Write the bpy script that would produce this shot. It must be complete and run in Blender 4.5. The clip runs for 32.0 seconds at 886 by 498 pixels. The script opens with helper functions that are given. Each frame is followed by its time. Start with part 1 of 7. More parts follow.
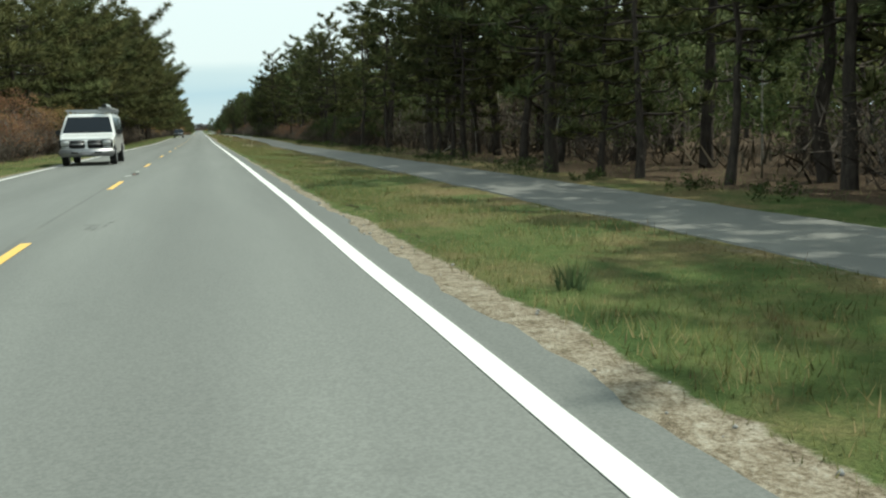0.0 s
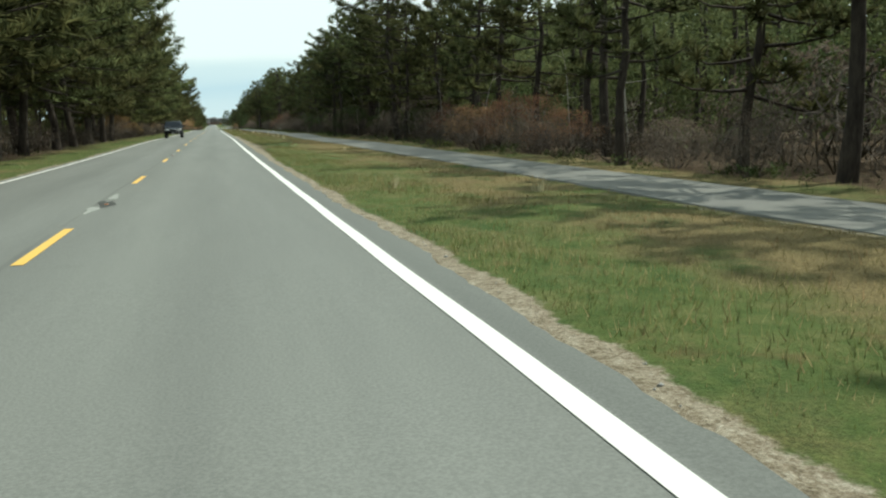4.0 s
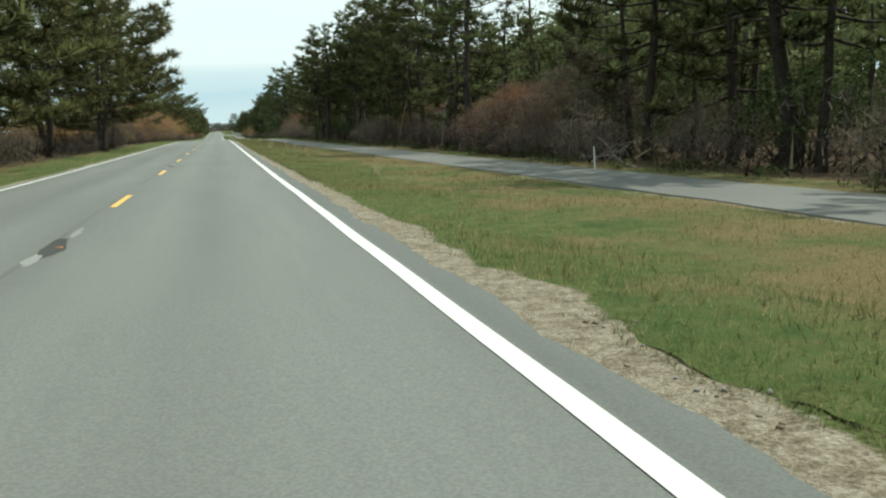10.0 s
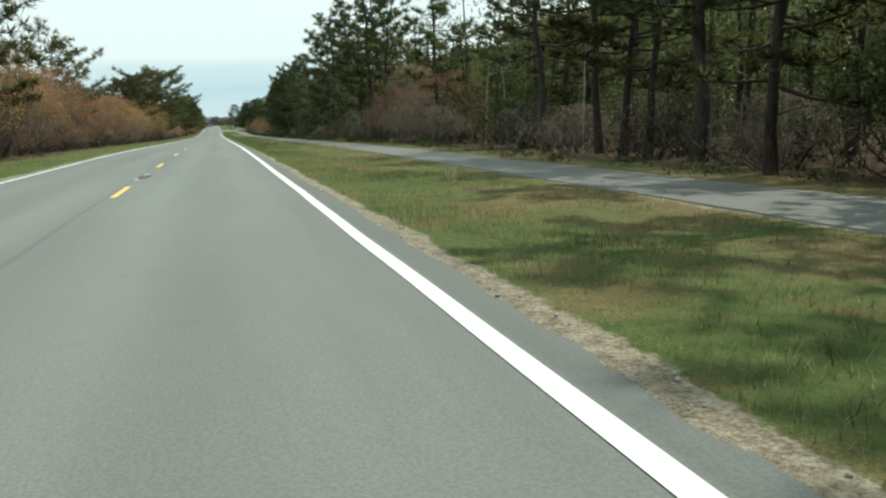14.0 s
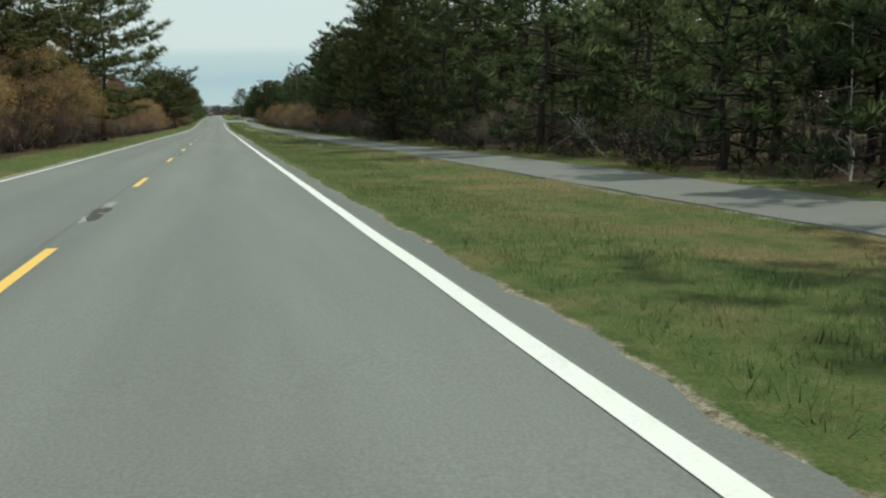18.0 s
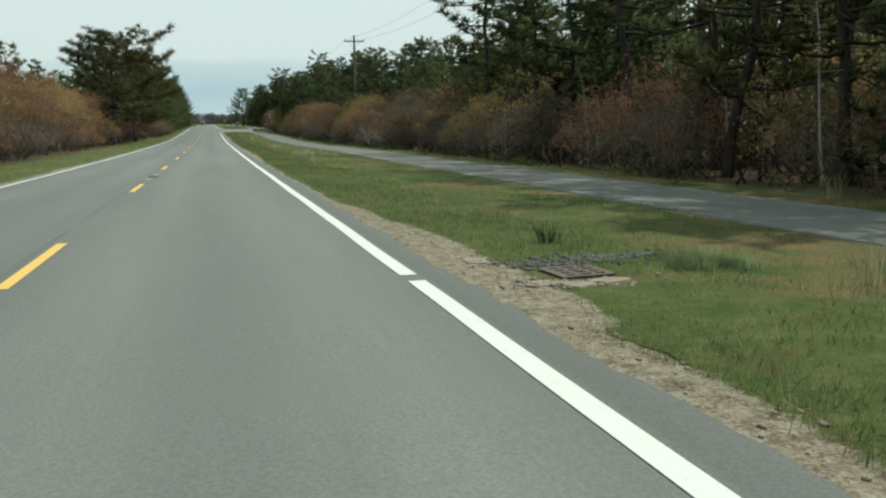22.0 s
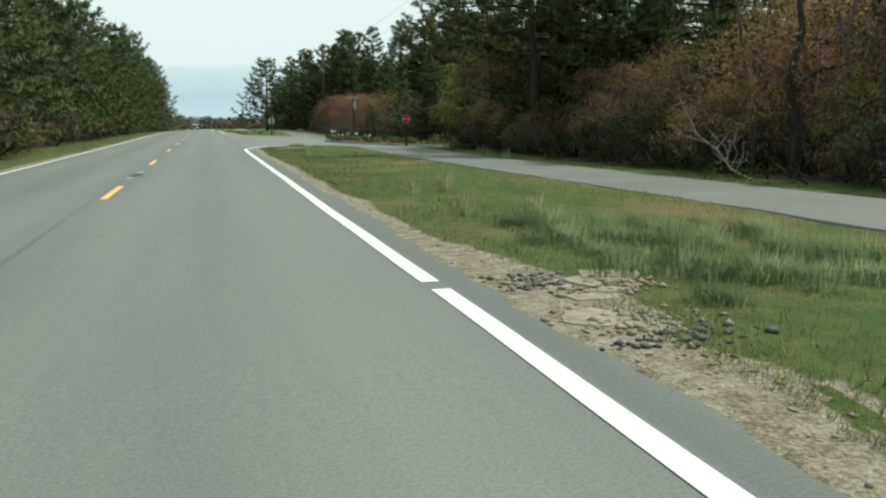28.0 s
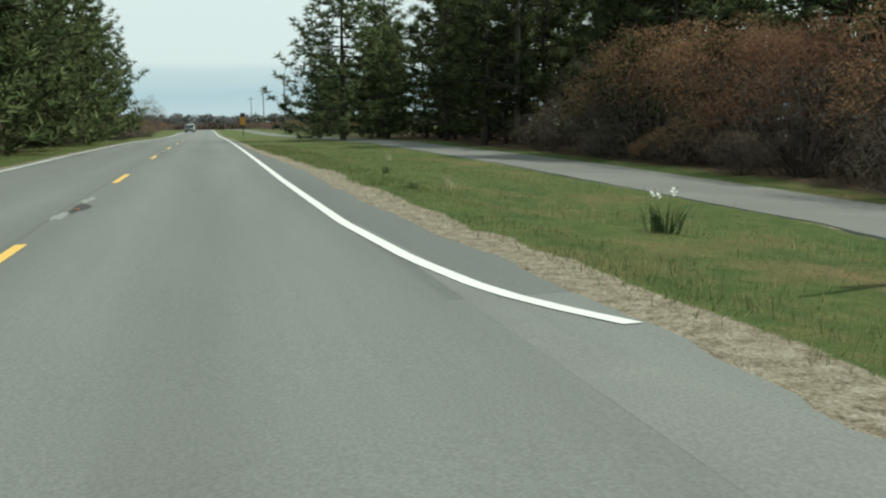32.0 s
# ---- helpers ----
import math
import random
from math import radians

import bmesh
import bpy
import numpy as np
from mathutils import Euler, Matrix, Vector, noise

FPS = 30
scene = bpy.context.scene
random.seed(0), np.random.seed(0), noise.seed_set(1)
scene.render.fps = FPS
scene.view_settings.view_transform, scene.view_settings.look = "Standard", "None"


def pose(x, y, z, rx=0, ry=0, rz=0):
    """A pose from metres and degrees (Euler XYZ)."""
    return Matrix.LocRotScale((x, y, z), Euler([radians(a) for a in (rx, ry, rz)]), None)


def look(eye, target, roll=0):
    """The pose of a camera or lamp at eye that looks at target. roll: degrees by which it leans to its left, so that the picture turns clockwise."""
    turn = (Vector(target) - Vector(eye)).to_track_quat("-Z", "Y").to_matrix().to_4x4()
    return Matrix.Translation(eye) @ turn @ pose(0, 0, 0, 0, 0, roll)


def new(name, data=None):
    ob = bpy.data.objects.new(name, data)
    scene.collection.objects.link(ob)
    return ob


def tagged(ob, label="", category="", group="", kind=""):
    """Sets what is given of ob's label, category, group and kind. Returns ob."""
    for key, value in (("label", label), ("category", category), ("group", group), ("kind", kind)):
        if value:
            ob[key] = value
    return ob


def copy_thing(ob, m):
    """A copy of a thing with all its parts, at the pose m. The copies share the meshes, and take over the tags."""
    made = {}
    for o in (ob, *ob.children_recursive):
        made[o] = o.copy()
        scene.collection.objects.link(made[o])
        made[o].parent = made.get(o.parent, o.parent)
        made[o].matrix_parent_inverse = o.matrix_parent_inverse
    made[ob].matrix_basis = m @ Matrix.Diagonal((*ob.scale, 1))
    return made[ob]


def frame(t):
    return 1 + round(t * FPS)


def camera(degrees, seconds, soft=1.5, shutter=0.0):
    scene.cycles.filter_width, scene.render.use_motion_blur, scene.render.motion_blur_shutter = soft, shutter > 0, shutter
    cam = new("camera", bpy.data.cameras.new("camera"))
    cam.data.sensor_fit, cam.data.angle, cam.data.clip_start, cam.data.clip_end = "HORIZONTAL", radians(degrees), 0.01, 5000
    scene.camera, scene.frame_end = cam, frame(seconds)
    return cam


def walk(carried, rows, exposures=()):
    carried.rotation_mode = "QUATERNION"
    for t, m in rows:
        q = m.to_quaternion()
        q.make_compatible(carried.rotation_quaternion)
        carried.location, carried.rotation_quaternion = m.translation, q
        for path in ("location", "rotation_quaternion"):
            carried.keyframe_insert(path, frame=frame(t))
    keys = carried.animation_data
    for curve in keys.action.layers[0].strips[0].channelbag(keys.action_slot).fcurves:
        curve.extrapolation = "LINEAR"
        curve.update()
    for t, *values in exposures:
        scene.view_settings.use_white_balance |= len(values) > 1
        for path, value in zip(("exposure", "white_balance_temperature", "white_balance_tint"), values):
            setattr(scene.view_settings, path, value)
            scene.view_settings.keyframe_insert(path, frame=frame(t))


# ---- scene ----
# A straight two-lane country road through pine woods, driven along +Y.
# X is measured from the centre line to the right, Y along the road, Z up.
cam = camera(55.19, 32.0, soft=2.2)
PATH = (
    (0, 1.98, -0.03, 2.31, -8.39, -15.62, -1.34),
    (0.5, 1.94, 10.26, 2.32, -8.45, -15.43, -1.24),
    (1, 1.90, 20.56, 2.32, -8.51, -15.09, -1.14),
    (1.5, 1.90, 31.25, 2.30, -8.64, -15.36, -1.30),
    (2, 1.91, 41.94, 2.27, -8.77, -15.32, -1.46),
    (2.5, 1.89, 52.42, 2.22, -8.78, -15.51, -1.35),
    (3, 1.87, 62.90, 2.18, -8.71, -15.40, -1.24),
    (3.5, 1.87, 73.50, 2.13, -8.79, -15.01, -1.24),
    (5.5, 2.03, 115.55, 1.99, -8.70, -14.33, -2.18),
    (6, 2.03, 126.15, 1.99, -8.77, -14.48, -2.18),
    (6.5, 2.02, 136.56, 2.00, -8.91, -15.03, -2.43),
    (7, 2.02, 146.96, 2.02, -9.12, -15.26, -2.68),
    (7.5, 1.94, 157.69, 2.05, -8.89, -15.18, -1.65),
    (8, 1.86, 168.42, 2.02, -8.75, -15.02, -0.62),
    (8.5, 1.88, 179.33, 1.98, -8.75, -14.79, -1.27),
    (9, 1.91, 190.24, 1.94, -8.74, -14.64, -1.92),
    (9.5, 1.89, 200.60, 1.91, -8.59, -14.80, -1.71),
    (10, 1.87, 210.95, 1.89, -8.35, -14.50, -1.51),
    (10.5, 1.88, 221.73, 1.86, -8.37, -14.43, -1.59),
    (11, 1.89, 232.50, 1.83, -8.54, -14.60, -1.66),
    (11.5, 1.90, 243.17, 1.80, -8.74, -14.95, -1.59),
    (12, 1.90, 253.83, 1.79, -8.71, -14.76, -1.51),
    (12.5, 1.91, 264.21, 1.79, -8.79, -14.29, -1.60),
    (13, 1.91, 274.60, 1.78, -8.79, -14.12, -1.69),
    (13.5, 1.91, 285.20, 1.78, -8.71, -14.35, -1.69),
    (15.5, 1.94, 326.90, 1.73, -9.01, -14.86, -1.59),
    (16, 1.94, 337.50, 1.70, -8.93, -14.71, -1.59),
    (16.5, 1.93, 347.61, 1.63, -8.95, -14.77, -1.78),
    (17, 1.91, 357.73, 1.54, -9.19, -14.68, -1.98),
    (17.5, 1.83, 368.30, 1.43, -9.14, -14.54, -1.50),
    (18, 1.75, 378.88, 1.32, -9.25, -14.56, -1.03),
    (18.5, 1.70, 389.49, 1.21, -9.43, -14.75, -0.64),
    (19, 1.64, 400.10, 1.10, -9.38, -15.09, -0.25),
    (19.5, 1.65, 410.72, 0.99, -9.34, -15.53, -0.27),
    (20, 1.67, 421.34, 0.89, -9.46, -15.81, -0.28),
    (20.5, 1.66, 431.97, 0.80, -9.25, -15.87, -0.38),
    (21, 1.66, 442.59, 0.71, -9.03, -15.92, -0.48),
    (21.5, 1.70, 452.83, 0.63, -8.73, -15.49, -0.56),
    (22, 1.75, 463.07, 0.55, -8.50, -15.06, -0.65),
    (22.5, 1.77, 473.96, 0.45, -8.31, -14.71, -0.17),
    (23, 1.79, 484.85, 0.35, -8.44, -14.52, 0.31),
    (23.5, 1.78, 495.38, 0.24, -8.67, -14.76, 0.25),
    (24, 1.76, 505.91, 0.15, -8.82, -15.39, 0.18),
    (24.5, 1.76, 516.62, 0.07, -8.81, -15.65, -0.01),
    (25, 1.75, 527.33, 0.01, -8.72, -15.44, -0.20),
    (25.5, 1.75, 537.93, -0.04, -8.64, -15.44, -0.20),
    (27.5, 1.72, 579.05, -0.13, -8.44, -15.73, -0.52),
    (28, 1.72, 589.65, -0.05, -8.05, -15.34, -0.52),
    (28.5, 1.70, 599.64, 0.03, -7.65, -15.01, -0.33),
    (29, 1.69, 609.62, 0.13, -7.24, -14.83, -0.14),
    (29.5, 1.71, 620.08, 0.24, -7.38, -14.93, -0.56),
    (30, 1.72, 630.54, 0.34, -7.76, -14.88, -0.98),
    (30.5, 1.82, 640.88, 0.45, -7.99, -14.93, -1.08),
    (31, 1.92, 651.23, 0.57, -8.14, -14.82, -1.18),
    (31.5, 1.91, 661.34, 0.69, -8.11, -15.04, -0.93),
    (32, 1.91, 671.44, 0.81, -8.16, -15.27, -0.67),
)


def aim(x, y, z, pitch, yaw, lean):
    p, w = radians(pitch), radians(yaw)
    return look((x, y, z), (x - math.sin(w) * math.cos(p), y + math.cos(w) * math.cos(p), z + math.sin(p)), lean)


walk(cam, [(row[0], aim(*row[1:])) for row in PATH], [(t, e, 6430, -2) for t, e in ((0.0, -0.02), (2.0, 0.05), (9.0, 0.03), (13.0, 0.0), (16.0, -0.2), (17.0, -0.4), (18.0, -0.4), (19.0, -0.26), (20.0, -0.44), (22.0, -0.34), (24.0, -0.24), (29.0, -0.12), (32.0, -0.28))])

# ---- light ----
SUN_TURN, SUN_HIGH = radians(74), radians(55)
world = bpy.data.worlds.new("world")
scene.world = world
world.use_nodes = True
wn = world.node_tree.nodes
wl = world.node_tree.links
sky = wn.new("ShaderNodeTexSky")
sky.sky_type, sky.sun_disc, sky.sun_elevation, sky.sun_rotation = "NISHITA", False, SUN_HIGH, SUN_TURN
sky.air_density, sky.dust_density = 1.0, 2.0
wc = wn.new("ShaderNodeTexCoord")
wsep = wn.new("ShaderNodeSeparateXYZ")
wl.new(wc.outputs["Generated"], wsep.inputs[0])
wmap = wn.new("ShaderNodeMapping")
wmap.inputs["Scale"].default_value = (1.2, 1.2, 9.0)
wl.new(wc.outputs["Generated"], wmap.inputs[0])
wnoise = wn.new("ShaderNodeTexNoise")
wnoise.inputs["Scale"].default_value, wnoise.inputs["Detail"].default_value = 1.6, 5
wl.new(wmap.outputs[0], wnoise.inputs["Vector"])
wadd = wn.new("ShaderNodeMath")
wadd.operation = "MULTIPLY_ADD"
wl.new(wnoise.outputs[0], wadd.inputs[0])
wadd.inputs[1].default_value = 0.06
wlow = wn.new("ShaderNodeMath")
wlow.operation = "SUBTRACT"
wl.new(wsep.outputs[2], wlow.inputs[0])
wlow.inputs[1].default_value = 0.0125
wl.new(wlow.outputs[0], wadd.inputs[2])
veil = wn.new("ShaderNodeValToRGB")  # thin high cloud, with a blue gap low over the horizon
for i, (p, c) in enumerate(((0.02, (0.62, 0.74, 0.79, 1)), (0.058, (0.5, 0.655, 0.75, 1)), (0.08, (0.62, 0.74, 0.79, 1)), (0.092, (0.79, 0.865, 0.885, 1)), (0.25, (0.84, 0.915, 0.935, 1)), (0.7, (0.68, 0.79, 0.83, 1)))):
    e = veil.color_ramp.elements[i] if i < 2 else veil.color_ramp.elements.new(p)
    e.position, e.color = p, c
wl.new(wadd.outputs[0], veil.inputs[0])
wmix = wn.new("ShaderNodeMixRGB")
wmix.inputs[0].default_value = 0.9
wl.new(sky.outputs[0], wmix.inputs[1])
wten = wn.new("ShaderNodeVectorMath")
wten.operation = "SCALE"
wten.inputs["Scale"].default_value = 12.0
wl.new(veil.outputs[0], wten.inputs[0])
wl.new(wten.outputs[0], wmix.inputs[2])
wl.new(wmix.outputs[0], wn["Background"].inputs[0])
wn["Background"].inputs[1].default_value = 0.1
sun = new("sun", bpy.data.lights.new("sun", "SUN"))
sun.data.energy, sun.data.angle, sun.data.color = 4.0, radians(0.8), (1.0, 0.95, 0.87)
sun.matrix_world = look((0, 0, 60), (-math.sin(SUN_TURN) * math.cos(SUN_HIGH), -math.cos(SUN_TURN) * math.cos(SUN_HIGH), 60 - math.sin(SUN_HIGH)))

# ---- materials ----


def principled(name, rough=0.8, spec=0.3):
    m = bpy.data.materials.new(name)
    m.use_nodes = True
    b = m.node_tree.nodes["Principled BSDF"]
    b.inputs["Roughness"].default_value, b.inputs["Specular IOR Level"].default_value = rough, spec
    return m, m.node_tree.nodes, m.node_tree.links, b


def noise_node(n, l, scale, detail=4.0, rough=0.55, vec=None, stretch=None):
    t = n.new("ShaderNodeTexNoise")
    t.inputs["Scale"].default_value, t.inputs["Detail"].default_value, t.inputs["Roughness"].default_value = scale, detail, rough
    if vec is None:
        vec = n.new("ShaderNodeTexCoord").outputs["Object"]
    if stretch:
        mp = n.new("ShaderNodeMapping")
        mp.inputs["Scale"].default_value = stretch
        l.new(vec, mp.inputs[0])
        vec = mp.outputs[0]
    l.new(vec, t.inputs["Vector"])
    return t.outputs[0]


def ramp(n, l, fac, stops):
    r = n.new("ShaderNodeValToRGB")
    for i, (p, c) in enumerate(stops):
        e = r.color_ramp.elements[i] if i < 2 else r.color_ramp.elements.new(p)
        e.position, e.color = p, (*c, 1) if len(c) == 3 else c
    l.new(fac, r.inputs[0])
    return r.outputs[0]


def mix(n, l, fac, a, b, kind="MIX"):
    m = n.new("ShaderNodeMixRGB")
    m.blend_type = kind
    for s, v in zip(m.inputs, (fac, a, b)):
        if isinstance(v, (int, float)):
            s.default_value = v
        elif isinstance(v, tuple):
            s.default_value = (*v, 1)
        else:
            l.new(v, s)
    return m.outputs[0]


def bump(n, l, b, height, strength, distance=0.02):
    u = n.new("ShaderNodeBump")
    u.inputs["Strength"].default_value, u.inputs["Distance"].default_value = strength, distance
    l.new(height, u.inputs["Height"])
    l.new(u.outputs[0], b.inputs["Normal"])


def simple(name, colour, rough=0.6, spec=0.4, metal=0.0, vary=0.25, scale=6.0):
    """A plain surface with a little grime at two scales."""
    m, n, l, b = principled(name, rough, spec)
    b.inputs["Metallic"].default_value = metal
    a = noise_node(n, l, scale, 6)
    c = noise_node(n, l, scale * 9, 3)
    dark = tuple(v * (1 - vary) for v in colour)
    light = tuple(min(1, v * (1 + vary * 0.6)) for v in colour)
    col = ramp(n, l, mix(n, l, 0.4, a, c), ((0.3, dark), (0.7, light)))
    l.new(col, b.inputs["Base Color"])
    return m


def asphalt(name, tone, warm=0.0, tracks=True):
    m, n, l, b = principled(name, 0.82, 0.35)
    base = noise_node(n, l, 0.5, 5, stretch=(1, 0.1, 1))
    grit = noise_node(n, l, 55, 2)
    fine = noise_node(n, l, 160, 2)
    t = (tone * (1.0 + warm), tone * 1.035, tone * (0.95 - warm * 0.5))
    col = ramp(n, l, base, ((0.3, tuple(v * 0.93 for v in t)), (0.7, tuple(v * 1.06 for v in t))))
    col = mix(n, l, 0.35, col, ramp(n, l, grit, ((0.35, (0.55, 0.55, 0.55)), (0.65, (1.25, 1.25, 1.25)))), "MULTIPLY")
    stain = noise_node(n, l, 1.3, 7, 0.65)
    col = mix(n, l, ramp(n, l, stain, ((0.62, (0, 0, 0)), (0.8, (0.35, 0.35, 0.35)))), col, tuple(v * 0.6 for v in t))
    if tracks:  # wheel tracks polished a little lighter, oil darker between them
        sep = n.new("ShaderNodeSeparateXYZ")
        l.new(n.new("ShaderNodeTexCoord").outputs["Object"], sep.inputs[0])
        w = n.new("ShaderNodeMath")
        w.operation = "PINGPONG"
        l.new(sep.outputs[0], w.inputs[0])
        w.inputs[1].default_value = 0.84
        tr = ramp(n, l, w.outputs[0], ((0.1, (0.93, 0.93, 0.93)), (0.7, (1.05, 1.05, 1.05))))
        col = mix(n, l, 0.9, col, tr, "MULTIPLY")
        far = n.new("ShaderNodeMath")
        far.operation = "LESS_THAN"
        l.new(sep.outputs[0], far.inputs[0])
        far.inputs[1].default_value = -0.25
        col = mix(n, l, mix(n, l, 0.25, (0, 0, 0), far.outputs[0]), col, (0.9, 0.9, 0.93), "MULTIPLY")
        verge = n.new("ShaderNodeMapRange")  # shoulder outside the edge line, dusted and unpolished
        verge.inputs["From Min"].default_value, verge.inputs["From Max"].default_value = 3.42, 3.5
        l.new(sep.outputs[0], verge.inputs[0])
        mouth = n.new("ShaderNodeMath")  # not across the mouth of the side road
        mouth.operation = "COMPARE"
        l.new(sep.outputs[1], mouth.inputs[0])
        mouth.inputs[1].default_value, mouth.inputs[2].default_value = 652.5, 24.5
        edge_on = mix(n, l, mouth.outputs[0], verge.outputs[0], (0, 0, 0))
        col = mix(n, l, mix(n, l, edge_on, (0, 0, 0), (0.8, 0.8, 0.8)), col, (0.76, 0.77, 0.77), "MULTIPLY")
        blotch = ramp(n, l, noise_node(n, l, 1.4, 5, 0.65, stretch=(1, 0.08, 1)), ((0.35, (0.92, 0.92, 0.92)), (0.65, (1.06, 1.06, 1.05))))
        col = mix(n, l, 0.8, col, blotch, "MULTIPLY")
    else:  # dusty, patchy surfacing
        dust = ramp(n, l, noise_node(n, l, 0.42, 6, 0.62, stretch=(0.5, 1, 1)), ((0.36, (0.86, 0.86, 0.87)), (0.56, (1.0, 1.0, 1.0)), (0.68, (1.2, 1.19, 1.16))))
        col = mix(n, l, 0.85, col, dust, "MULTIPLY")
    l.new(col, b.inputs["Base Color"])
    bump(n, l, b, mix(n, l, 0.5, grit, fine), 0.5, 0.006)
    return m


def road_paint(name, colour, wear):
    m, n, l, b = principled(name, 0.6, 0.4)
    a = noise_node(n, l, 3.0, 8, 0.7)
    c = noise_node(n, l, 40, 3)
    f = mix(n, l, 0.5, a, c)
    col = ramp(n, l, f, ((0.3, tuple(v * wear for v in colour)), (0.48, colour)))
    l.new(col, b.inputs["Base Color"])
    bump(n, l, b, c, 0.3, 0.004)
    return m


def leafy(name, dark, light, straw=None, pass_light=0.2, rough=0.8, lush=0.0):
    """Leaves, needles or blades: varied from piece to piece and from plant to plant."""
    m, n, l, b = principled(name, rough, 0.1)
    geo = n.new("ShaderNodeNewGeometry")
    info = n.new("ShaderNodeObjectInfo")
    tuft = ramp(n, l, noise_node(n, l, 1.1, 3, vec=geo.outputs["Position"]), ((0.36, (0, 0, 0)), (0.64, (1, 1, 1))))
    col = mix(n, l, mix(n, l, 0.6, geo.outputs["Random Per Island"], tuft), dark, light)
    if straw:
        patch = noise_node(n, l, 0.55, 4, vec=geo.outputs["Position"])
        f = mix(n, l, 0.5, patch, geo.outputs["Random Per Island"])
        col = mix(n, l, ramp(n, l, f, ((0.49, (0, 0, 0)), (0.66, (1, 1, 1)))), col, straw)
        red = ramp(n, l, noise_node(n, l, 1.5, 4, vec=geo.outputs["Position"]), ((0.58, (0, 0, 0)), (0.74, (0.6, 0.6, 0.6))))
        col = mix(n, l, red, col, (0.19, 0.125, 0.06))
        deep = ramp(n, l, noise_node(n, l, 0.8, 4, vec=geo.outputs["Position"]), ((0.5, (0, 0, 0)), (0.66, (lush, lush, lush))))
        col = mix(n, l, deep, col, (0.076, 0.135, 0.042))
    hue = n.new("ShaderNodeHueSaturation")
    val = n.new("ShaderNodeMapRange")
    val.inputs["To Min"].default_value, val.inputs["To Max"].default_value = 0.72, 1.3
    l.new(info.outputs["Random"], val.inputs[0])
    l.new(val.outputs[0], hue.inputs["Value"])
    tone = n.new("ShaderNodeMapRange")
    tone.inputs["To Min"].default_value, tone.inputs["To Max"].default_value = 0.485, 0.51
    l.new(info.outputs["Random"], tone.inputs[0])
    l.new(tone.outputs[0], hue.inputs["Hue"])
    l.new(col, hue.inputs["Color"])
    l.new(hue.outputs[0], b.inputs["Base Color"])
    if pass_light:
        tl = n.new("ShaderNodeBsdfTranslucent")
        l.new(hue.outputs[0], tl.inputs[0])
        mx = n.new("ShaderNodeMixShader")
        mx.inputs[0].default_value = pass_light
        l.new(b.outputs[0], mx.inputs[1])
        l.new(tl.outputs[0], mx.inputs[2])
        l.new(mx.outputs[0], n["Material Output"].inputs[0])
    return m


def bark(name, dark, light):
    m, n, l, b = principled(name, 0.95, 0.15)
    a = noise_node(n, l, 9, 6, 0.7, stretch=(1, 1, 0.25))
    c = noise_node(n, l, 1.2, 3)
    col = ramp(n, l, mix(n, l, 0.3, a, c), ((0.35, dark), (0.65, light)))
    l.new(col, b.inputs["Base Color"])
    bump(n, l, b, a, 0.8, 0.04)
    return m


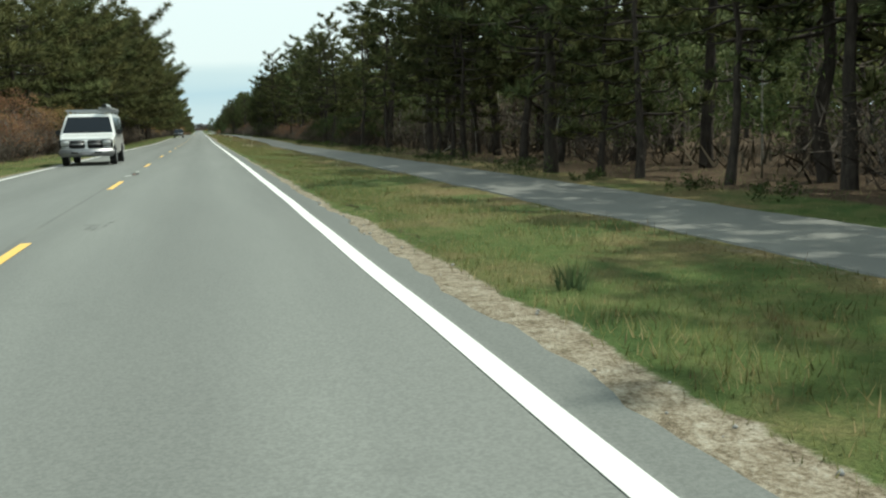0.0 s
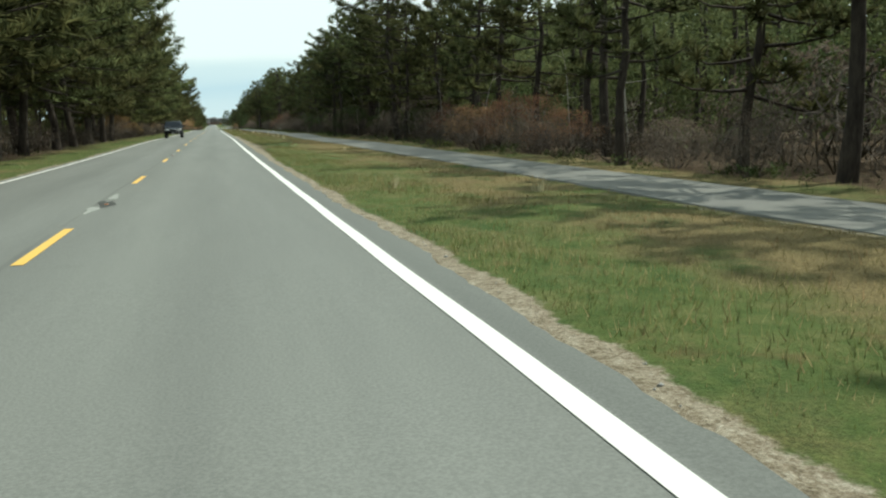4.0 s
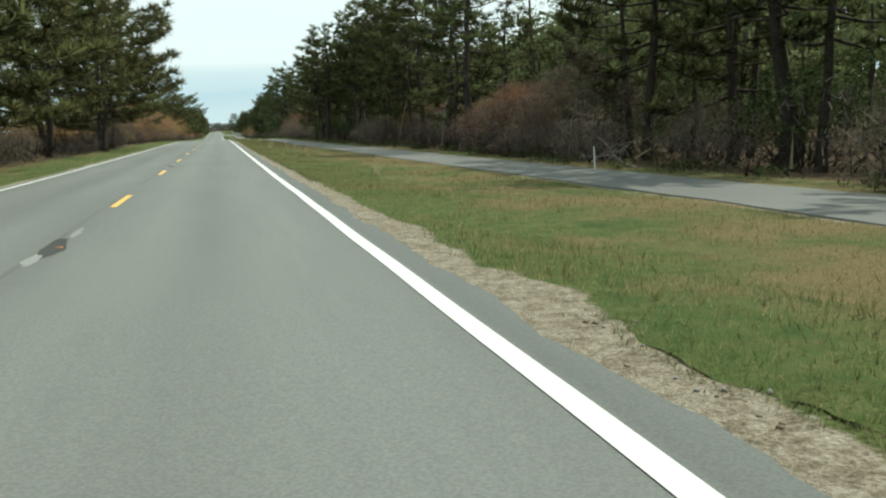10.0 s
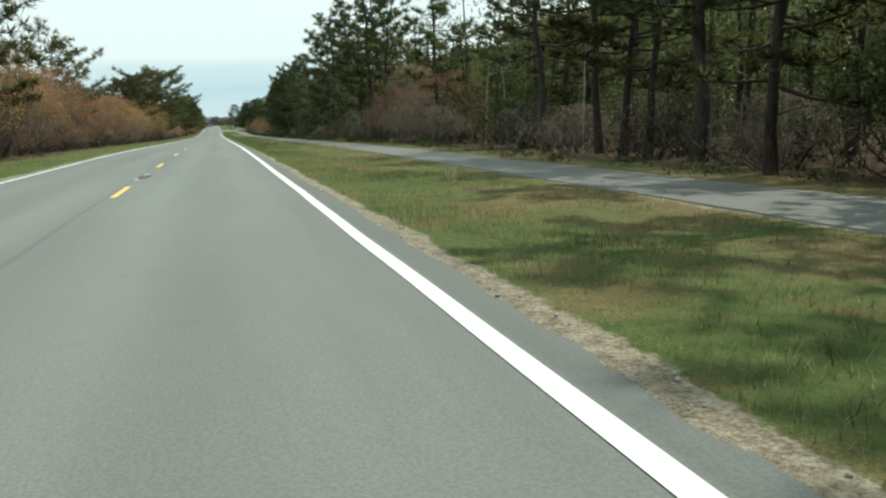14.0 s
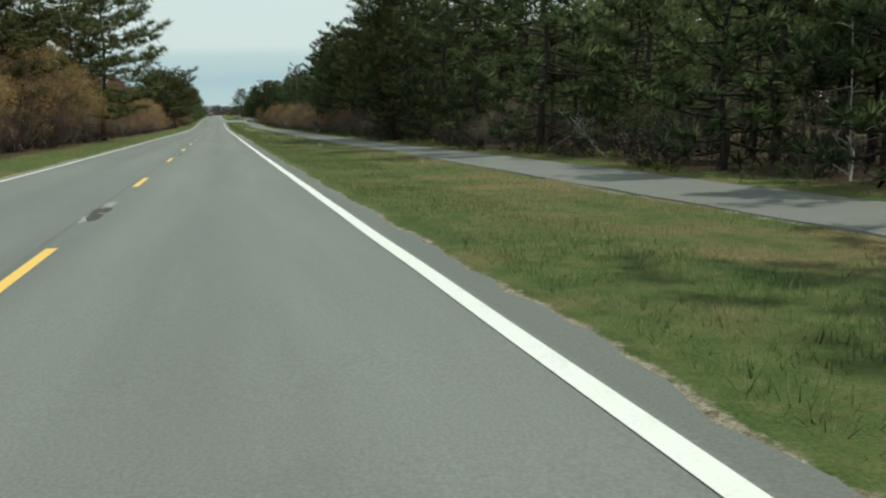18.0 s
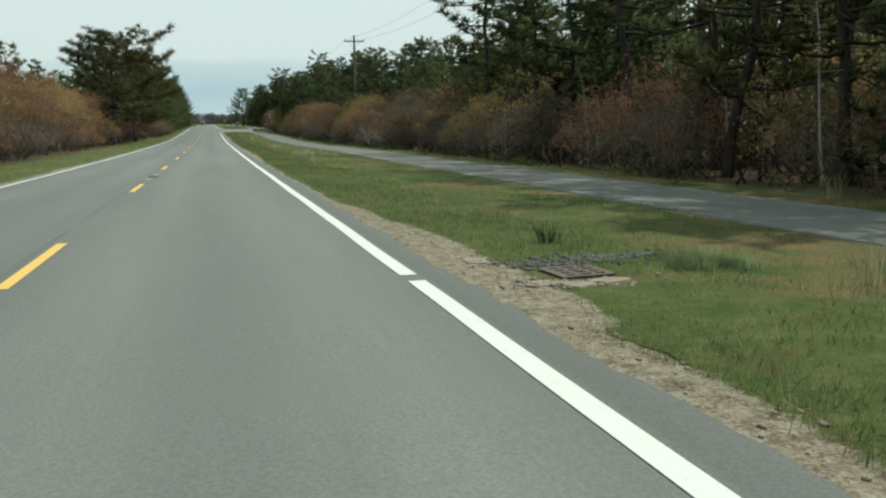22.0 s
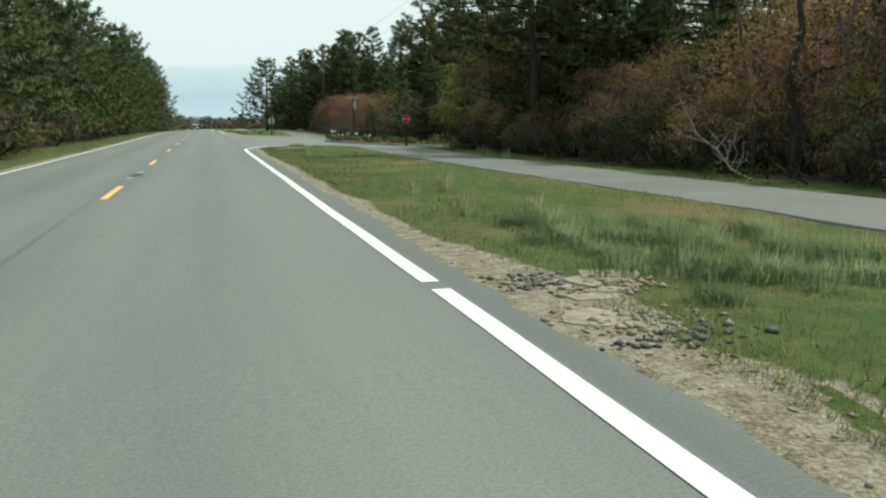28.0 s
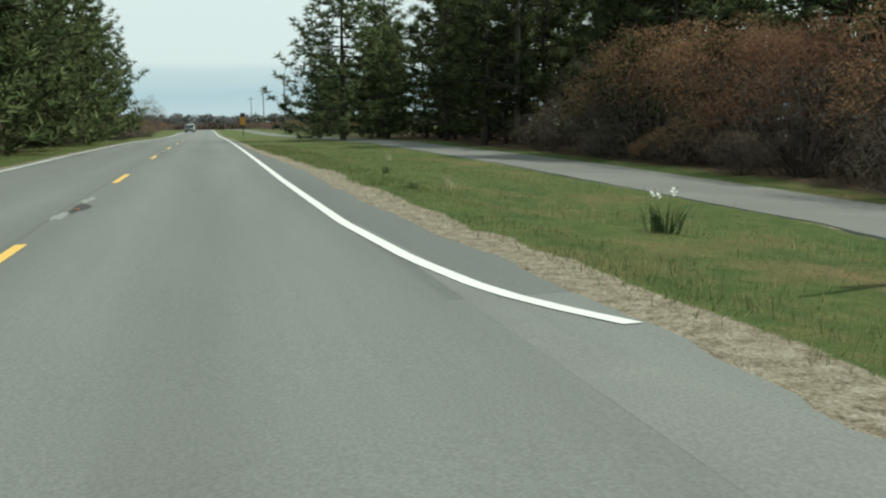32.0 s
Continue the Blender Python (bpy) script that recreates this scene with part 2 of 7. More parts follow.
def ground_material():
    """Grass sward, bare sand at the road's edge and leaf litter under the trees; masks are vertex colours."""
    m, n, l, b = principled("ground_cover", 0.95, 0.12)
    mask = n.new("ShaderNodeVertexColor")
    mask.layer_name = "cover"
    sep = n.new("ShaderNodeSeparateColor")
    l.new(mask.outputs[0], sep.inputs[0])
    big = noise_node(n, l, 0.45, 5, 0.6)
    mid = noise_node(n, l, 3.2, 6, 0.65)
    fine = noise_node(n, l, 38, 4, 0.7)
    g = ramp(n, l, mid, ((0.3, (0.056, 0.09, 0.025)), (0.5, (0.092, 0.122, 0.038)), (0.72, (0.15, 0.154, 0.06))))
    dry = ramp(n, l, fine, ((0.3, (0.11, 0.083, 0.042)), (0.7, (0.27, 0.2, 0.1))))
    parched = n.new("ShaderNodeMath")
    parched.operation = "MULTIPLY_ADD"
    l.new(sep.outputs[2], parched.inputs[0])
    parched.inputs[1].default_value = 0.46
    l.new(big, parched.inputs[2])
    g = mix(n, l, ramp(n, l, parched.outputs[0], ((0.52, (0, 0, 0)), (0.7, (0.85, 0.85, 0.85)))), g, dry)
    russet = ramp(n, l, noise_node(n, l, 1.5, 6, 0.7), ((0.56, (0, 0, 0)), (0.7, (0.6, 0.6, 0.6))))
    g = mix(n, l, russet, g, (0.15, 0.1, 0.05))
    lush = ramp(n, l, noise_node(n, l, 0.9, 5, 0.65, stretch=(1, 0.6, 1)), ((0.53, (0, 0, 0)), (0.68, (0.75, 0.75, 0.75))))
    g = mix(n, l, lush, g, (0.048, 0.09, 0.027))
    g = mix(n, l, 0.6, g, ramp(n, l, fine, ((0.3, (0.5, 0.5, 0.5)), (0.7, (1.35, 1.35, 1.3)))), "MULTIPLY")
    sand = ramp(n, l, mix(n, l, 0.5, noise_node(n, l, 7.5, 6, 0.7), fine), ((0.36, (0.085, 0.068, 0.045)), (0.46, (0.22, 0.18, 0.125)), (0.56, (0.36, 0.315, 0.24)), (0.68, (0.5, 0.46, 0.38))))
    litter = ramp(n, l, mix(n, l, 0.5, mid, fine), ((0.3, (0.035, 0.028, 0.02)), (0.55, (0.10, 0.068, 0.042)), (0.75, (0.17, 0.115, 0.07))))
    rag = mix(n, l, 0.45, mid, noise_node(n, l, 11, 4, 0.7))
    edge = n.new("ShaderNodeMath")
    edge.operation = "MULTIPLY_ADD"
    l.new(rag, edge.inputs[0])
    edge.inputs[1].default_value = 0.9
    l.new(sep.outputs[0], edge.inputs[2])
    sm = ramp(n, l, edge.outputs[0], ((0.86, (0, 0, 0)), (0.98, (1, 1, 1))))
    edge2 = n.new("ShaderNodeMath")
    edge2.operation = "MULTIPLY_ADD"
    l.new(mid, edge2.inputs[0])
    edge2.inputs[1].default_value = 0.7
    l.new(sep.outputs[1], edge2.inputs[2])
    lm = ramp(n, l, edge2.outputs[0], ((0.7, (0, 0, 0)), (0.95, (1, 1, 1))))
    col = mix(n, l, lm, mix(n, l, sm, g, sand), litter)
    l.new(col, b.inputs["Base Color"])
    bump(n, l, b, mix(n, l, 0.5, mid, fine), 0.9, 0.06)
    return m


M_ROAD = asphalt("old_asphalt", 0.18)
M_SIDE = asphalt("side_asphalt", 0.19, 0.01, False)
M_PATH = asphalt("path_asphalt", 0.16, 0.04, False)
M_PATCH = asphalt("dark_patch", 0.06, 0.0, False)
M_SCRAPE = asphalt("scraped_asphalt", 0.3, 0.0, False)
M_WHITE = road_paint("white_line_paint", (0.74, 0.735, 0.69), 0.8)
M_YELLOW = road_paint("yellow_line_paint", (0.8, 0.5, 0.12), 0.8)
M_GROUND = ground_material()
M_GRASS = leafy("grass_blades", (0.082, 0.138, 0.042), (0.16, 0.212, 0.074), (0.31, 0.285, 0.15), 0.5, lush=0.5)
M_MIXGRASS = leafy("olive_grass_blades", (0.112, 0.136, 0.044), (0.208, 0.206, 0.078), (0.36, 0.29, 0.155), 0.5)
M_DRYGRASS = leafy("parched_grass_blades", (0.135, 0.138, 0.046), (0.25, 0.215, 0.09), (0.4, 0.29, 0.15), 0.5)
M_STRAW = leafy("dry_straw", (0.38, 0.33, 0.21), (0.6, 0.55, 0.38), None, 0.5)
M_BULB = leafy("bulb_leaves", (0.085, 0.13, 0.055), (0.16, 0.215, 0.095), None, 0.5)
M_NEEDLE = leafy("pine_needles", (0.046, 0.062, 0.028), (0.162, 0.178, 0.07), None, 0.38)
M_NEEDLE_W = leafy("warm_pine_needles", (0.042, 0.052, 0.022), (0.158, 0.156, 0.06), None, 0.36)
M_NEEDLE_D = leafy("bushy_pine_needles", (0.046, 0.07, 0.034), (0.17, 0.205, 0.086), None, 0.36)
M_BARK = bark("pine_bark", (0.022, 0.018, 0.016), (0.085, 0.07, 0.058))
M_TWIG = bark("grey_twigs", (0.055, 0.046, 0.04), (0.17, 0.145, 0.125))
M_RUST = leafy("rust_buds", (0.175, 0.1, 0.06), (0.36, 0.21, 0.12), None, 0.42)
M_OCHRE = leafy("ochre_buds", (0.2, 0.135, 0.062), (0.38, 0.255, 0.11), None, 0.42)
M_GREYBUD = leafy("grey_brown_buds", (0.12, 0.096, 0.074), (0.24, 0.19, 0.145), None, 0.42)
M_LIME = leafy("young_leaves", (0.14, 0.18, 0.045), (0.34, 0.35, 0.1), None, 0.42)
M_HAZETWIG = leafy("grey_twig_tangle", (0.1, 0.083, 0.07), (0.21, 0.18, 0.155), None, 0.4)
# brown twigs, with the shade below the trees darkened into the colour
M_SHADEBRUSH = leafy("undergrowth", (0.03, 0.028, 0.02), (0.1, 0.08, 0.055), None, 0.1)
M_BRUSHWOOD = bark("dark_twigs", (0.035, 0.03, 0.026), (0.12, 0.1, 0.085))
M_HOLLY = leafy("leafy_bush", (0.03, 0.05, 0.018), (0.1, 0.125, 0.045), None, 0.4)
# distance haze is put into this pale grey foliage colour
M_HAZE = leafy("hazed_far_woodland", (0.12, 0.122, 0.12), (0.19, 0.185, 0.175), None, 0.1)
M_WOOD = bark("weathered_pole_wood", (0.1, 0.085, 0.07), (0.22, 0.19, 0.16))
M_POST = simple("dark_painted_post", (0.03, 0.035, 0.035), 0.5)
M_STEEL = simple("galvanised_steel", (0.42, 0.43, 0.44), 0.45, 0.5, 0.6)
M_RED = simple("red_sign_face", (0.42, 0.02, 0.025), 0.4, 0.5, 0, 0.12)
M_SIGNWHITE = simple("white_sign_letters", (0.8, 0.8, 0.8), 0.4, 0.5, 0, 0.08)
M_PITSHADE = simple("painted_pit_shade", (0.012, 0.011, 0.01), 0.9)
M_STONE = simple("granite", (0.36, 0.35, 0.33), 0.85, 0.2, 0, 0.3, 25)
M_CONC = simple("concrete_kerb", (0.34, 0.33, 0.30), 0.9, 0.2, 0, 0.35, 8)
M_MULCH = simple("red_bark_mulch", (0.108, 0.054, 0.034), 0.95, 0.1, 0, 0.6, 30)

# ---- ground profile ----
RISE = (1.05, 1.06, 1.08, 1.03, 0.94, 0.86, 0.76, 0.73, 0.76, 0.8, 0.73, 0.66, 0.62, 0.55, 0.54, 0.53, 0.54, 0.49, 0.44, 0.27, 0.06, -0.15, -0.35, -0.52, -0.68, -0.86, -1.06, -1.2, -1.3, -1.39, -1.38, -1.21, -1.01, -0.81, -0.57, -0.34, -0.15, -0.03, 0.03, -0.01, -0.06, -0.04, 0.06, 0.21, 0.37, 0.5, 0.61, 0.7, 0.77, 0.82, 0.87, 0.91, 0.95, 0.99, 1.03)  # every 20 m from Y = -20
_y = np.arange(-60, 1141, 2.0)
_z = np.interp(_y, -20 + 20 * np.arange(len(RISE)), RISE)
_z = np.convolve(np.pad(_z, 6, mode="edge"), np.ones(13) / 13, "valid")


def zr(y):
    """Height of the road at y."""
    return np.interp(y, _y, _z)


def dip(x, y):
    """How far the ground right of the junction falls below the road."""
    return -0.058 * np.clip(np.asarray(x, float) - 4.9, 0, 11.2) * np.interp(y, (634, 646, 684, 720), (0.15, 1, 1, 0))


def zs(x, y):
    return zr(y) + dip(x, y)


def near_edge(y):
    """The bicycle path's edge towards the road, and the far edge."""
    ys = (0, 33, 70, 85, 110, 136, 155, 180, 190, 200, 222, 242, 265, 284, 300, 346, 367, 390, 411, 430, 452, 473, 496, 517, 538, 570, 600, 620, 634, 676, 682, 698, 715, 800, 1150)
    a = np.interp(y, ys, (7.05, 7.1, 7.4, 8.2, 8.9, 9.0, 8.45, 9.4, 9.4, 9.0, 9.5, 9.3, 9.0, 8.35, 8.4, 8.35, 8.25, 8.35, 8.8, 8.55, 8.6, 8.65, 9.05, 9.45, 9.0, 9.0, 9.3, 8.75, 9.0, 9.0, 10.6, 11.2, 11.0, 10, 10))
    b = np.interp(y, ys, (9.3, 9.3, 9.55, 10.4, 11.2, 11.6, 10.6, 12.3, 12.5, 11.4, 12.4, 12.3, 12.1, 11.0, 11.0, 10.7, 10.5, 10.95, 11.5, 11.1, 11.4, 11.4, 12.0, 12.45, 11.7, 11.9, 12.4, 11.6, 12.3, 13.4, 15.0, 15.2, 13.9, 13, 13))
    return a, b


def wob(x, y, s, seed=0):
    """Smooth pseudo-random waves, -1 to 1."""
    x, y = np.asarray(x, float), np.asarray(y, float)
    return (np.sin(x * 1.7 / s + y * 0.9 / s + seed) + np.sin(y * 2.3 / s - x * 1.1 / s + seed * 2.7 + 1) + np.sin(y * 0.61 / s + x * 2.9 / s + seed * 1.3 + 2)) / 3


def road_edge(y):
    """Right and left edges of the asphalt."""
    y = np.asarray(y, float)
    r = 3.74 + 0.06 * wob(0, y, 1.3) + 0.05 * wob(0, y, 0.35, 3) + 0.035 * wob(0, y, 0.13, 6)
    r = r + 0.55 * np.exp(-((y - 676) / 5.0) ** 2) + 0.45 * np.exp(-((y - 690) / 14.0) ** 2)
    l = -3.62 + 0.06 * wob(0, y, 1.1, 5) + 0.04 * wob(0, y, 0.4, 7)
    return r, l


def gz(x, y):
    """Height of the ground sheet."""
    x, y = np.asarray(x, float), np.asarray(y, float)
    z = zr(y)
    r, l = road_edge(y)
    out = np.where(x > 0, x - r, l - x)
    swell = np.clip((out - 0.3) / 1.5, 0, 1)
    z = z - 0.02 - 0.09 * np.clip(-out / 0.25, 0, 1) + swell * (0.05 * wob(x, y, 2.1) + 0.025 * wob(x, y, 0.5, 4))
    a, b = near_edge(y)
    on = np.clip(np.minimum(x - a + 0.25, b + 0.25 - x) / 0.25, 0, 1)
    z = z * (1 - on) + (zr(y) - 0.014) * on
    lot = (x > 3.4) & (x < 62) & (y > side_low(x) - 0.2) & (y < side_high(x) + 0.2)
    z = np.where(lot, zr(y) - 0.022, z) + dip(x, y)
    back = np.clip((np.abs(x) - 16) / 30, 0, 1) * np.where((x > 3.4) & (x < 62), np.clip((np.maximum(side_low(x) - y, y - side_high(x)) - 0.5) / 8, 0, 1), 1)
    return z + back * 0.5 * (1 + wob(x, y, 14))


def side_low(x):
    return np.interp(x, (3.7, 4.0, 4.4, 4.97, 5.7, 6.4, 7.5, 9, 11, 15, 62), (628.4, 630.9, 632.6, 634.0, 634.95, 635.5, 635.8, 636.1, 637.1, 637.8, 638))


def side_high(x):
    return np.interp(x, (3.6, 3.9, 4.6, 5.7, 7.2, 8.4, 8.8, 9.2, 12.6, 13.3, 14, 18, 24, 62), (682, 675.4, 673.4, 672.9, 673.8, 675.7, 677.6, 679, 679, 674, 670.8, 667, 660, 658))


def sand_width(y):
    """Width of the bare strip beside the asphalt."""
    y = np.asarray(y, float)
    w = np.interp(y, (-20, 0, 7, 12, 20, 30, 50, 70, 80, 118, 128, 133, 137, 143, 152, 162, 168, 173, 176, 178, 182, 196, 206, 217, 224, 240, 250, 275, 284, 292, 330, 345, 430, 445, 450, 456, 465, 471, 475, 479, 500, 512, 521, 531, 545, 580, 594, 596, 599, 612, 617, 623, 628, 690, 720, 1150),
                  (0.25, 0.45, 0.45, 0.2, 0.22, 0.12, 0.1, 0.16, 0.26, 0.3, 0.7, 1.15, 0.9, 0.65, 0.65, 0.55, 0.6, 0.95, 1.0, 0.3, 0.12, 0.38, 0.3, 0.65, 0.5, 0.45, 0.38, 0.22, 0.2, 0.36, 0.2, 0.08, 0.06, 0.4, 0.52, 0.28, 0.4, 0.8, 0.6, 0.15, 0.12, 0.65, 0.6, 0.35, 0.35, 0.55, 0.9, 1.0, 0.35, 0.42, 0.6, 0.3, 0.4, 0.8, 0.3, 0.3))
    return w * (0.85 + 0.18 * wob(0, y, 0.8, 9) + 0.12 * wob(0, y, 0.25, 4))


def mesh_of(name, verts, faces, material, smooth=False):
    me = bpy.data.meshes.new(name)
    me.from_pydata([tuple(v) for v in verts], [], [tuple(f) for f in faces])
    me.materials.append(material)
    if smooth:
        me.polygons.foreach_set("use_smooth", [True] * len(me.polygons))
    me.update()
    return me


def tri_mesh(name, v, f, material):
    """A mesh of triangles from arrays."""
    me = bpy.data.meshes.new(name)
    me.vertices.add(len(v))
    v = np.asarray(v)
    me.vertices.foreach_set("co", np.asarray(v[:, :3], np.float32).ravel())
    me.loops.add(len(f) * 3)
    me.loops.foreach_set("vertex_index", np.asarray(f, np.int32).ravel())
    me.polygons.add(len(f))
    me.polygons.foreach_set("loop_start", np.arange(len(f), dtype=np.int32) * 3)
    me.polygons.foreach_set("use_smooth", np.ones(len(f), dtype=bool))
    me.materials.append(material)
    me.update(calc_edges=True)
    if v.shape[1] == 6:  # rounded shading of foliage, as a soft mass
        me.normals_split_custom_set_from_vertices(np.asarray(v[:, 3:], np.float32))
    return me


def ribbon(name, ys, xa, xb, lift, material, skirt=0.0):
    """A strip along the road between the lines xa and xb."""
    za, zb = zs(xa, ys) + lift, zs(xb, ys) + lift
    rows = [np.stack([xa, ys, za], 1), np.stack([xb, ys, zb], 1)]
    if skirt:
        rows = [np.stack([xa - 0.03, ys, za - skirt], 1)] + rows + [np.stack([xb + 0.03, ys, zb - skirt], 1)]
    k, n = len(rows), len(ys)
    v = np.stack(rows, 1).reshape(-1, 3)
    f = [(i * k + j, i * k + j + 1, (i + 1) * k + j + 1, (i + 1) * k + j) for i in range(n - 1) for j in range(k - 1)]
    return mesh_of(name, v, f, material)


def part(name, me, parent, label="", m=None):
    ob = new(name, me)
    ob.parent = parent
    if m is not None:
        ob.matrix_local = m
    if label:
        ob["label"] = label
    return ob


def bm_mesh(name, bm, material, smooth=False):
    me = bpy.data.meshes.new(name)
    bm.to_mesh(me)
    bm.free()
    me.materials.append(material)
    if smooth:
        me.polygons.foreach_set("use_smooth", [True] * len(me.polygons))
    return me


def box(name, size, material, bevel=0.0, at=(0, 0, 0), taper=1.0):
    """A box with bevelled edges, standing on its base, narrowed by taper at the top."""
    bm = bmesh.new()
    bmesh.ops.create_cube(bm, size=1)
    for v in bm.verts:
        k = taper if v.co.z > 0 else 1
        v.co = Vector((v.co.x * size[0] * k + at[0], v.co.y * size[1] * k + at[1], (v.co.z + 0.5) * size[2] + at[2]))
    if bevel:
        bmesh.ops.bevel(bm, geom=bm.edges[:], offset=bevel, segments=2, affect="EDGES")
    return bm_mesh(name, bm, material)


def tube(points, radii, sides=7):
    """Vertices and triangles of a tapering tube along points."""
    p = np.asarray(points, float)
    n = len(p)
    d = np.gradient(p, axis=0)
    d /= np.linalg.norm(d, axis=1)[:, None] + 1e-9
    u = np.cross(d, (0.31, 0.95, 0.05))
    u /= np.linalg.norm(u, axis=1)[:, None] + 1e-9
    w = np.cross(d, u)
    a = np.arange(sides) * 2 * math.pi / sides
    v = (p[:, None] + np.asarray(radii)[:, None, None] * (np.cos(a)[None, :, None] * u[:, None] + np.sin(a)[None, :, None] * w[:, None])).reshape(-1, 3)
    i, j = np.meshgrid(np.arange(n - 1), np.arange(sides), indexing="ij")
    q, k = i * sides + j, i * sides + (j + 1) % sides
    f = np.concatenate([np.stack([q, k, k + sides], -1).reshape(-1, 3), np.stack([q, k + sides, q + sides], -1).reshape(-1, 3)])
    return v, f


def joined(pieces):
    vs, fs, o = [], [], 0
    wide_rows = max(v.shape[1] for v, f in pieces)
    for v, f in pieces:
        if v.shape[1] < wide_rows:
            v = np.hstack([v, np.zeros((len(v), 3))])
        vs.append(v)
        fs.append(np.asarray(f) + o)
        o += len(v)
    return np.concatenate(vs), np.concatenate(fs)


def flakes(rng, centres, radii, count, length, width, up=0.35, shell=0.5):
    """Small pointed triangles that fill soft clumps: needles, leaves, buds."""
    c = np.repeat(np.asarray(centres, float), count, axis=0)
    r = np.repeat(np.asarray(radii, float), count, axis=0)
    n = len(c)
    d = rng.normal(size=(n, 3))
    d /= np.linalg.norm(d, axis=1)[:, None]
    q = c + d * r * (shell + (1 - shell) * rng.random((n, 1)))
    a = d + rng.normal(size=(n, 3)) * 0.7 + (0, 0, up)
    a /= np.linalg.norm(a, axis=1)[:, None]
    b = np.cross(a, rng.normal(size=(n, 3)))
    b /= np.linalg.norm(b, axis=1)[:, None] + 1e-9
    ln = length * (0.6 + 0.8 * rng.random((n, 1)))
    wd = width * (0.6 + 0.8 * rng.random((n, 1)))
    v = np.stack([q - b * wd * 0.5, q + b * wd * 0.5, q + a * ln], 1).reshape(-1, 3)
    return v, np.arange(3 * n).reshape(-1, 3)


# ---- ground, road, path ----
ys = np.concatenate([np.arange(-60, -14, 6.0), np.arange(-12, 720, 0.8), np.arange(720, 1140, 5.0), (1160, 1250, 1500, 2200, 4000)])
xs = np.concatenate([(-3000, -800, -250, -120, -70, -45, -30), np.arange(-22, -8, 2.0), np.arange(-8, -4.2, 0.5), (-4.1, -3.9, -3.75, -3.6, -3.4, -2, 2, 3.4, 3.6, 3.7), np.arange(3.8, 6.2, 0.2), np.arange(6.2, 14, 0.35), np.arange(14, 24, 1.5), (27, 33, 45, 60, 64, 75, 120, 250, 800, 3000)])
gx, gy = np.meshgrid(xs, ys)
gv = np.stack([gx, gy, gz(gx, gy)], -1).reshape(-1, 3)
nx = len(xs)
gf = [(i * nx + j, i * nx + j + 1, (i + 1) * nx + j + 1, (i + 1) * nx + j) for i in range(len(ys) - 1) for j in range(nx - 1)]
ground_mesh = mesh_of("ground", gv, gf, M_GROUND, True)
right, left = road_edge(gy)
out = np.where(gx > 0, gx - right, left - gx)
w = np.where(gx > 0, sand_width(gy), 0.22 + 0.12 * wob(0, gy, 1.7, 2))
sand = np.clip(0.5 - (out - w) / 0.45, 0, 1)
sand = np.maximum(sand, np.clip(1.3 - np.hypot(gx - 5.5, (gy - 633.6) * 0.8) / 1.0, 0, 1))
rim = np.where((gx > 3.6) & (gx < 8.6) & (gy > 668), np.clip(1.15 - (gy - side_high(gx)) / 1.6, 0, 1), 0)
sand = np.maximum(sand, rim * np.clip(gx - 3.6, 0, 1))
pa, pb = near_edge(gy)
sand = np.maximum(sand, 0.5 * np.clip(1 - np.abs(gx - pa + 0.1) / 0.5, 0, 1))
pb = np.where((gy > 634) & (gy < 676), np.interp(gx, (0, 30), (14, 14)), pb)
lit = np.where(gx > 0, np.clip((gx - pb - 1.0) / 1.8, 0, 1), np.clip((-gx - 6.3) / 1.5, 0, 1))
open_part = np.clip((gy - 740) / 40, 0, 1)
lit = lit * (1 - 0.6 * open_part) * (1 - 0.55 * np.clip((np.abs(gx) - 70) / 120, 0, 1))
lit = np.where((gx > 13) & (gx < 46) & (gy > 655) & (gy < 690), np.minimum(lit, np.clip((gy - side_high(gx) - 1.6) / 1.5, 0, 1)), lit)
cover = np.zeros((len(gv), 4), np.float32)
parch = np.clip((np.abs(gx) - 5.2) / 2.4, 0, 1) * np.interp(gy, (0, 330, 430, 600, 640), (0.75, 0.6, 0.4, 0.1, 0.0)) * (0.6 + 0.4 * wob(gx, gy, 4.0, 5))
cover[:, 0], cover[:, 1], cover[:, 2], cover[:, 3] = sand.ravel(), lit.ravel(), np.clip(parch, 0, 1).ravel(), 1
att = ground_mesh.color_attributes.new("cover", "FLOAT_COLOR", "POINT")
att.data.foreach_set("color", cover.ravel())
ground = tagged(new("ground", ground_mesh), "grassy verge with bare sand and leaf litter", "ground", kind="structure")

ry = np.concatenate([np.arange(-60, -4, 1.0), np.arange(-4, 700, 0.2), np.arange(700, 720, 0.5), np.arange(720, 1140, 5.0), (1200, 1400)])
rr, rl = road_edge(ry)
road = tagged(new("road", ribbon("road", ry, rl, rr, 0.0, M_ROAD, 0.07)), "worn grey asphalt two-lane road", "road", kind="structure")
py = np.arange(-20, 634.5, 0.35)
a, b = near_edge(py)
pavement = tagged(new("pavement", ribbon("path", py, a + 0.05 * wob(0, py, 1, 1) + 0.04 * wob(0, py, 0.3, 4), b + 0.05 * wob(0, py, 1, 2) + 0.04 * wob(0, py, 0.3, 6), 0.008, M_PATH, 0.05)), "grey asphalt bicycle path beside the road", "path", kind="structure")
py = np.concatenate([np.arange(677, 730, 0.35), np.arange(730, 1140, 2.0)])
a, b = near_edge(py)
tagged(new("pavement", ribbon("path", py, a + 0.05 * wob(0, py, 1, 1) + 0.04 * wob(0, py, 0.3, 4), b + 0.05 * wob(0, py, 1, 2) + 0.04 * wob(0, py, 0.3, 6), 0.008, M_PATH, 0.05)), "grey asphalt bicycle path beyond the side road", "path", kind="structure")

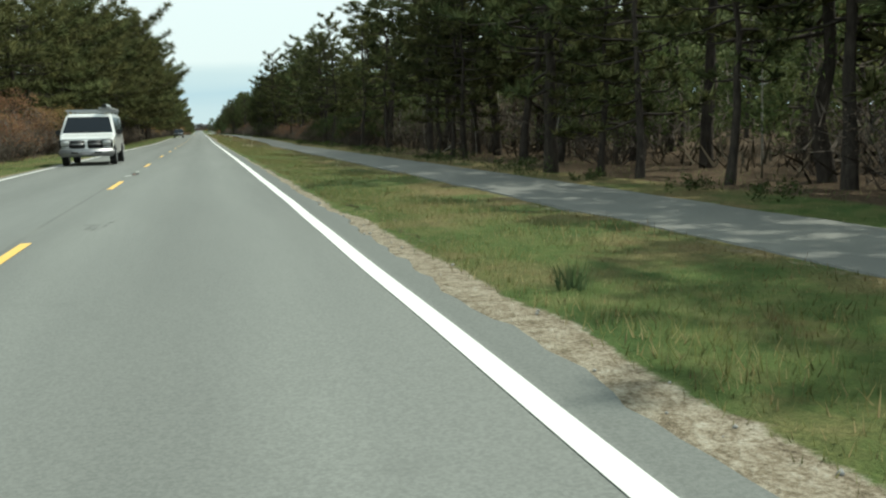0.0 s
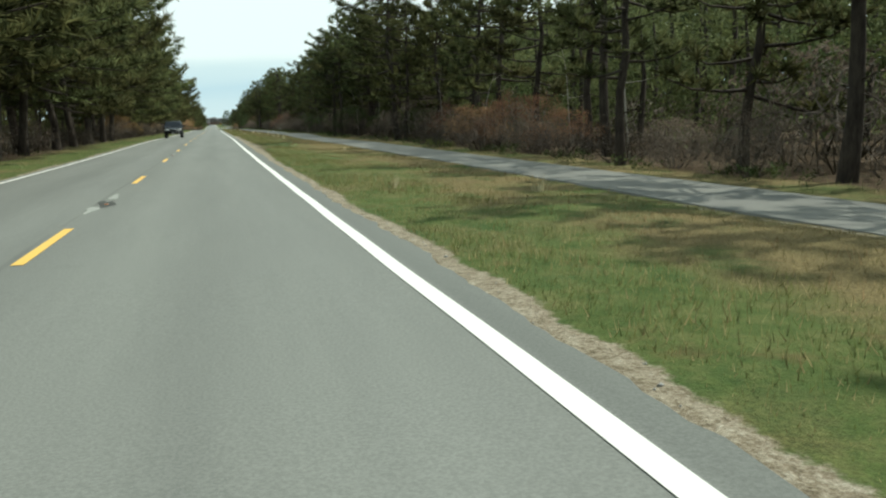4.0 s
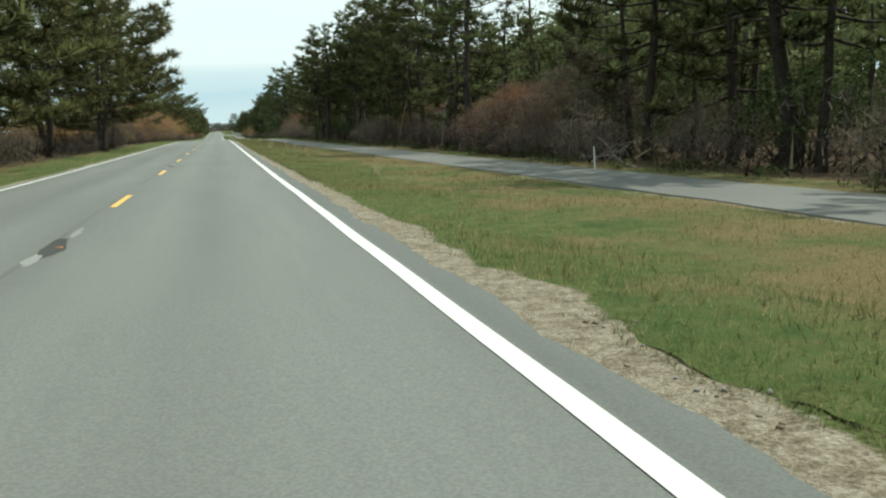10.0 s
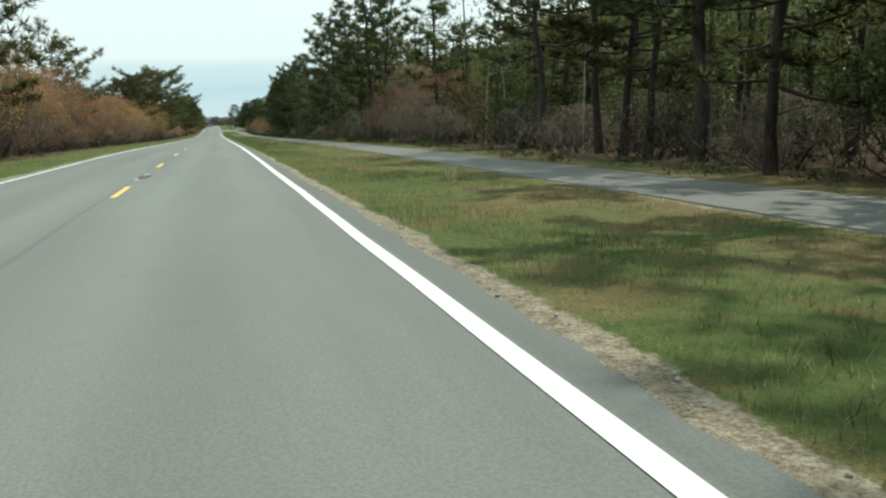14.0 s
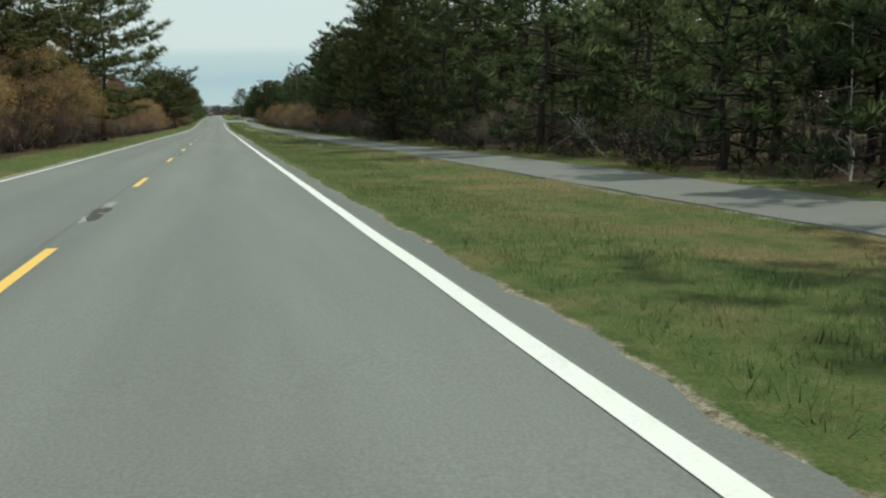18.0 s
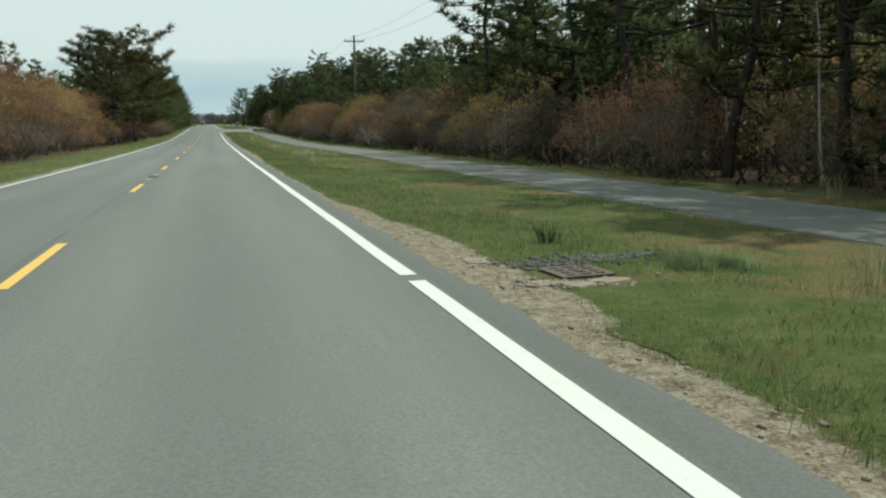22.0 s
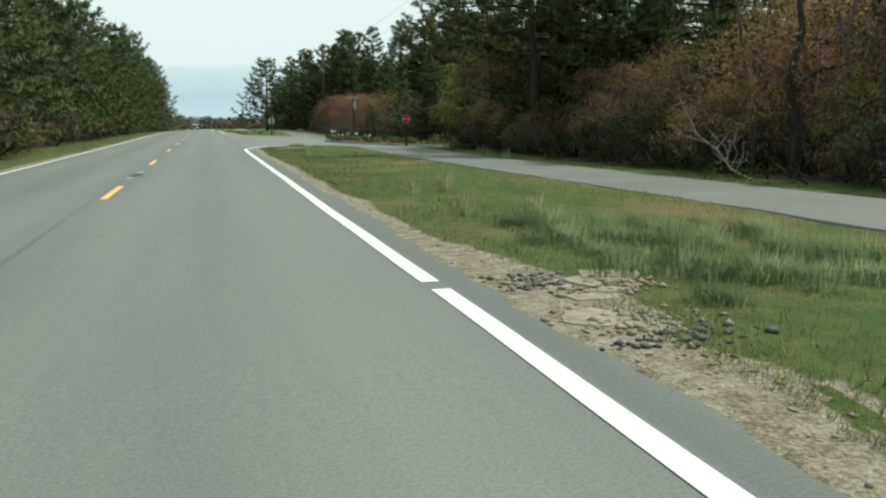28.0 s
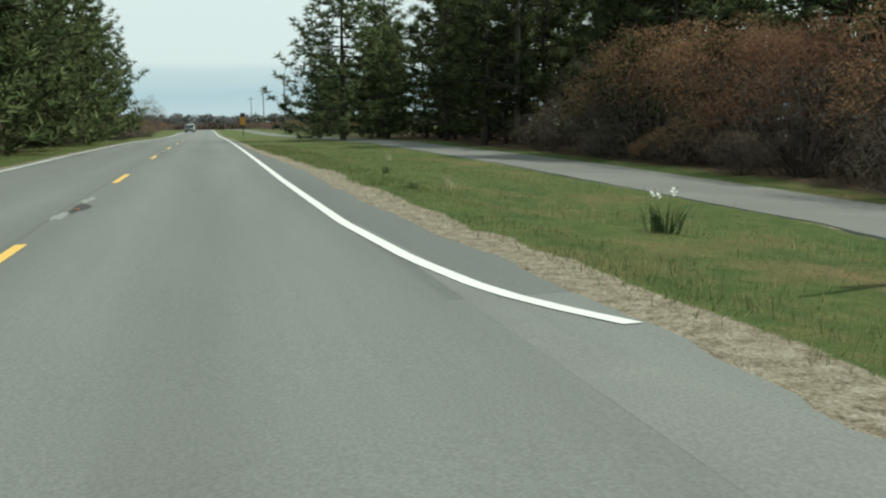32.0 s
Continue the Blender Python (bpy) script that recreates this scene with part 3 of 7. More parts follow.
sx = np.concatenate([np.arange(3.585, 15, 0.3), np.arange(16, 63, 2.0)])
t = np.linspace(0, 1, 24)
sv = np.stack([np.repeat(sx, 24), (side_low(sx)[:, None] + (side_high(sx) - side_low(sx))[:, None] * t).ravel()], 1)
sv = np.column_stack([sv, zs(sv[:, 0], sv[:, 1]) + np.where(sv[:, 0] < 3.7, 0.0008, 0.004)])
sf = [(i * 24 + j, (i + 1) * 24 + j, (i + 1) * 24 + j + 1, i * 24 + j + 1) for i in range(len(sx) - 1) for j in range(23)]
tagged(new("side_road", mesh_of("side_road", sv, sf, M_SIDE)), "pale grey asphalt mouth of a side road", "road", kind="structure")

# painted lines
DASH, CYCLE, FIRST = 3.05, 12.19, 19.61
dash_mesh = mesh_of("centre_dash", [(-0.06, 0, 0), (0.06, 0, 0), (0.06, DASH, 0), (-0.06, DASH, 0)], [(0, 1, 2, 3)], M_YELLOW)
for i in range(-2, 92):
    y = FIRST + i * CYCLE
    tilt = math.degrees(math.atan2(float(zr(y + DASH) - zr(y)), DASH))
    part("centre_dash", dash_mesh, road, "yellow dashed centre line" if i == -2 else "", pose(0.01 * math.sin(i * 2.1), y, float(zr(y)) + 0.006, tilt))
for y0, y1 in ((-30, 132.2), (132.45, 469.9), (470.2, 595.7), (596.0, 628.6)):
    ly = np.arange(y0, y1 + 0.01, (y1 - y0) / round((y1 - y0) / 0.7))
    c = 3.35 + 0.012 * wob(0, ly, 1.7)
    part("edge_line", ribbon("edge_line", ly, c - 0.075, c + 0.075, 0.006, M_WHITE), road, "solid white edge line")
ly = np.concatenate([np.arange(676.0, 720, 0.5), np.arange(720, 1140, 5.0)])
c = np.interp(ly, (674.6, 675.3, 676, 676.7, 677.3, 678.8, 681.7, 686, 690, 1140), (5.1, 4.75, 4.35, 4.02, 3.83, 3.62, 3.45, 3.4, 3.37, 3.35))
part("edge_line", ribbon("edge_line", ly, c - 0.07, c + 0.07, 0.007, M_WHITE), road, "white edge line curving out of the side road")
ly = np.concatenate([np.arange(-30, 720, 0.9), np.arange(720, 1140, 5.0)])
part("edge_line", ribbon("edge_line", ly, -3.35 - 0.06 + 0.012 * wob(0, ly, 2), -3.35 + 0.06 + 0.012 * wob(0, ly, 2), 0.006, M_WHITE), road, "solid white edge line")
turn_y = np.linspace(628.6, 635.6, 14)  # line swinging into the side road
turn_x = np.interp(turn_y, (628.6, 629.6, 630.5, 631.7, 633.1, 634.4, 635.15, 635.6), (3.35, 3.37, 3.42, 3.62, 4.0, 4.5, 5.05, 5.6))
cv = []
for k in range(14):
    along_turn = np.array([np.gradient(turn_x)[k], np.gradient(turn_y)[k]])
    side_of = np.array([along_turn[1], -along_turn[0]]) / np.linalg.norm(along_turn) * 0.075
    cv += [(turn_x[k] - side_of[0], turn_y[k] - side_of[1]), (turn_x[k] + side_of[0], turn_y[k] + side_of[1])]
cv = [(x, y, float(zr(y)) + 0.008) for x, y in cv]
part("edge_line", mesh_of("edge_line", cv, [(2 * i, 2 * i + 1, 2 * i + 3, 2 * i + 2) for i in range(13)], M_WHITE), road, "white line swinging into the side road")
for x0, x1, y, rise, deep in ((8.1, 10.6, 633.7, -0.5, 0.28), (8.75, 11.9, 677.2, 1.5, 0.5), (13.6, 20.0, 669.6, -3.6, 0.12)):
    part("stop_line", mesh_of("stop_line", [(q, v, float(zs(q, v)) + 0.02) for q, v in ((x0, y), (x1, y + rise), (x1, y + rise + deep), (x0, y + deep))], [(0, 1, 2, 3)], M_WHITE), road, "white stop line on the path")


def blot(name, cx, cy, rx, ryy, material, lift, seed, n=22):
    """A flat irregular patch on the asphalt."""
    rng = np.random.default_rng(seed)
    k = rng.normal(size=n)
    k = 1 + 0.28 * (np.roll(k, 1) + k + np.roll(k, -1)) / 1.73
    v = [(cx, cy, float(zs(cx, cy)) + lift)]
    for i in range(n):
        q = 2 * math.pi * i / n
        y = cy + ryy * math.sin(q) * k[i]
        x = cx + rx * math.cos(q) * k[i]
        v.append((x, y, float(zs(x, y)) + lift))
    return part(name, mesh_of(name, v, [(0, 1 + i, 1 + (i + 1) % n) for i in range(n)], material), road)


M_LENS = simple("amber_reflector", (0.42, 0.17, 0.07), 0.3, 0.5)
marker_mesh = box("road_marker", (0.08, 0.1, 0.012), M_LENS, 0.004, taper=0.8)
for i in range(0, 29):
    y = 26.4 + 24.38 * i
    blot("worn_patch", 0.02, y, 0.13, 0.75, M_PATCH, 0.0045, i)
    blot("scrape", 0.0, y + 1.4, 0.07, 0.6, M_SCRAPE, 0.0035, i + 50)
    blot("scrape", -0.06, y - 1.0, 0.08, 0.5, M_SCRAPE, 0.0035, i + 90)
    part("road_marker", marker_mesh, road, "small amber road reflector", pose(0.04, y - 0.15, float(zr(y)) + 0.005))
M_STAIN = asphalt("stain", 0.158, 0, False)
M_OIL = asphalt("oil_spot", 0.166, 0, False)
st = np.random.default_rng(77)
for cx, cy, rx, ryy in ((0.97, 49.1, 0.3, 0.3), (0.15, 537, 0.1, 0.15), (1.45, 532.9, 0.3, 0.3), (0.5, 645.5, 0.1, 0.25), (1.3, 521, 0.2, 0.5), (0.6, 12, 0.15, 0.3)):
    for k in range(9):
        blot("oil_stain", cx + rx * st.normal() * 0.6, cy + ryy * st.normal() * 0.6, rx * 0.22, ryy * 0.26, M_OIL, 0.002 + 0.0004 * k, 600 + k, 12)
cy_ = np.arange(634, 663, 0.35)
part("tar_seam", ribbon("tar_seam", cy_, 3.72 + 0.05 * wob(0, cy_, 1.6), 3.72 + 0.05 * wob(0, cy_, 1.6) + 0.009 * np.clip(0.3 + wob(0, cy_, 0.4), 0, 2), 0.007, asphalt("old_tar_seam", 0.168, 0, False)), road, "faint dark tar seam")
cy_ = np.arange(-20, 700, 1.0)
part("tar_seam", ribbon("tar_seam", cy_, 0.03 * wob(0, cy_, 3) - 0.16, 0.03 * wob(0, cy_, 3) - 0.10, 0.0025, asphalt("faint_seam", 0.15, 0, False)), road, "faint paving joint along the centre")
lid = [(4.5, 651.7, float(zs(4.5, 651.7)) + 0.009)] + [(4.5 + 0.33 * math.cos(q * math.pi / 16), 651.7 + 0.33 * math.sin(q * math.pi / 16), float(zs(4.5, 651.7)) + 0.009) for q in range(32)]
part("manhole_cover", mesh_of("manhole_cover", lid, [(0, 1 + i, 1 + (i + 1) % 32) for i in range(32)], M_STAIN), road, "worn round iron manhole cover")
M_SANDY = simple("blown_sand", (0.3, 0.285, 0.245), 0.95, 0.1, 0, 0.3, 7)
drift = np.random.default_rng(700)  # sand washed out over the corner
grains = []
for x, y, rx, ryy, count in ((5.1, 634.95, 0.32, 0.2, 900), (4.75, 634.75, 0.24, 0.16, 500), (5.45, 635.3, 0.3, 0.12, 500), (6.3, 635.95, 0.4, 0.1, 400), (5.0, 634.5, 0.2, 0.14, 300), (7.6, 636.6, 0.5, 0.12, 300)):
    cx, cy = x + rx * drift.normal(size=count) * 0.7, y + ryy * drift.normal(size=count) * 0.7
    size = (0.006 + 0.02 * drift.random(count) ** 2)[:, None]
    mid = np.stack([cx, cy, zs(cx, cy) + 0.005], 1)
    ang = drift.random(count) * 6.3
    c, d = np.cos(ang)[:, None] * size * (1, 0, 0), np.sin(ang)[:, None] * size * (0, 1, 0)
    e = np.stack([-np.sin(ang), np.cos(ang), np.zeros(count)], 1) * size * 0.8
    v = np.stack([mid - c - d, mid + c + d, mid + e, mid - e, mid + (0, 0, 0.35) * size], 1).reshape(-1, 3)
    q = np.arange(count)[:, None] * 5
    grains.append((v, np.concatenate([q + (0, 3, 4), q + (3, 1, 4), q + (1, 2, 4), q + (2, 0, 4)])))
tagged(new("sand_drift", tri_mesh("sand_drift", *joined(grains), M_SANDY)), "pale sand washed over the corner of the road", "sand", kind="stuff")

# ---- plants ----


def unit(a):
    return a / (np.linalg.norm(a, axis=1)[:, None] + 1e-9)


def scales(rng, centres, radii, count, length, width, tilt=0.55, shell=0.65, up=0.35, outward=None, grain=0.14):
    """Pointed flakes lying loosely over the surface of soft clumps, like sprays of needles or leaves."""
    c = np.repeat(np.asarray(centres, float), count, axis=0)
    r = np.repeat(np.asarray(radii, float), count, axis=0)
    n = len(c)
    d = unit(rng.normal(size=(n, 3)) + (0, 0, 0.4))
    q = c + d * r * (shell + (1.12 - shell) * rng.random((n, 1)))
    soft = unit(d / r * r[:, :1])
    if outward is not None:
        soft = soft * 0.75 + np.repeat(unit(np.asarray(outward, float)), count, axis=0) * 0.6
    soft = unit(soft + rng.normal(size=(n, 3)) * grain)
    m = unit(d / r * r[:, :1] + rng.normal(size=(n, 3)) * tilt)
    m *= np.where((m * soft).sum(1) < 0, -1, 1)[:, None]
    a = rng.normal(size=(n, 3)) + d * 0.5 + (0, 0, up)
    a = unit(a - m * (a * m).sum(1)[:, None])
    b = np.cross(a, m)
    ln = length * (0.6 + 0.8 * rng.random((n, 1)))
    wd = width * (0.6 + 0.8 * rng.random((n, 1)))
    v = np.stack([q - b * wd * 0.5 - a * ln * 0.4, q + b * wd * 0.5 - a * ln * 0.4, q + a * ln * 0.6], 1).reshape(-1, 3)
    return np.hstack([v, np.repeat(soft, 3, axis=0)]), np.arange(3 * n).reshape(-1, 3)


def stem_path(rng, height, lean, bend, n=8):
    t = np.linspace(0, 1, n)
    q = rng.random() * 6.3
    off = lean * t ** 1.4 + bend * np.sin(t * math.pi * 1.3 + rng.random() * 3) * t
    return np.stack([off * math.cos(q), off * math.sin(q), height * t], 1)


def along(p, t):
    i = np.linspace(0, 1, len(p))
    return np.array([np.interp(t, i, p[:, k]) for k in range(3)])


def tufts(rng, centres, radii, per, width, outward):
    """Brushes of stiff needles that radiate from the twigs' ends."""
    c = np.repeat(np.asarray(centres, float), per, axis=0)
    r = np.repeat(np.asarray(radii, float), per)[:, None]
    o = np.repeat(unit(np.asarray(outward, float)), per, axis=0)
    n = len(c)
    d = unit(rng.normal(size=(n, 3)) * (1, 1, 0.75) + o * 0.45 + (0, 0, 0.3))
    b = unit(np.cross(d, rng.normal(size=(n, 3)))) * width * (0.3 + 0.4 * rng.random((n, 1)))
    root = c + d * r * 0.18 * rng.random((n, 1))
    tip = c + d * r * (0.75 + 0.5 * rng.random((n, 1)))
    v = np.stack([root - b, root + b, tip], 1).reshape(-1, 3)
    soft = unit(d * 0.55 + o * 0.65 + (0, 0, 0.12) + rng.normal(size=(n, 3)) * 0.12)
    return np.hstack([v, np.repeat(soft, 3, axis=0)]), np.arange(3 * n).reshape(-1, 3)


def boughs(rng, line, reach, many, size, cen, rad, axis):
    """Sets tufts along the outer part of a limb and on its side twigs."""
    d = line[-1] - line[0]
    side = np.array([-d[1], d[0], 0]) / (np.linalg.norm(d[:2]) + 1e-6)
    for k in range(many):
        f = 1 - 0.62 * ((k + 0.5 * rng.random()) / many) ** 1.1
        off = rng.normal() * (0.12 + 0.2 * reach * (1.15 - f))
        cen.append(along(line, f) + side * off + (0, 0, 0.06 + 0.1 * rng.random() - 0.05 * abs(off)))
        rad.append(size * (0.75 + 0.5 * rng.random()))
        axis.append((d[0] / reach + side[0] * off * 0.5, d[1] / reach + side[1] * off * 0.5, 0.85))


def pine(seed, height, bare, spread, clumps, per, needles, trunk_r=0.165, cone=0.3, tuft=0.4, many=6, kind="pine_tree"):
    """An irregular pine: crooked trunk, limbs that sag and turn up, and needle brushes along them."""
    rng = np.random.default_rng(seed)
    tree = new(kind)
    p = stem_path(rng, height * 0.96, 0.5 + 1.2 * rng.random(), 0.7, 10)
    p[0, 2] = -0.25
    p[1:-1, :2] += rng.normal(size=(8, 2)) * 0.07
    r = trunk_r * (1 - 0.84 * np.linspace(0, 1, len(p))) * np.where(np.arange(len(p)) == 0, 1.3, 1)
    limbs, cen, rad, axis = [tube(p, r, 9)], [], [], []
    for k in range(clumps):
        t = bare + (1 - bare) * ((k + rng.random()) / clumps) ** 0.9
        root = along(p, t)
        q = k * 2.4 + rng.normal() * 0.5
        u = (t - bare) / (1 - bare)
        reach = spread * (1 - (1 - cone) * u ** 1.6) * (0.5 + 0.65 * rng.random()) * min(1, 0.6 + 1.6 * u)
        rise = reach * (0.3 * u - 0.02 + 0.13 * rng.normal())
        tip = root + (reach * math.cos(q), reach * math.sin(q), rise)
        bow = np.array([-math.sin(q), math.cos(q), 0]) * reach * 0.08 * rng.normal()
        line = np.array([root, root * 0.66 + tip * 0.34 + bow + (0, 0, -0.06 * reach), root * 0.3 + tip * 0.7 + bow + (0, 0, -0.07 * reach), tip + (0, 0, 0.04 * reach)])
        s = 0.05 * (1 - 0.6 * u) + 0.012
        limbs.append(tube(line, [s, s * 0.75, s * 0.5, s * 0.25], 4))
        boughs(rng, line, reach, max(3, int(many * (0.55 + 0.2 * reach))), tuft * (0.85 + 0.1 * reach), cen, rad, axis)
    for k in range(int(16 * bare)):  # dead lower branches
        root = along(p, bare * (0.25 + 0.7 * rng.random()))
        q = rng.random() * 6.3
        ln = 0.6 + 1.6 * rng.random()
        tip = root + (ln * math.cos(q), ln * math.sin(q), 0.3 * rng.normal())
        limbs.append(tube([root, (root + tip) / 2 + (0, 0, 0.1), tip], [0.025, 0.016, 0.006], 3))
    part("trunk", tri_mesh("trunk", *joined(limbs), M_BARK), tree)
    part("crown", tri_mesh("crown", *tufts(rng, cen, rad, per, 0.07, axis), needles), tree)
    return tree


def whorled(seed, height, spread, per, needles):
    """A conifer with open whorls of long, upturned limbs down to the ground."""
    rng = np.random.default_rng(seed)
    tree = new("conifer_tree")
    p = stem_path(rng, height, 0.3, 0.1)
    p[0, 2] = -0.25
    limbs, cen, rad, axis = [tube(p, 0.16 * (1 - 0.93 * np.linspace(0, 1, len(p))), 8)], [], [], []
    t = 0.06
    while t < 0.97:
        root = along(p, t)
        for k in range(6):
            q = k * 1.05 + rng.normal() * 0.3 + t * 40
            reach = spread * (1 - t) ** 0.75 * (0.6 + 0.5 * rng.random()) + 0.2
            d = np.array([math.cos(q), math.sin(q), 0])
            line = np.array([root, root + d * reach * 0.4 + (0, 0, -0.02 * reach), root + d * reach * 0.75 + (0, 0, 0.04 * reach), root + d * reach + (0, 0, reach * (0.16 + 0.2 * t) + 0.1)])
            limbs.append(tube(line, [0.034, 0.026, 0.017, 0.006], 3))
            many = 4 + int(reach * 1.7)
            for f in np.linspace(0.28, 1.0, many):
                cen.append(along(line, f) + rng.normal(size=3) * 0.1 * (1.3 - f) * reach ** 0.5 + (0, 0, 0.05))
                rad.append(0.34 + 0.07 * reach * (1 - f))
                axis.append((d[0], d[1], 0.8))
        t += 0.058 * (0.85 + 0.3 * rng.random())
    part("trunk", tri_mesh("trunk", *joined(limbs), M_BARK), tree)
    part("crown", tri_mesh("crown", *tufts(rng, cen, rad, per, 0.08, axis), needles), tree)
    return tree


def twigs(rng, start, reach, count, width):
    """Thin pointed twigs from points, as slim triangles."""
    c = np.repeat(start, count, axis=0)
    n = len(c)
    d = rng.normal(size=(n, 3)) * (0.7, 0.7, 0.35) + (0, 0, 0.7)
    d *= reach * (0.5 + 0.8 * rng.random((n, 1))) / np.linalg.norm(d, axis=1)[:, None]
    s = np.cross(d, rng.normal(size=(n, 3)))
    s *= width / (np.linalg.norm(s, axis=1)[:, None] + 1e-9)
    return np.stack([c - s, c + s, c + d], 1).reshape(-1, 3), np.arange(3 * n).reshape(-1, 3)


ARRAYS = {}


def shrub(seed, height, spread, stems, per, buds, twig=M_HAZETWIG, flake=(0.075, 0.038), cores=11, core_flakes=36, kind="shrub"):
    """A many-stemmed bush, twiggy below and budding over its lumpy rounded top."""
    rng = np.random.default_rng(seed)
    bush = new(kind)
    st, mids, cen, rad = [], [], [], []
    lumps = [(rng.random() * 6.3, 0.35 + 0.5 * rng.random(), 0.7 + 0.5 * rng.random()) for _ in range(5)]

    def dome(q, u):
        swell = max(h * math.exp(-(u * u + v * v - 2 * u * v * math.cos(q - a)) * 3.0) for a, v, h in lumps)
        return height * math.sqrt(max(0.1, 1 - 0.8 * u * u)) * (0.72 + 0.28 * swell)
    for k in range(stems):
        q, u = k * 2.4 + rng.normal() * 0.3, math.sqrt((k + 0.5) / stems)
        top = dome(q, u) * (0.94 + 0.06 * rng.normal())
        end = np.array([spread * u * math.cos(q), spread * u * math.sin(q), top])
        base = np.array([0.3 * end[0] * rng.random(), 0.3 * end[1] * rng.random(), -0.1])
        mid = (base + end) / 2 + rng.normal(size=3) * 0.14 + (end - base) * (0.12, 0.12, -0.08)
        st.append(tube([base, mid, end], [0.02, 0.013, 0.004], 3))
        for j in range(3):
            mids.append(mid + (end - mid) * (rng.random() * 0.9 - 0.3))
        size = spread * (0.19 + 0.09 * rng.random())
        cen.append(end - (0, 0, size * 0.5))
        rad.append((size, size, size * 0.72))
    n_top = len(cen)
    for k in range(cores):  # twiggy inside
        q, u = k * 2.4, 0.82 * math.sqrt((k + 0.5) / cores)
        size = spread * 0.32
        for lv in (0.62, 0.3):
            cen.append((spread * u * math.cos(q), spread * u * math.sin(q), dome(q, u) * lv))
            rad.append((size, size, size * 0.9))
    cen = np.array(cen)
    out = cen / (spread, spread, height) ** np.array(2.0) + (0, 0, 0.02)
    wood = [*st, twigs(rng, np.array(mids), 0.7, 3, 0.006)]
    if cores:
        wood.append(scales(rng, cen[n_top:], rad[n_top:], core_flakes, 0.36, 0.03, 0.9, 0.5, 1.6, out[n_top:], 0.5))
    wood = joined(wood)
    leaves = scales(rng, cen[:n_top], rad[:n_top], per, *flake, 0.7, 0.55, 0.35, out[:n_top], 0.2)
    if cores:  # a plainer build of it for the plants further back
        ARRAYS[seed] = (scales(rng, cen[n_top:], rad[n_top:], 26, 0.4, 0.04, 0.9, 0.5, 1.6, out[n_top:], 0.4), scales(rng, cen[:n_top], rad[:n_top], 40, 0.1, 0.06, 0.7, 0.6, 0.35, out[:n_top], 0.2), twig, buds)
    bush["kind_seed"] = seed
    part("framework", tri_mesh("framework", *wood, twig), bush)
    part("foliage", tri_mesh("foliage", *leaves, buds), bush)
    return bush


tall = [pine(11, 11.8, 0.3, 3.3, 36, 24, M_NEEDLE), pine(12, 12.8, 0.34, 3.6, 36, 24, M_NEEDLE, 0.18), pine(13, 10.8, 0.24, 3.2, 36, 24, M_NEEDLE), pine(14, 12.0, 0.22, 3.5, 38, 24, M_NEEDLE_W), pine(15, 10.4, 0.17, 3.3, 36, 24, M_NEEDLE_W, 0.15)]
stout = [pine(16, 12.4, 0.3, 4.2, 38, 24, M_NEEDLE, 0.25, 0.4), pine(17, 11.6, 0.26, 4.0, 38, 24, M_NEEDLE, 0.24, 0.4)]
wide = [pine(21, 11.6, 0.2, 6.6, 46, 25, M_NEEDLE_W, 0.21, 0.72, 0.4, 9, "spreading_pine"), pine(22, 10.8, 0.22, 6.8, 44, 25, M_NEEDLE_W, 0.21, 0.75, 0.4, 9, "spreading_pine"), pine(23, 12.4, 0.22, 6.4, 46, 25, M_NEEDLE, 0.21, 0.68, 0.4, 9, "spreading_pine")]
bushy = [pine(31, 9.8, 0.05, 3.3, 60, 24, M_NEEDLE_D, 0.15, 0.14, 0.42, 5, "bushy_pine"), pine(32, 11.8, 0.06, 3.7, 64, 24, M_NEEDLE_D, 0.16, 0.12, 0.42, 5, "bushy_pine"), pine(33, 7.0, 0.04, 2.6, 44, 24, M_NEEDLE_D, 0.12, 0.14, 0.38, 5, "bushy_pine")]
spiky = [whorled(35, 10.5, 4.6, 13, M_NEEDLE_D), whorled(36, 8.5, 4.0, 13, M_NEEDLE_D)]
rust = [shrub(41, 3.4, 2.3, 38, 110, M_RUST), shrub(42, 3.0, 2.6, 40, 120, M_RUST), shrub(43, 3.7, 2.2, 38, 110, M_OCHRE), shrub(44, 2.6, 1.9, 26, 110, M_GREYBUD), shrub(45, 3.2, 2.4, 34, 110, M_GREYBUD)]
twiggy = [shrub(51, 2.4, 1.8, 24, 22, M_GREYBUD, M_BRUSHWOOD, cores=5, kind="twiggy_bush"), shrub(52, 1.7, 1.6, 22, 44, M_SHADEBRUSH, M_BRUSHWOOD, cores=5, kind="twiggy_bush")]
holly = [shrub(55, 3.0, 1.9, 30, 80, M_HOLLY, M_BRUSHWOOD, (0.11, 0.065), 4, kind="leafy_bush")]
budding = [shrub(46, 6.0, 2.9, 60, 120, M_GREYBUD, flake=(0.09, 0.045)), shrub(47, 6.2, 3.2, 64, 130, M_RUST, flake=(0.09, 0.045)), shrub(48, 8.4, 3.7, 78, 120, M_OCHRE, flake=(0.1, 0.052), cores=14), shrub(49, 5.4, 3.4, 60, 130, M_OCHRE, flake=(0.09, 0.045))]
lime = [shrub(61, 5.5, 2.4, 44, 90, M_LIME, M_HAZETWIG, (0.14, 0.085), 6)]
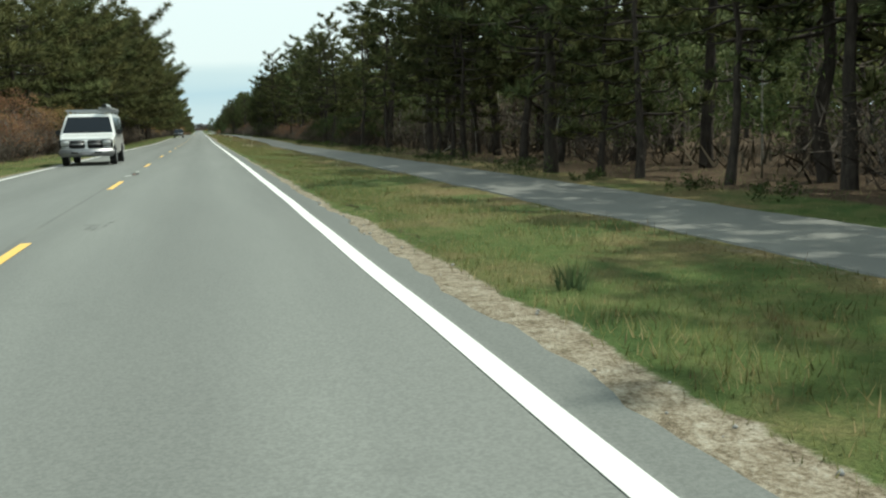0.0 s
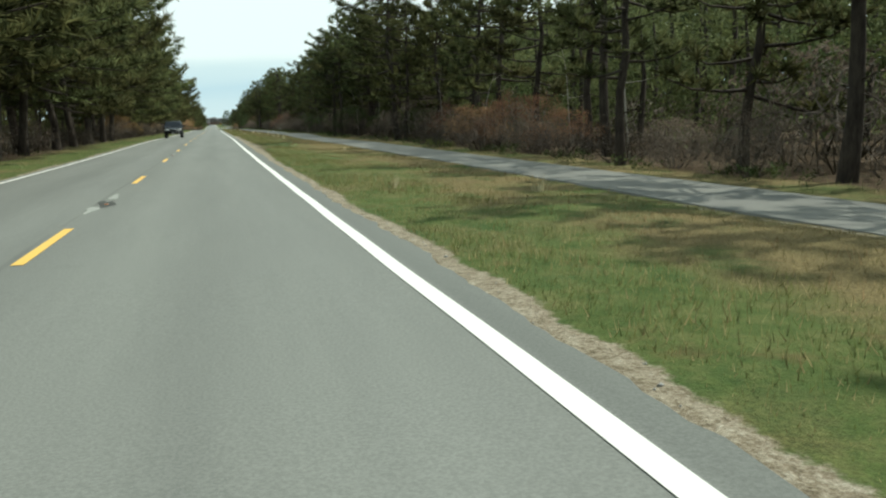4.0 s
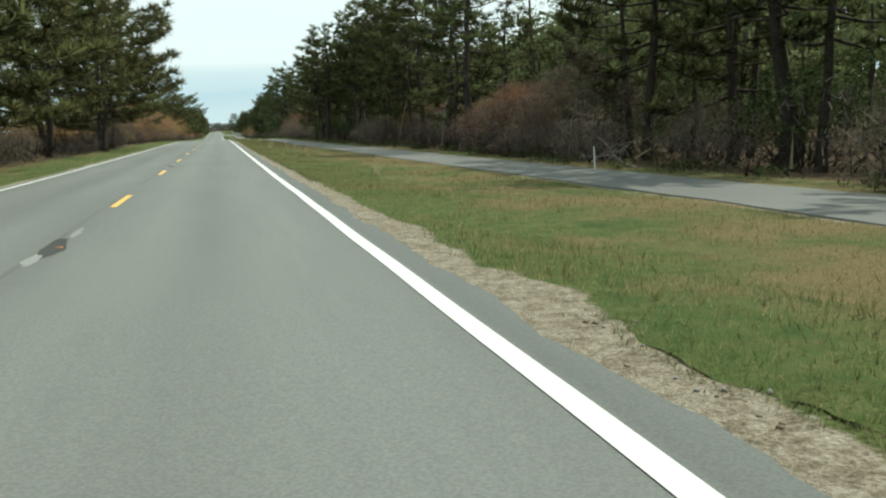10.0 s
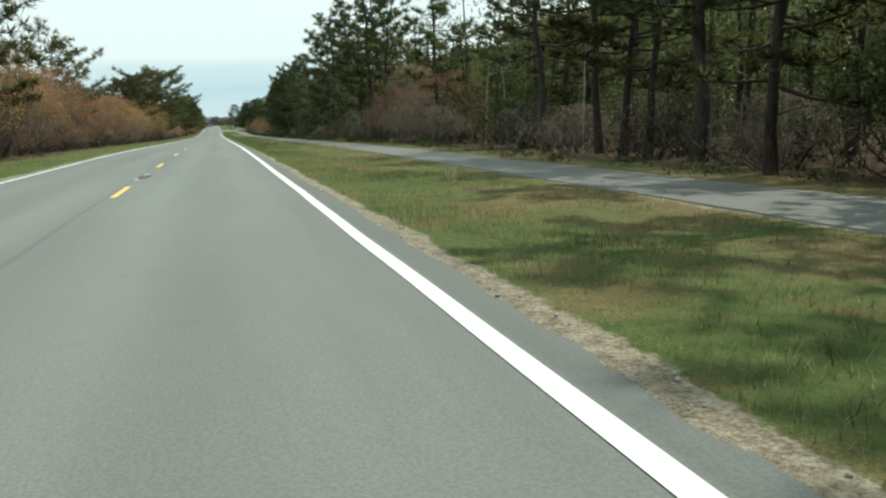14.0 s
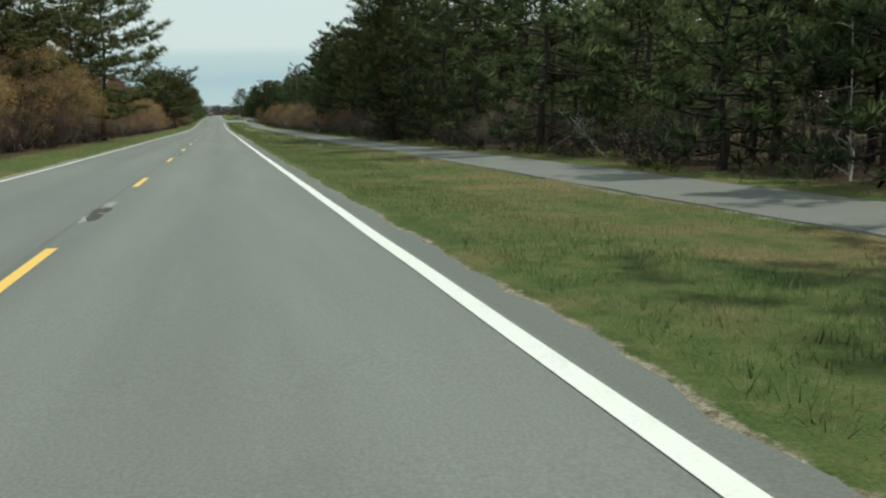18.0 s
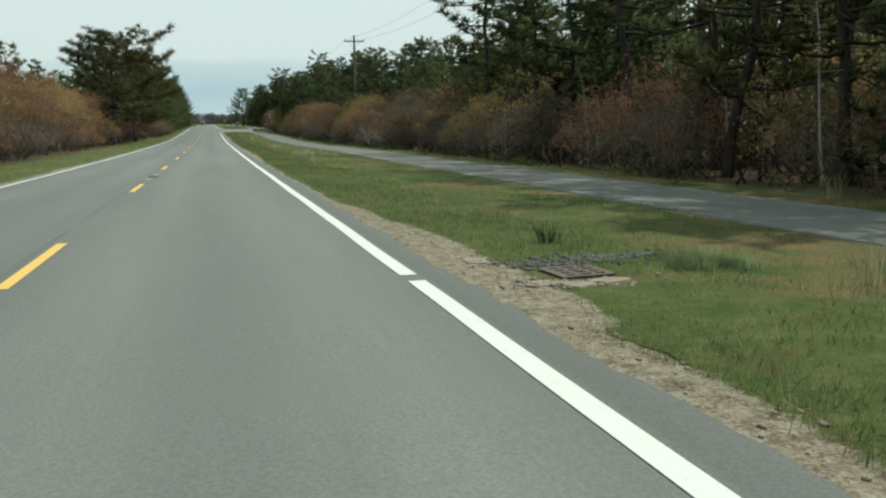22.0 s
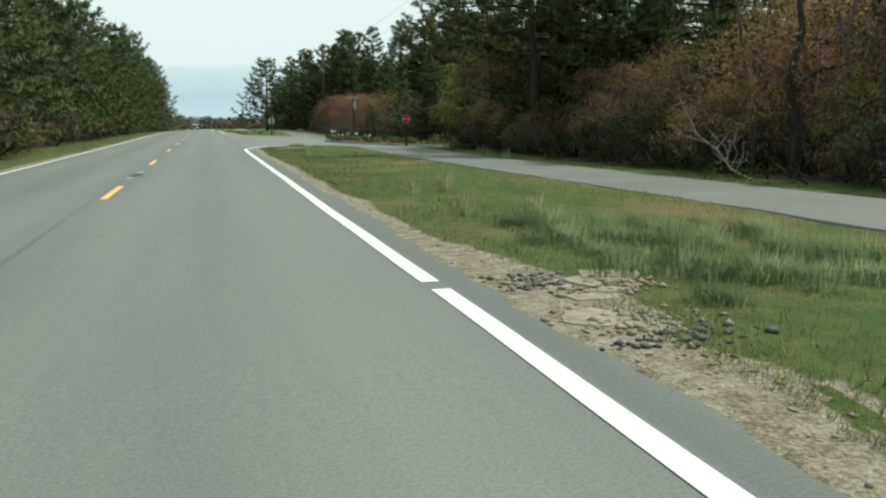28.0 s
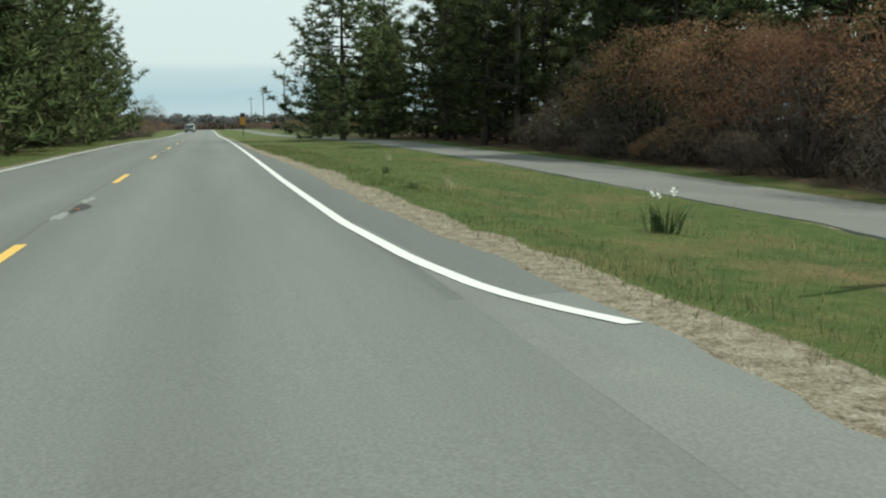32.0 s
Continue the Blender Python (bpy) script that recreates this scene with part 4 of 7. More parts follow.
for kind, text, cat in ((tall, "tall dark pine with a bare lower trunk", "tree"), (stout, "stout dark pine with a thick bare trunk", "tree"), (wide, "broad pine with crown spreading over the verge", "tree"), (bushy, "dense dark green pine branched to the ground", "tree"), (spiky, "dark conifer with level spiky limbs", "tree"), (rust, "rounded shrub with coppery spring buds", "shrub"), (twiggy, "bare grey twiggy bush at the wood's edge", "shrub"), (holly, "dark green leafy bush below the pines", "shrub"), (budding, "small leafless tree with coppery buds", "tree"), (lime, "small tree with fresh yellow-green leaves", "tree")):
    for ob in kind:
        tagged(ob, text, cat, {"tree": "trees along the road", "shrub": "shrubs along the road"}[cat])
for ob in (rust[3], rust[4]):
    tagged(ob, "grey-brown budding shrub beside the path")
tagged(rust[2], "rounded shrub with ochre spring buds")
used = set()


def plant(ob, x, y, scale=1.0, turn=0.0, wide_by=1.0):
    """Stands one more of a plant at x, y."""
    m = Matrix.Translation((x, y, float(gz(x, y)))) @ pose(0, 0, 0, 0, 0, turn) @ Matrix.Diagonal((scale * wide_by, scale * wide_by, scale, 1))
    if ob.name not in used:
        used.add(ob.name)
        ob.matrix_basis = m
        return ob
    made = copy_thing(ob, Matrix.Identity(4))
    made.matrix_basis = m
    return made


rng = np.random.default_rng(5)


def along_road(y0, y1, step, x0, x1, kinds, s0, s1, wide_by=1.0):
    y = y0 + step * rng.random()
    while y < y1:
        plant(kinds[int(rng.integers(len(kinds)))], x0 + (x1 - x0) * rng.random(), y, s0 + (s1 - s0) * rng.random(), rng.random() * 360, wide_by)
        y += step * (0.7 + 0.6 * rng.random())


def along_joined(name, label, runs):
    """Shrubs further back, joined into one mass."""
    wood, leaves = [], {}
    for y0, y1, step, x0, x1, kinds, s0, s1 in runs:
        y = y0
        while y < y1:
            a = ARRAYS[kinds[int(rng.integers(len(kinds)))]["kind_seed"]]
            x, s, q = x0 + (x1 - x0) * rng.random(), s0 + (s1 - s0) * rng.random(), rng.random() * 6.3
            turn = np.array([[math.cos(q), math.sin(q), 0], [-math.sin(q), math.cos(q), 0], [0, 0, 1]]) * s
            at = (x, y, float(gz(x, y)))
            for store, (v, f) in ((wood, a[0]), (leaves.setdefault(a[3].name, []), a[1])):
                store.append((np.hstack([v[:, :3] @ turn + at, v[:, 3:] @ turn / s]), f))
            y += step * (0.7 + 0.6 * rng.random())
    tagged(new(name, tri_mesh(name, *joined(wood), M_HAZETWIG)), "bare stems of the " + label, "shrubs", kind="stuff")
    for mat, pieces in leaves.items():
        tagged(new(name, tri_mesh(name, *joined(pieces), bpy.data.materials[mat])), label, "shrubs", kind="stuff")


# right-hand wood: the trunks nearest to the path one by one, the rest in rows
for x, y, girth in ((10.9, 21.0, 0.5), (11.3, 18.9, 0.25), (11.5, 17.3, 0.31), (12.2, 14.9, 0.27), (13.2, 12.7, 0.25), (11.5, 44.2, 0.3), (12.7, 40.1, 0.22), (11.6, 34.9, 0.26), (11.9, 33.7, 0.2), (12.0, 32.2, 0.3), (11.6, 69.1, 0.5), (11.7, 65.2, 0.23), (11.6, 52.7, 0.36), (12.7, 78.9, 0.2), (12.5, 77.2, 0.24),
                    (16.3, 168.7, 0.38), (16.2, 164.5, 0.28), (16.0, 160.3, 0.4), (15.9, 158.0, 0.3), (15.2, 150.0, 0.38), (12.3, 160.3, 0.28), (12.1, 158.9, 0.34), (12.6, 157.9, 0.22), (14.7, 145.5, 0.24), (13.9, 140.8, 0.36), (14.1, 139.0, 0.28), (13.9, 175.4, 0.28), (16.5, 191.6, 0.45), (16.5, 203.3, 0.3), (16.2, 237.8, 0.36), (16.3, 230.3, 0.5), (16.6, 233.3, 0.34), (17.0, 240.7, 0.32),
                    (14.7, 257.3, 0.27), (14.3, 253.5, 0.4), (16.1, 263.6, 0.42), (16.4, 271.6, 0.36), (16.0, 284.5, 0.26), (15.6, 281.9, 0.36), (16.0, 280.0, 0.45), (15.8, 276.3, 0.3), (15.5, 272.3, 0.32), (14.5, 316.3, 0.4), (14.7, 319.5, 0.25), (14.9, 323.2, 0.32), (13.1, 304.9, 0.38), (12.8, 300.0, 0.42), (13.0, 311.0, 0.3),
                    (13.5, 359.9, 0.46), (13.9, 357.2, 0.32), (13.2, 384.6, 0.42), (12.8, 380.4, 0.5), (13.3, 438.8, 0.5), (14.0, 440.0, 0.5), (15.4, 416.9, 0.25)):
    pick = stout if girth > 0.39 else tall
    one = pick[int(rng.integers(len(pick)))]
    size = min(1.12, max(0.82, girth / 0.33)) if pick is tall else 0.95 + 0.1 * rng.random()
    plant(one, x, y, size * (0.72 if x < 12.4 else 0.83 if y > 437 else 1.0), rng.random() * 360)
# pines added to shade the path; the first three stand out of view
for x, y in ((12.9, 8.6), (12.5, 4.4), (13.0, 0.5), (14.3, 11.0), (13.0, 25.5), (13.4, 29.5)):
    plant(tall[2 + int(y) % 3], x, y, 1.05, y * 50)
along_road(2, 85, 4.6, 13.6, 16.5, tall, 0.9, 1.1)
along_road(85, 128, 4.6, 12.6, 15.5, tall, 0.85, 1.05)
along_road(128, 232, 5.4, 15.8, 19, tall, 0.85, 1.02)
along_road(232, 256, 5.4, 17.5, 20.5, tall[:4], 0.65, 0.8)
along_road(256, 284, 13.0, 17, 19, tall[:4], 0.85, 1.02)
along_road(284, 335, 4.8, 14.4, 18, tall[:4], 0.85, 1.02)
along_road(335, 364, 7.0, 17.5, 21, tall[:3], 0.55, 0.75)
along_road(364, 402, 4.6, 17.5, 21, tall[:3] + bushy[:1], 0.6, 0.8)
for x, y, size in ((13.0, 371.5, 0.8), (13.4, 374.5, 0.95), (13.2, 391, 0.85), (13.4, 397, 0.9)):
    plant(bushy[2], x, y, size, y * 31)
along_road(384, 462, 5.4, 15.5, 19, tall[:3] + bushy[:2], 0.75, 0.95)
along_road(474, 514, 5.0, 16.4, 19, tall[:3], 0.95, 1.1)
plant(bushy[1], 13.8, 474.8, 0.85, 70)
plant(bushy[0], 14.2, 469.5, 0.9, 170)
along_road(404, 436, 5.5, 12.9, 14.0, bushy[:2], 0.85, 1.0)
along_road(462, 518, 6.5, 18, 24, tall[2:4] + bushy + spiky, 0.8, 1.05)
along_road(532, 590, 6.5, 20.4, 22.6, spiky + bushy[:2], 0.95, 1.12)
along_road(518, 612, 5.5, 21.5, 27, bushy + spiky, 0.75, 1.0)
along_road(622, 634, 3.4, 17.5, 19.5, bushy[:2], 0.85, 1.05)
along_road(600, 622, 4.4, 15.4, 17.5, budding[:2], 0.5, 0.72)
along_road(606, 622, 7.0, 20.5, 23, tall[:3], 0.95, 1.1)
along_road(670, 706, 3.2, 28, 34, tall[:3] + bushy[1:2], 1.25, 1.5)
along_road(736, 810, 5.5, 14.5, 21, bushy + spiky, 0.75, 1.0)
along_road(690, 716, 5.0, 22, 26, bushy[:2], 0.6, 0.85)
along_road(712, 740, 5.0, 22, 28, bushy[:2] + tall[:2], 0.95, 1.1)
along_road(712, 756, 4.4, 15.2, 18.5, bushy[:2], 0.85, 1.1)
along_road(700, 748, 3.6, 19.5, 25, bushy[:2], 1.0, 1.25)
# left-hand wood
along_road(26, 58, 5.8, -12.6, -11.0, wide, 0.95, 1.05)
along_road(58, 98, 5.2, -10.2, -8.8, wide, 0.98, 1.08)
along_road(98, 136, 4.8, -8.4, -7.2, wide, 1.15, 1.3)
along_road(136, 172, 5.0, -8.6, -7.4, wide, 1.1, 1.25)
along_road(172, 246, 5.2, -10.2, -8.8, wide, 1.04, 1.16)
for x, y, k, size, turn in ((-8.6, 250, 0, 1.0, 0), (-9.7, 259, 2, 1.05, 40), (-9.4, 273.6, 1, 1.08, 100), (-6.6, 281, 0, 0.98, 190), (-7.6, 287, 1, 1.02, 20), (-8.4, 299, 2, 0.95, 300), (-8.0, 266, 1, 1.0, 250), (-7.4, 293, 0, 0.9, 130)):
    plant(wide[k], x, y, size, turn, 1.0)
along_road(312, 425, 13, -15, -12.5, tall[2:], 0.6, 0.75)
along_road(425, 452, 6, -10.5, -8.7, tall[:3] + wide[2:], 0.74, 0.9)
along_road(470, 560, 18, -14, -11, tall[2:], 0.7, 0.9)
for x, y, k, size, turn in ((-7.6, 456, 2, 1.0, 80), (-8.2, 449, 0, 1.0, 10), (-8.2, 558, 0, 1.0, 140), (-7.2, 574, 1, 0.98, 30), (-8.4, 566, 2, 0.95, 250), (-8.0, 585, 2, 0.92, 210), (-7.6, 593, 1, 0.9, 80)):
    plant(wide[k], x, y, size, turn)
along_road(596, 735, 6.4, -9.4, -7.0, bushy[:1] + spiky + spiky[:1], 0.95, 1.3)
# coppery and grey shrubs at the wood's edges
along_road(252, 284, 4.5, 15.8, 18.5, rust, 0.8, 1.1)
along_road(60, 130, 4.4, 12.2, 13.4, rust[:1] + rust[3:] + twiggy, 0.5, 0.85)
along_road(4, 92, 6.0, 12.6, 15.5, twiggy + holly, 0.7, 1.05)
along_road(56, 84, 5.0, 12.4, 13.6, holly, 0.8, 1.0)
along_road(130, 460, 16.0, 14.5, 17.5, holly, 0.8, 1.2)
along_road(130, 335, 7.5, 13.4, 15.5, twiggy + rust[3:] + holly, 0.6, 1.0)
along_road(335, 462, 6.0, 12.8, 14.6, twiggy + rust[3:], 0.6, 0.95)
along_road(462, 515, 4.4, 14.0, 16.0, rust, 0.7, 1.1)
along_road(515, 612, 5.0, 14.8, 16.6, rust, 0.85, 1.25)
along_road(536, 610, 11.0, 16.4, 17.6, budding[1:2] + budding[3:], 0.9, 1.15)
along_road(518, 606, 9.0, 13.8, 14.6, twiggy + rust[3:4] + holly, 0.6, 0.9)
along_road(516, 610, 9.0, 17.0, 18.8, bushy + spiky, 0.55, 0.8)
along_road(598, 633, 4.0, 13.9, 15.2, rust[:4] + holly, 0.5, 0.8)
plant(stout[0], 15.0, 622.8, 0.95, 60)
plant(bushy[0], 15.6, 630.5, 0.8, 200)
along_road(606, 634, 4.0, 20.5, 23, bushy[2:], 0.95, 1.25)
along_road(674, 708, 4.4, 17.8, 19.7, budding[:2], 0.75, 1.0)
along_road(674, 712, 6.0, 16.6, 17.6, rust, 0.5, 0.8)
along_road(24, 62, 4.6, -8.8, -7.0, rust[:3], 0.9, 1.2)
along_road(62, 95, 5.0, -8.4, -7.2, rust[:3], 0.8, 1.1)
along_road(95, 318, 10.0, -8.6, -7.0, twiggy + rust[2:], 0.7, 1.0)
along_road(318, 420, 4.8, -10.8, -9.2, budding[1:2] + budding[3:], 0.92, 1.2)
along_road(320, 420, 9.0, -9.0, -8.2, rust, 0.5, 0.9)
along_road(420, 596, 5.6, -11.8, -9.8, budding[1:2] + budding[3:], 0.85, 1.2)
along_road(420, 596, 7.5, -9.2, -8.2, rust, 0.5, 0.95)
along_road(596, 790, 5.0, -7.4, -6.0, rust + twiggy, 0.55, 0.95)
along_joined("shrub_mass", "coppery and grey shrubs below the pines", (
    (470, 520, 6.0, 17, 19, rust[:3], 1.1, 1.5), (520, 612, 8.0, 18, 20.5, rust[:3], 1.5, 2.0), (673, 706, 3.6, 21.5, 25, rust[:3], 1.3, 1.7), (662, 664, 0.12, 23.5, 44, holly + twiggy, 0.9, 1.3), (665, 669, 0.22, 20.5, 44, holly, 1.3, 1.8), (756, 960, 6.5, 15, 22, rust, 0.6, 0.9),
    (0, 612, 5.6, 15.5, 20.5, twiggy + holly + holly + rust[3:4], 1.0, 1.6), (330, 600, 6.0, -13, -10.5, rust[:3], 1.1, 1.5), (740, 960, 7.0, -14, -8, rust, 0.6, 1.0)))
# pines further in, where the wood is densest
for x, y, k, size in ((15.4, 30.8, 0, 0.92), (14.8, 36.8, 0, 0.95), (14.6, 43.8, 0, 1.0), (17.9, 38.2, 1, 1.0),
                      (18.2, 173.5, 1, 1.05), (17.6, 178.0, 0, 1.0), (19.0, 182.4, 1, 1.0), (17.9, 186.0, 0, 1.05), (18.8, 194.8, 1, 1.05), (18.0, 199.6, 0, 1.0), (19.2, 207.0, 1, 1.05), (18.0, 212.5, 0, 1.0),
                      (13.8, 433.4, 0, 0.95)):
    plant(stout[k], x, y, size, y * 47)
for x, y, k, size in ((15.4, 299.5, 0, 1.12), (15.4, 294.0, 1, 1.08), (16.5, 286.5, 3, 1.1), (16.9, 291.5, 0, 1.1), (16.4, 297.0, 3, 1.05), (17.6, 303.0, 1, 1.1)):
    plant(tall[k], x, y, size, y * 53)
for x, y, k, size in ((17.6, 620.8, 1, 0.95), (18.4, 625.4, 0, 1.05), (17.2, 628.6, 1, 0.85), (19.6, 631.6, 1, 1.0), (18.9, 616.6, 0, 1.05), (21.2, 622.5, 1, 1.1), (20.6, 612.5, 1, 1.0), (15.6, 619.4, 2, 0.85), (16.4, 624.6, 2, 0.95), (20.0, 606.5, 1, 0.95)):
    plant(bushy[k], x, y, size, y * 71)
plant(budding[3], 15.6, 628.4, 0.95, 40)
plant(lime[0], 15.2, 631.0, 1.0, 120)
for x, y, size in ((14.2, 620.6, 0.55), (14.5, 623.4, 0.6), (14.3, 626.2, 0.6), (14.4, 629.0, 0.55), (14.2, 631.6, 0.5)):
    plant(holly[0], x, y, size, y * 19)
    plant(twiggy[1], x + 0.3, y + 1.3, 0.8, y * 13)
plant(tall[3], 13.4, 436.3, 0.95, 80)
plant(tall[4], 13.4, 430.6, 0.95, 190)
for x, y, size in ((19.6, 554.0, 0.85), (19.6, 560.0, 0.9), (19.0, 567.5, 0.9), (20.5, 574.0, 0.95), (26.5, 700.5, 1.2), (30.0, 698.5, 1.2), (33.5, 701.0, 1.25), (37.0, 698.0, 1.2), (41.0, 700.0, 1.2), (24.0, 706.0, 1.2), (28.5, 708.0, 1.3), (19.5, 704.0, 0.95)):
    plant(bushy[1], x, y, size, y * 61 + x * 11)
for x, y, k, size in ((-8.2, 692.0, 1, 1.15), (-8.0, 756.0, 0, 1.3), (-8.2, 740.0, 1, 1.3), (-9.2, 768.0, 0, 1.25)):
    plant(spiky[k], x, y, size, y * 33)
for x, y, k, size in ((14.2, 352.6, 1, 0.72), (14.6, 356.2, 0, 0.8), (14.3, 349.2, 0, 0.75), (15.4, 346.0, 1, 0.85), (15.4, 520.6, 0, 0.8), (15.7, 525.8, 0, 0.75), (16.2, 617.6, 1, 0.65)):
    plant(budding[k], x, y, size, y * 29)
plant(rust[2], 15.2, 613.4, 1.0, 40)
plant(bushy[2], 15.2, 611.2, 0.62, 110)
plant(bushy[2], 14.9, 548.4, 0.68, 40)
plant(budding[1], 15.6, 555.5, 0.8, 300)
plant(holly[0], 14.5, 551.6, 0.7, 60)
plant(rust[2], 14.9, 543.4, 1.05, 210)
plant(bushy[2], 17.4, 671.6, 0.5, 10)
plant(bushy[2], 19.0, 668.4, 0.8, 100)
plant(bushy[0], 26.0, 664.8, 0.95, 200)
for x, y, k, size in ((16.0, 672.6, 0, 0.45), (18.4, 670.8, 1, 0.6), (20.2, 669.2, 0, 0.6), (14.4, 675.2, 1, 0.55)):
    plant((holly[0], twiggy[1])[k], x, y, size, y * 17)
for x, y, size in ((14.3, 603.5, 0.5), (14.5, 615.8, 0.6), (14.8, 619.2, 0.55), (14.2, 609.6, 0.5)):
    plant(holly[0], x, y, size, y * 23)
# single plants that stand out
plant(wide[2], 20.0, 456.5, 1.0, 100)
plant(wide[1], 19.5, 464.5, 1.0, 10)
plant(bushy[1], 16.5, 716, 1.0, 80)
plant(spiky[0], 11.3, 733, 1.15, 190, 1.25)
plant(spiky[0], -6.9, 726.5, 1.1, 30, 1.2)
plant(spiky[1], -7.4, 713, 1.2, 120)
plant(bushy[1], -7.6, 701, 1.0, 220)
plant(budding[0], 15.6, 356, 1.0, 20)
plant(budding[1], 17.6, 363, 1.15, 75)
plant(budding[0], 13.4, 166.6, 0.5, 160)
plant(budding[0], 13.6, 163.6, 0.42, 250)
plant(budding[0], 13.0, 359.0, 0.38, 90)
plant(budding[0], 15.8, 241, 0.8, 210)
plant(rust[0], 14.4, 246.4, 1.0, 30)
for x, y, k, size in ((12.9, 84.6, 0, 0.75), (13.1, 88.0, 1, 0.7), (12.8, 91.5, 1, 0.6), (13.9, 116.0, 0, 0.8), (14.3, 121.0, 1, 0.8), (14.0, 126.0, 0, 0.7)):
    plant(rust[k], x, y, size, y * 37)
plant(rust[4], 14.8, 249.6, 1.1, 80)
plant(budding[1], 16.0, 247.6, 0.65, 300)
plant(budding[0], 15.4, 244.0, 0.7, 10)
plant(budding[2], -9.6, 441, 1.0, 25)
plant(budding[2], -8.3, 434.0, 0.85, 75)
plant(budding[2], -8.9, 427.0, 0.8, 205)
plant(wide[2], -11.0, 484, 1.1, 310)
plant(wide[0], -10.6, 428, 0.8, 110)
plant(budding[1], -10.6, 474, 1.3, 70)
plant(tall[3], 15.4, 479, 0.95, 33)
plant(tall[0], 14.7, 474.0, 0.9, 140)
plant(tall[4], 15.0, 483.0, 1.0, 20)
plant(tall[0], 15.6, 470.5, 0.95, 230)
plant(tall[4], 14.4, 436.5, 1.05, 130)
plant(bushy[1], 14.8, 442, 0.95, 190)
plant(wide[0], -9.0, 337, 0.85, 70, 0.9)
plant(wide[1], -10.5, 372, 0.78, 160, 0.9)
plant(tall[1], 14.8, 367.5, 1.05, 30)
plant(tall[1], 15.2, 379.0, 1.05, 210)
plant(tall[0], 15.0, 346.5, 0.95, 100)
plant(wide[1], -10.5, 608, 1.2, 150)
plant(lime[0], 28.9, 661.8, 1.2, 0)
plant(lime[0], 32.2, 662.0, 1.5, 90)
plant(holly[0], 20.5, 666.5, 1.1, 30)
plant(bushy[0], 21.0, 664.5, 0.75, 30)
plant(spiky[1], 22.2, 665.5, 0.75, 60)
plant(lime[0], 15.8, 605.5, 0.5, 200)
plant(lime[0], 15.6, 632.6, 0.72, 20)
plant(budding[3], 16.6, 611.5, 0.85, 130)
plant(budding[0], -6.4, 800, 1.0, 10)
for x, y, k in ((22.5, 689, 1), (27.0, 690, 3), (31.5, 691, 1), (36.0, 690, 3), (24.5, 683, 3), (29.0, 684, 1)):
    plant(budding[k], x, y, 0.66, x * 70)
plant(bushy[2], 24.6, 666.5, 1.0, 50, 1.15)
plant(bushy[2], 28.0, 667.5, 0.9, 140, 1.15)
for x, y, k in ((28, 672, 1), (33, 673, 0), (38, 671.5, 1), (43, 672, 0), (31, 678, 1), (37, 679, 1), (44, 679, 0), (50, 672, 1), (55, 671, 0), (23, 631, 0), (28, 630, 1)):
    plant(bushy[k], x, y, 1.05, x * 40)


def far_woods(name, seed, y0, y1, rows, material, label):
    """Trees behind the wood's edge, too many to count."""
    r = np.random.default_rng(seed)
    pieces, stems = [], []
    for x0, x1, step, h0, h1, count, size, low in rows:
        y = y0
        while y < y1:
            x, h = x0 + (x1 - x0) * r.random(), h0 + (h1 - h0) * r.random()
            if not (625 < y < 682 and 0 < x < 58) and not (262 < y < 284 and 0 < x < 25):
                g = float(gz(x, y))
                k = 12
                ang = r.random(k) * 6.3
                lv = low + (1 - low) * r.random(k)
                rad = h * 0.24 * (1.15 - 0.75 * lv)
                c = np.stack([x + rad * np.cos(ang), y + rad * np.sin(ang), g + h * lv - 0.3], 1)
                s = np.full((k, 3), max(0.8, h * 0.11))
                s[:, 2] *= 0.7
                pieces.append(scales(r, c, s * 1.2, int(count * (1.25 if size < 0.55 else 1)) // k, size, size * (0.33 if size < 0.55 else 0.42), outward=c - (x, y, g + h * 0.35)))
                stems.append(tube([(x, y, g - 0.3), (x + 0.2, y, g + h * 0.5), (x, y, g + h * 0.9)], [0.16, 0.1, 0.03], 4))
            y += step * (0.6 + 0.8 * r.random())
    tagged(new(name, tri_mesh(name, *joined(pieces), material)), label, "trees", kind="stuff")
    tagged(new(name + "_trunks", tri_mesh(name + "_trunks", *joined(stems), M_BARK)), "dark trunks of the wood behind", "tree trunks", kind="stuff")


far_woods("woods", 80, 515, 636, ((21, 26, 4.2, 6, 9, 330, 0.5, 0.08), (26, 33, 3.8, 8, 10.5, 260, 0.75, 0.06), (35, 46, 3.2, 8, 10.5, 220, 1.1, 0.04), (47, 53, 2.4, 10, 13, 200, 1.3, 0.02)), M_NEEDLE, "pine wood behind the coppery shrubs")
far_woods("woods", 71, -5, 515, ((17, 20, 5.0, 3.5, 6.5, 520, 0.24, 0.12), (18.5, 22, 5.0, 8.5, 11.5, 800, 0.3, 0.16), (20, 26, 4.2, 6, 10, 520, 0.36, 0.08), (26, 33, 3.8, 8, 11, 260, 0.75, 0.06), (35, 46, 3.2, 10.5, 13.5, 220, 1.1, 0.04), (47, 53, 2.4, 12, 15, 200, 1.3, 0.02), (54, 60, 2.0, 13.5, 17, 200, 1.6, 0.02)), M_NEEDLE, "dense pine wood behind the bicycle path")
far_woods("woods", 72, 682, 770, ((29, 34, 4, 9.5, 13, 300, 0.6, 0.1), (34, 45, 3, 10, 13.5, 240, 0.95, 0.05), (49, 53, 3.0, 9, 12, 180, 1.3, 0.02)), M_NEEDLE_D, "pine wood beyond the side road")
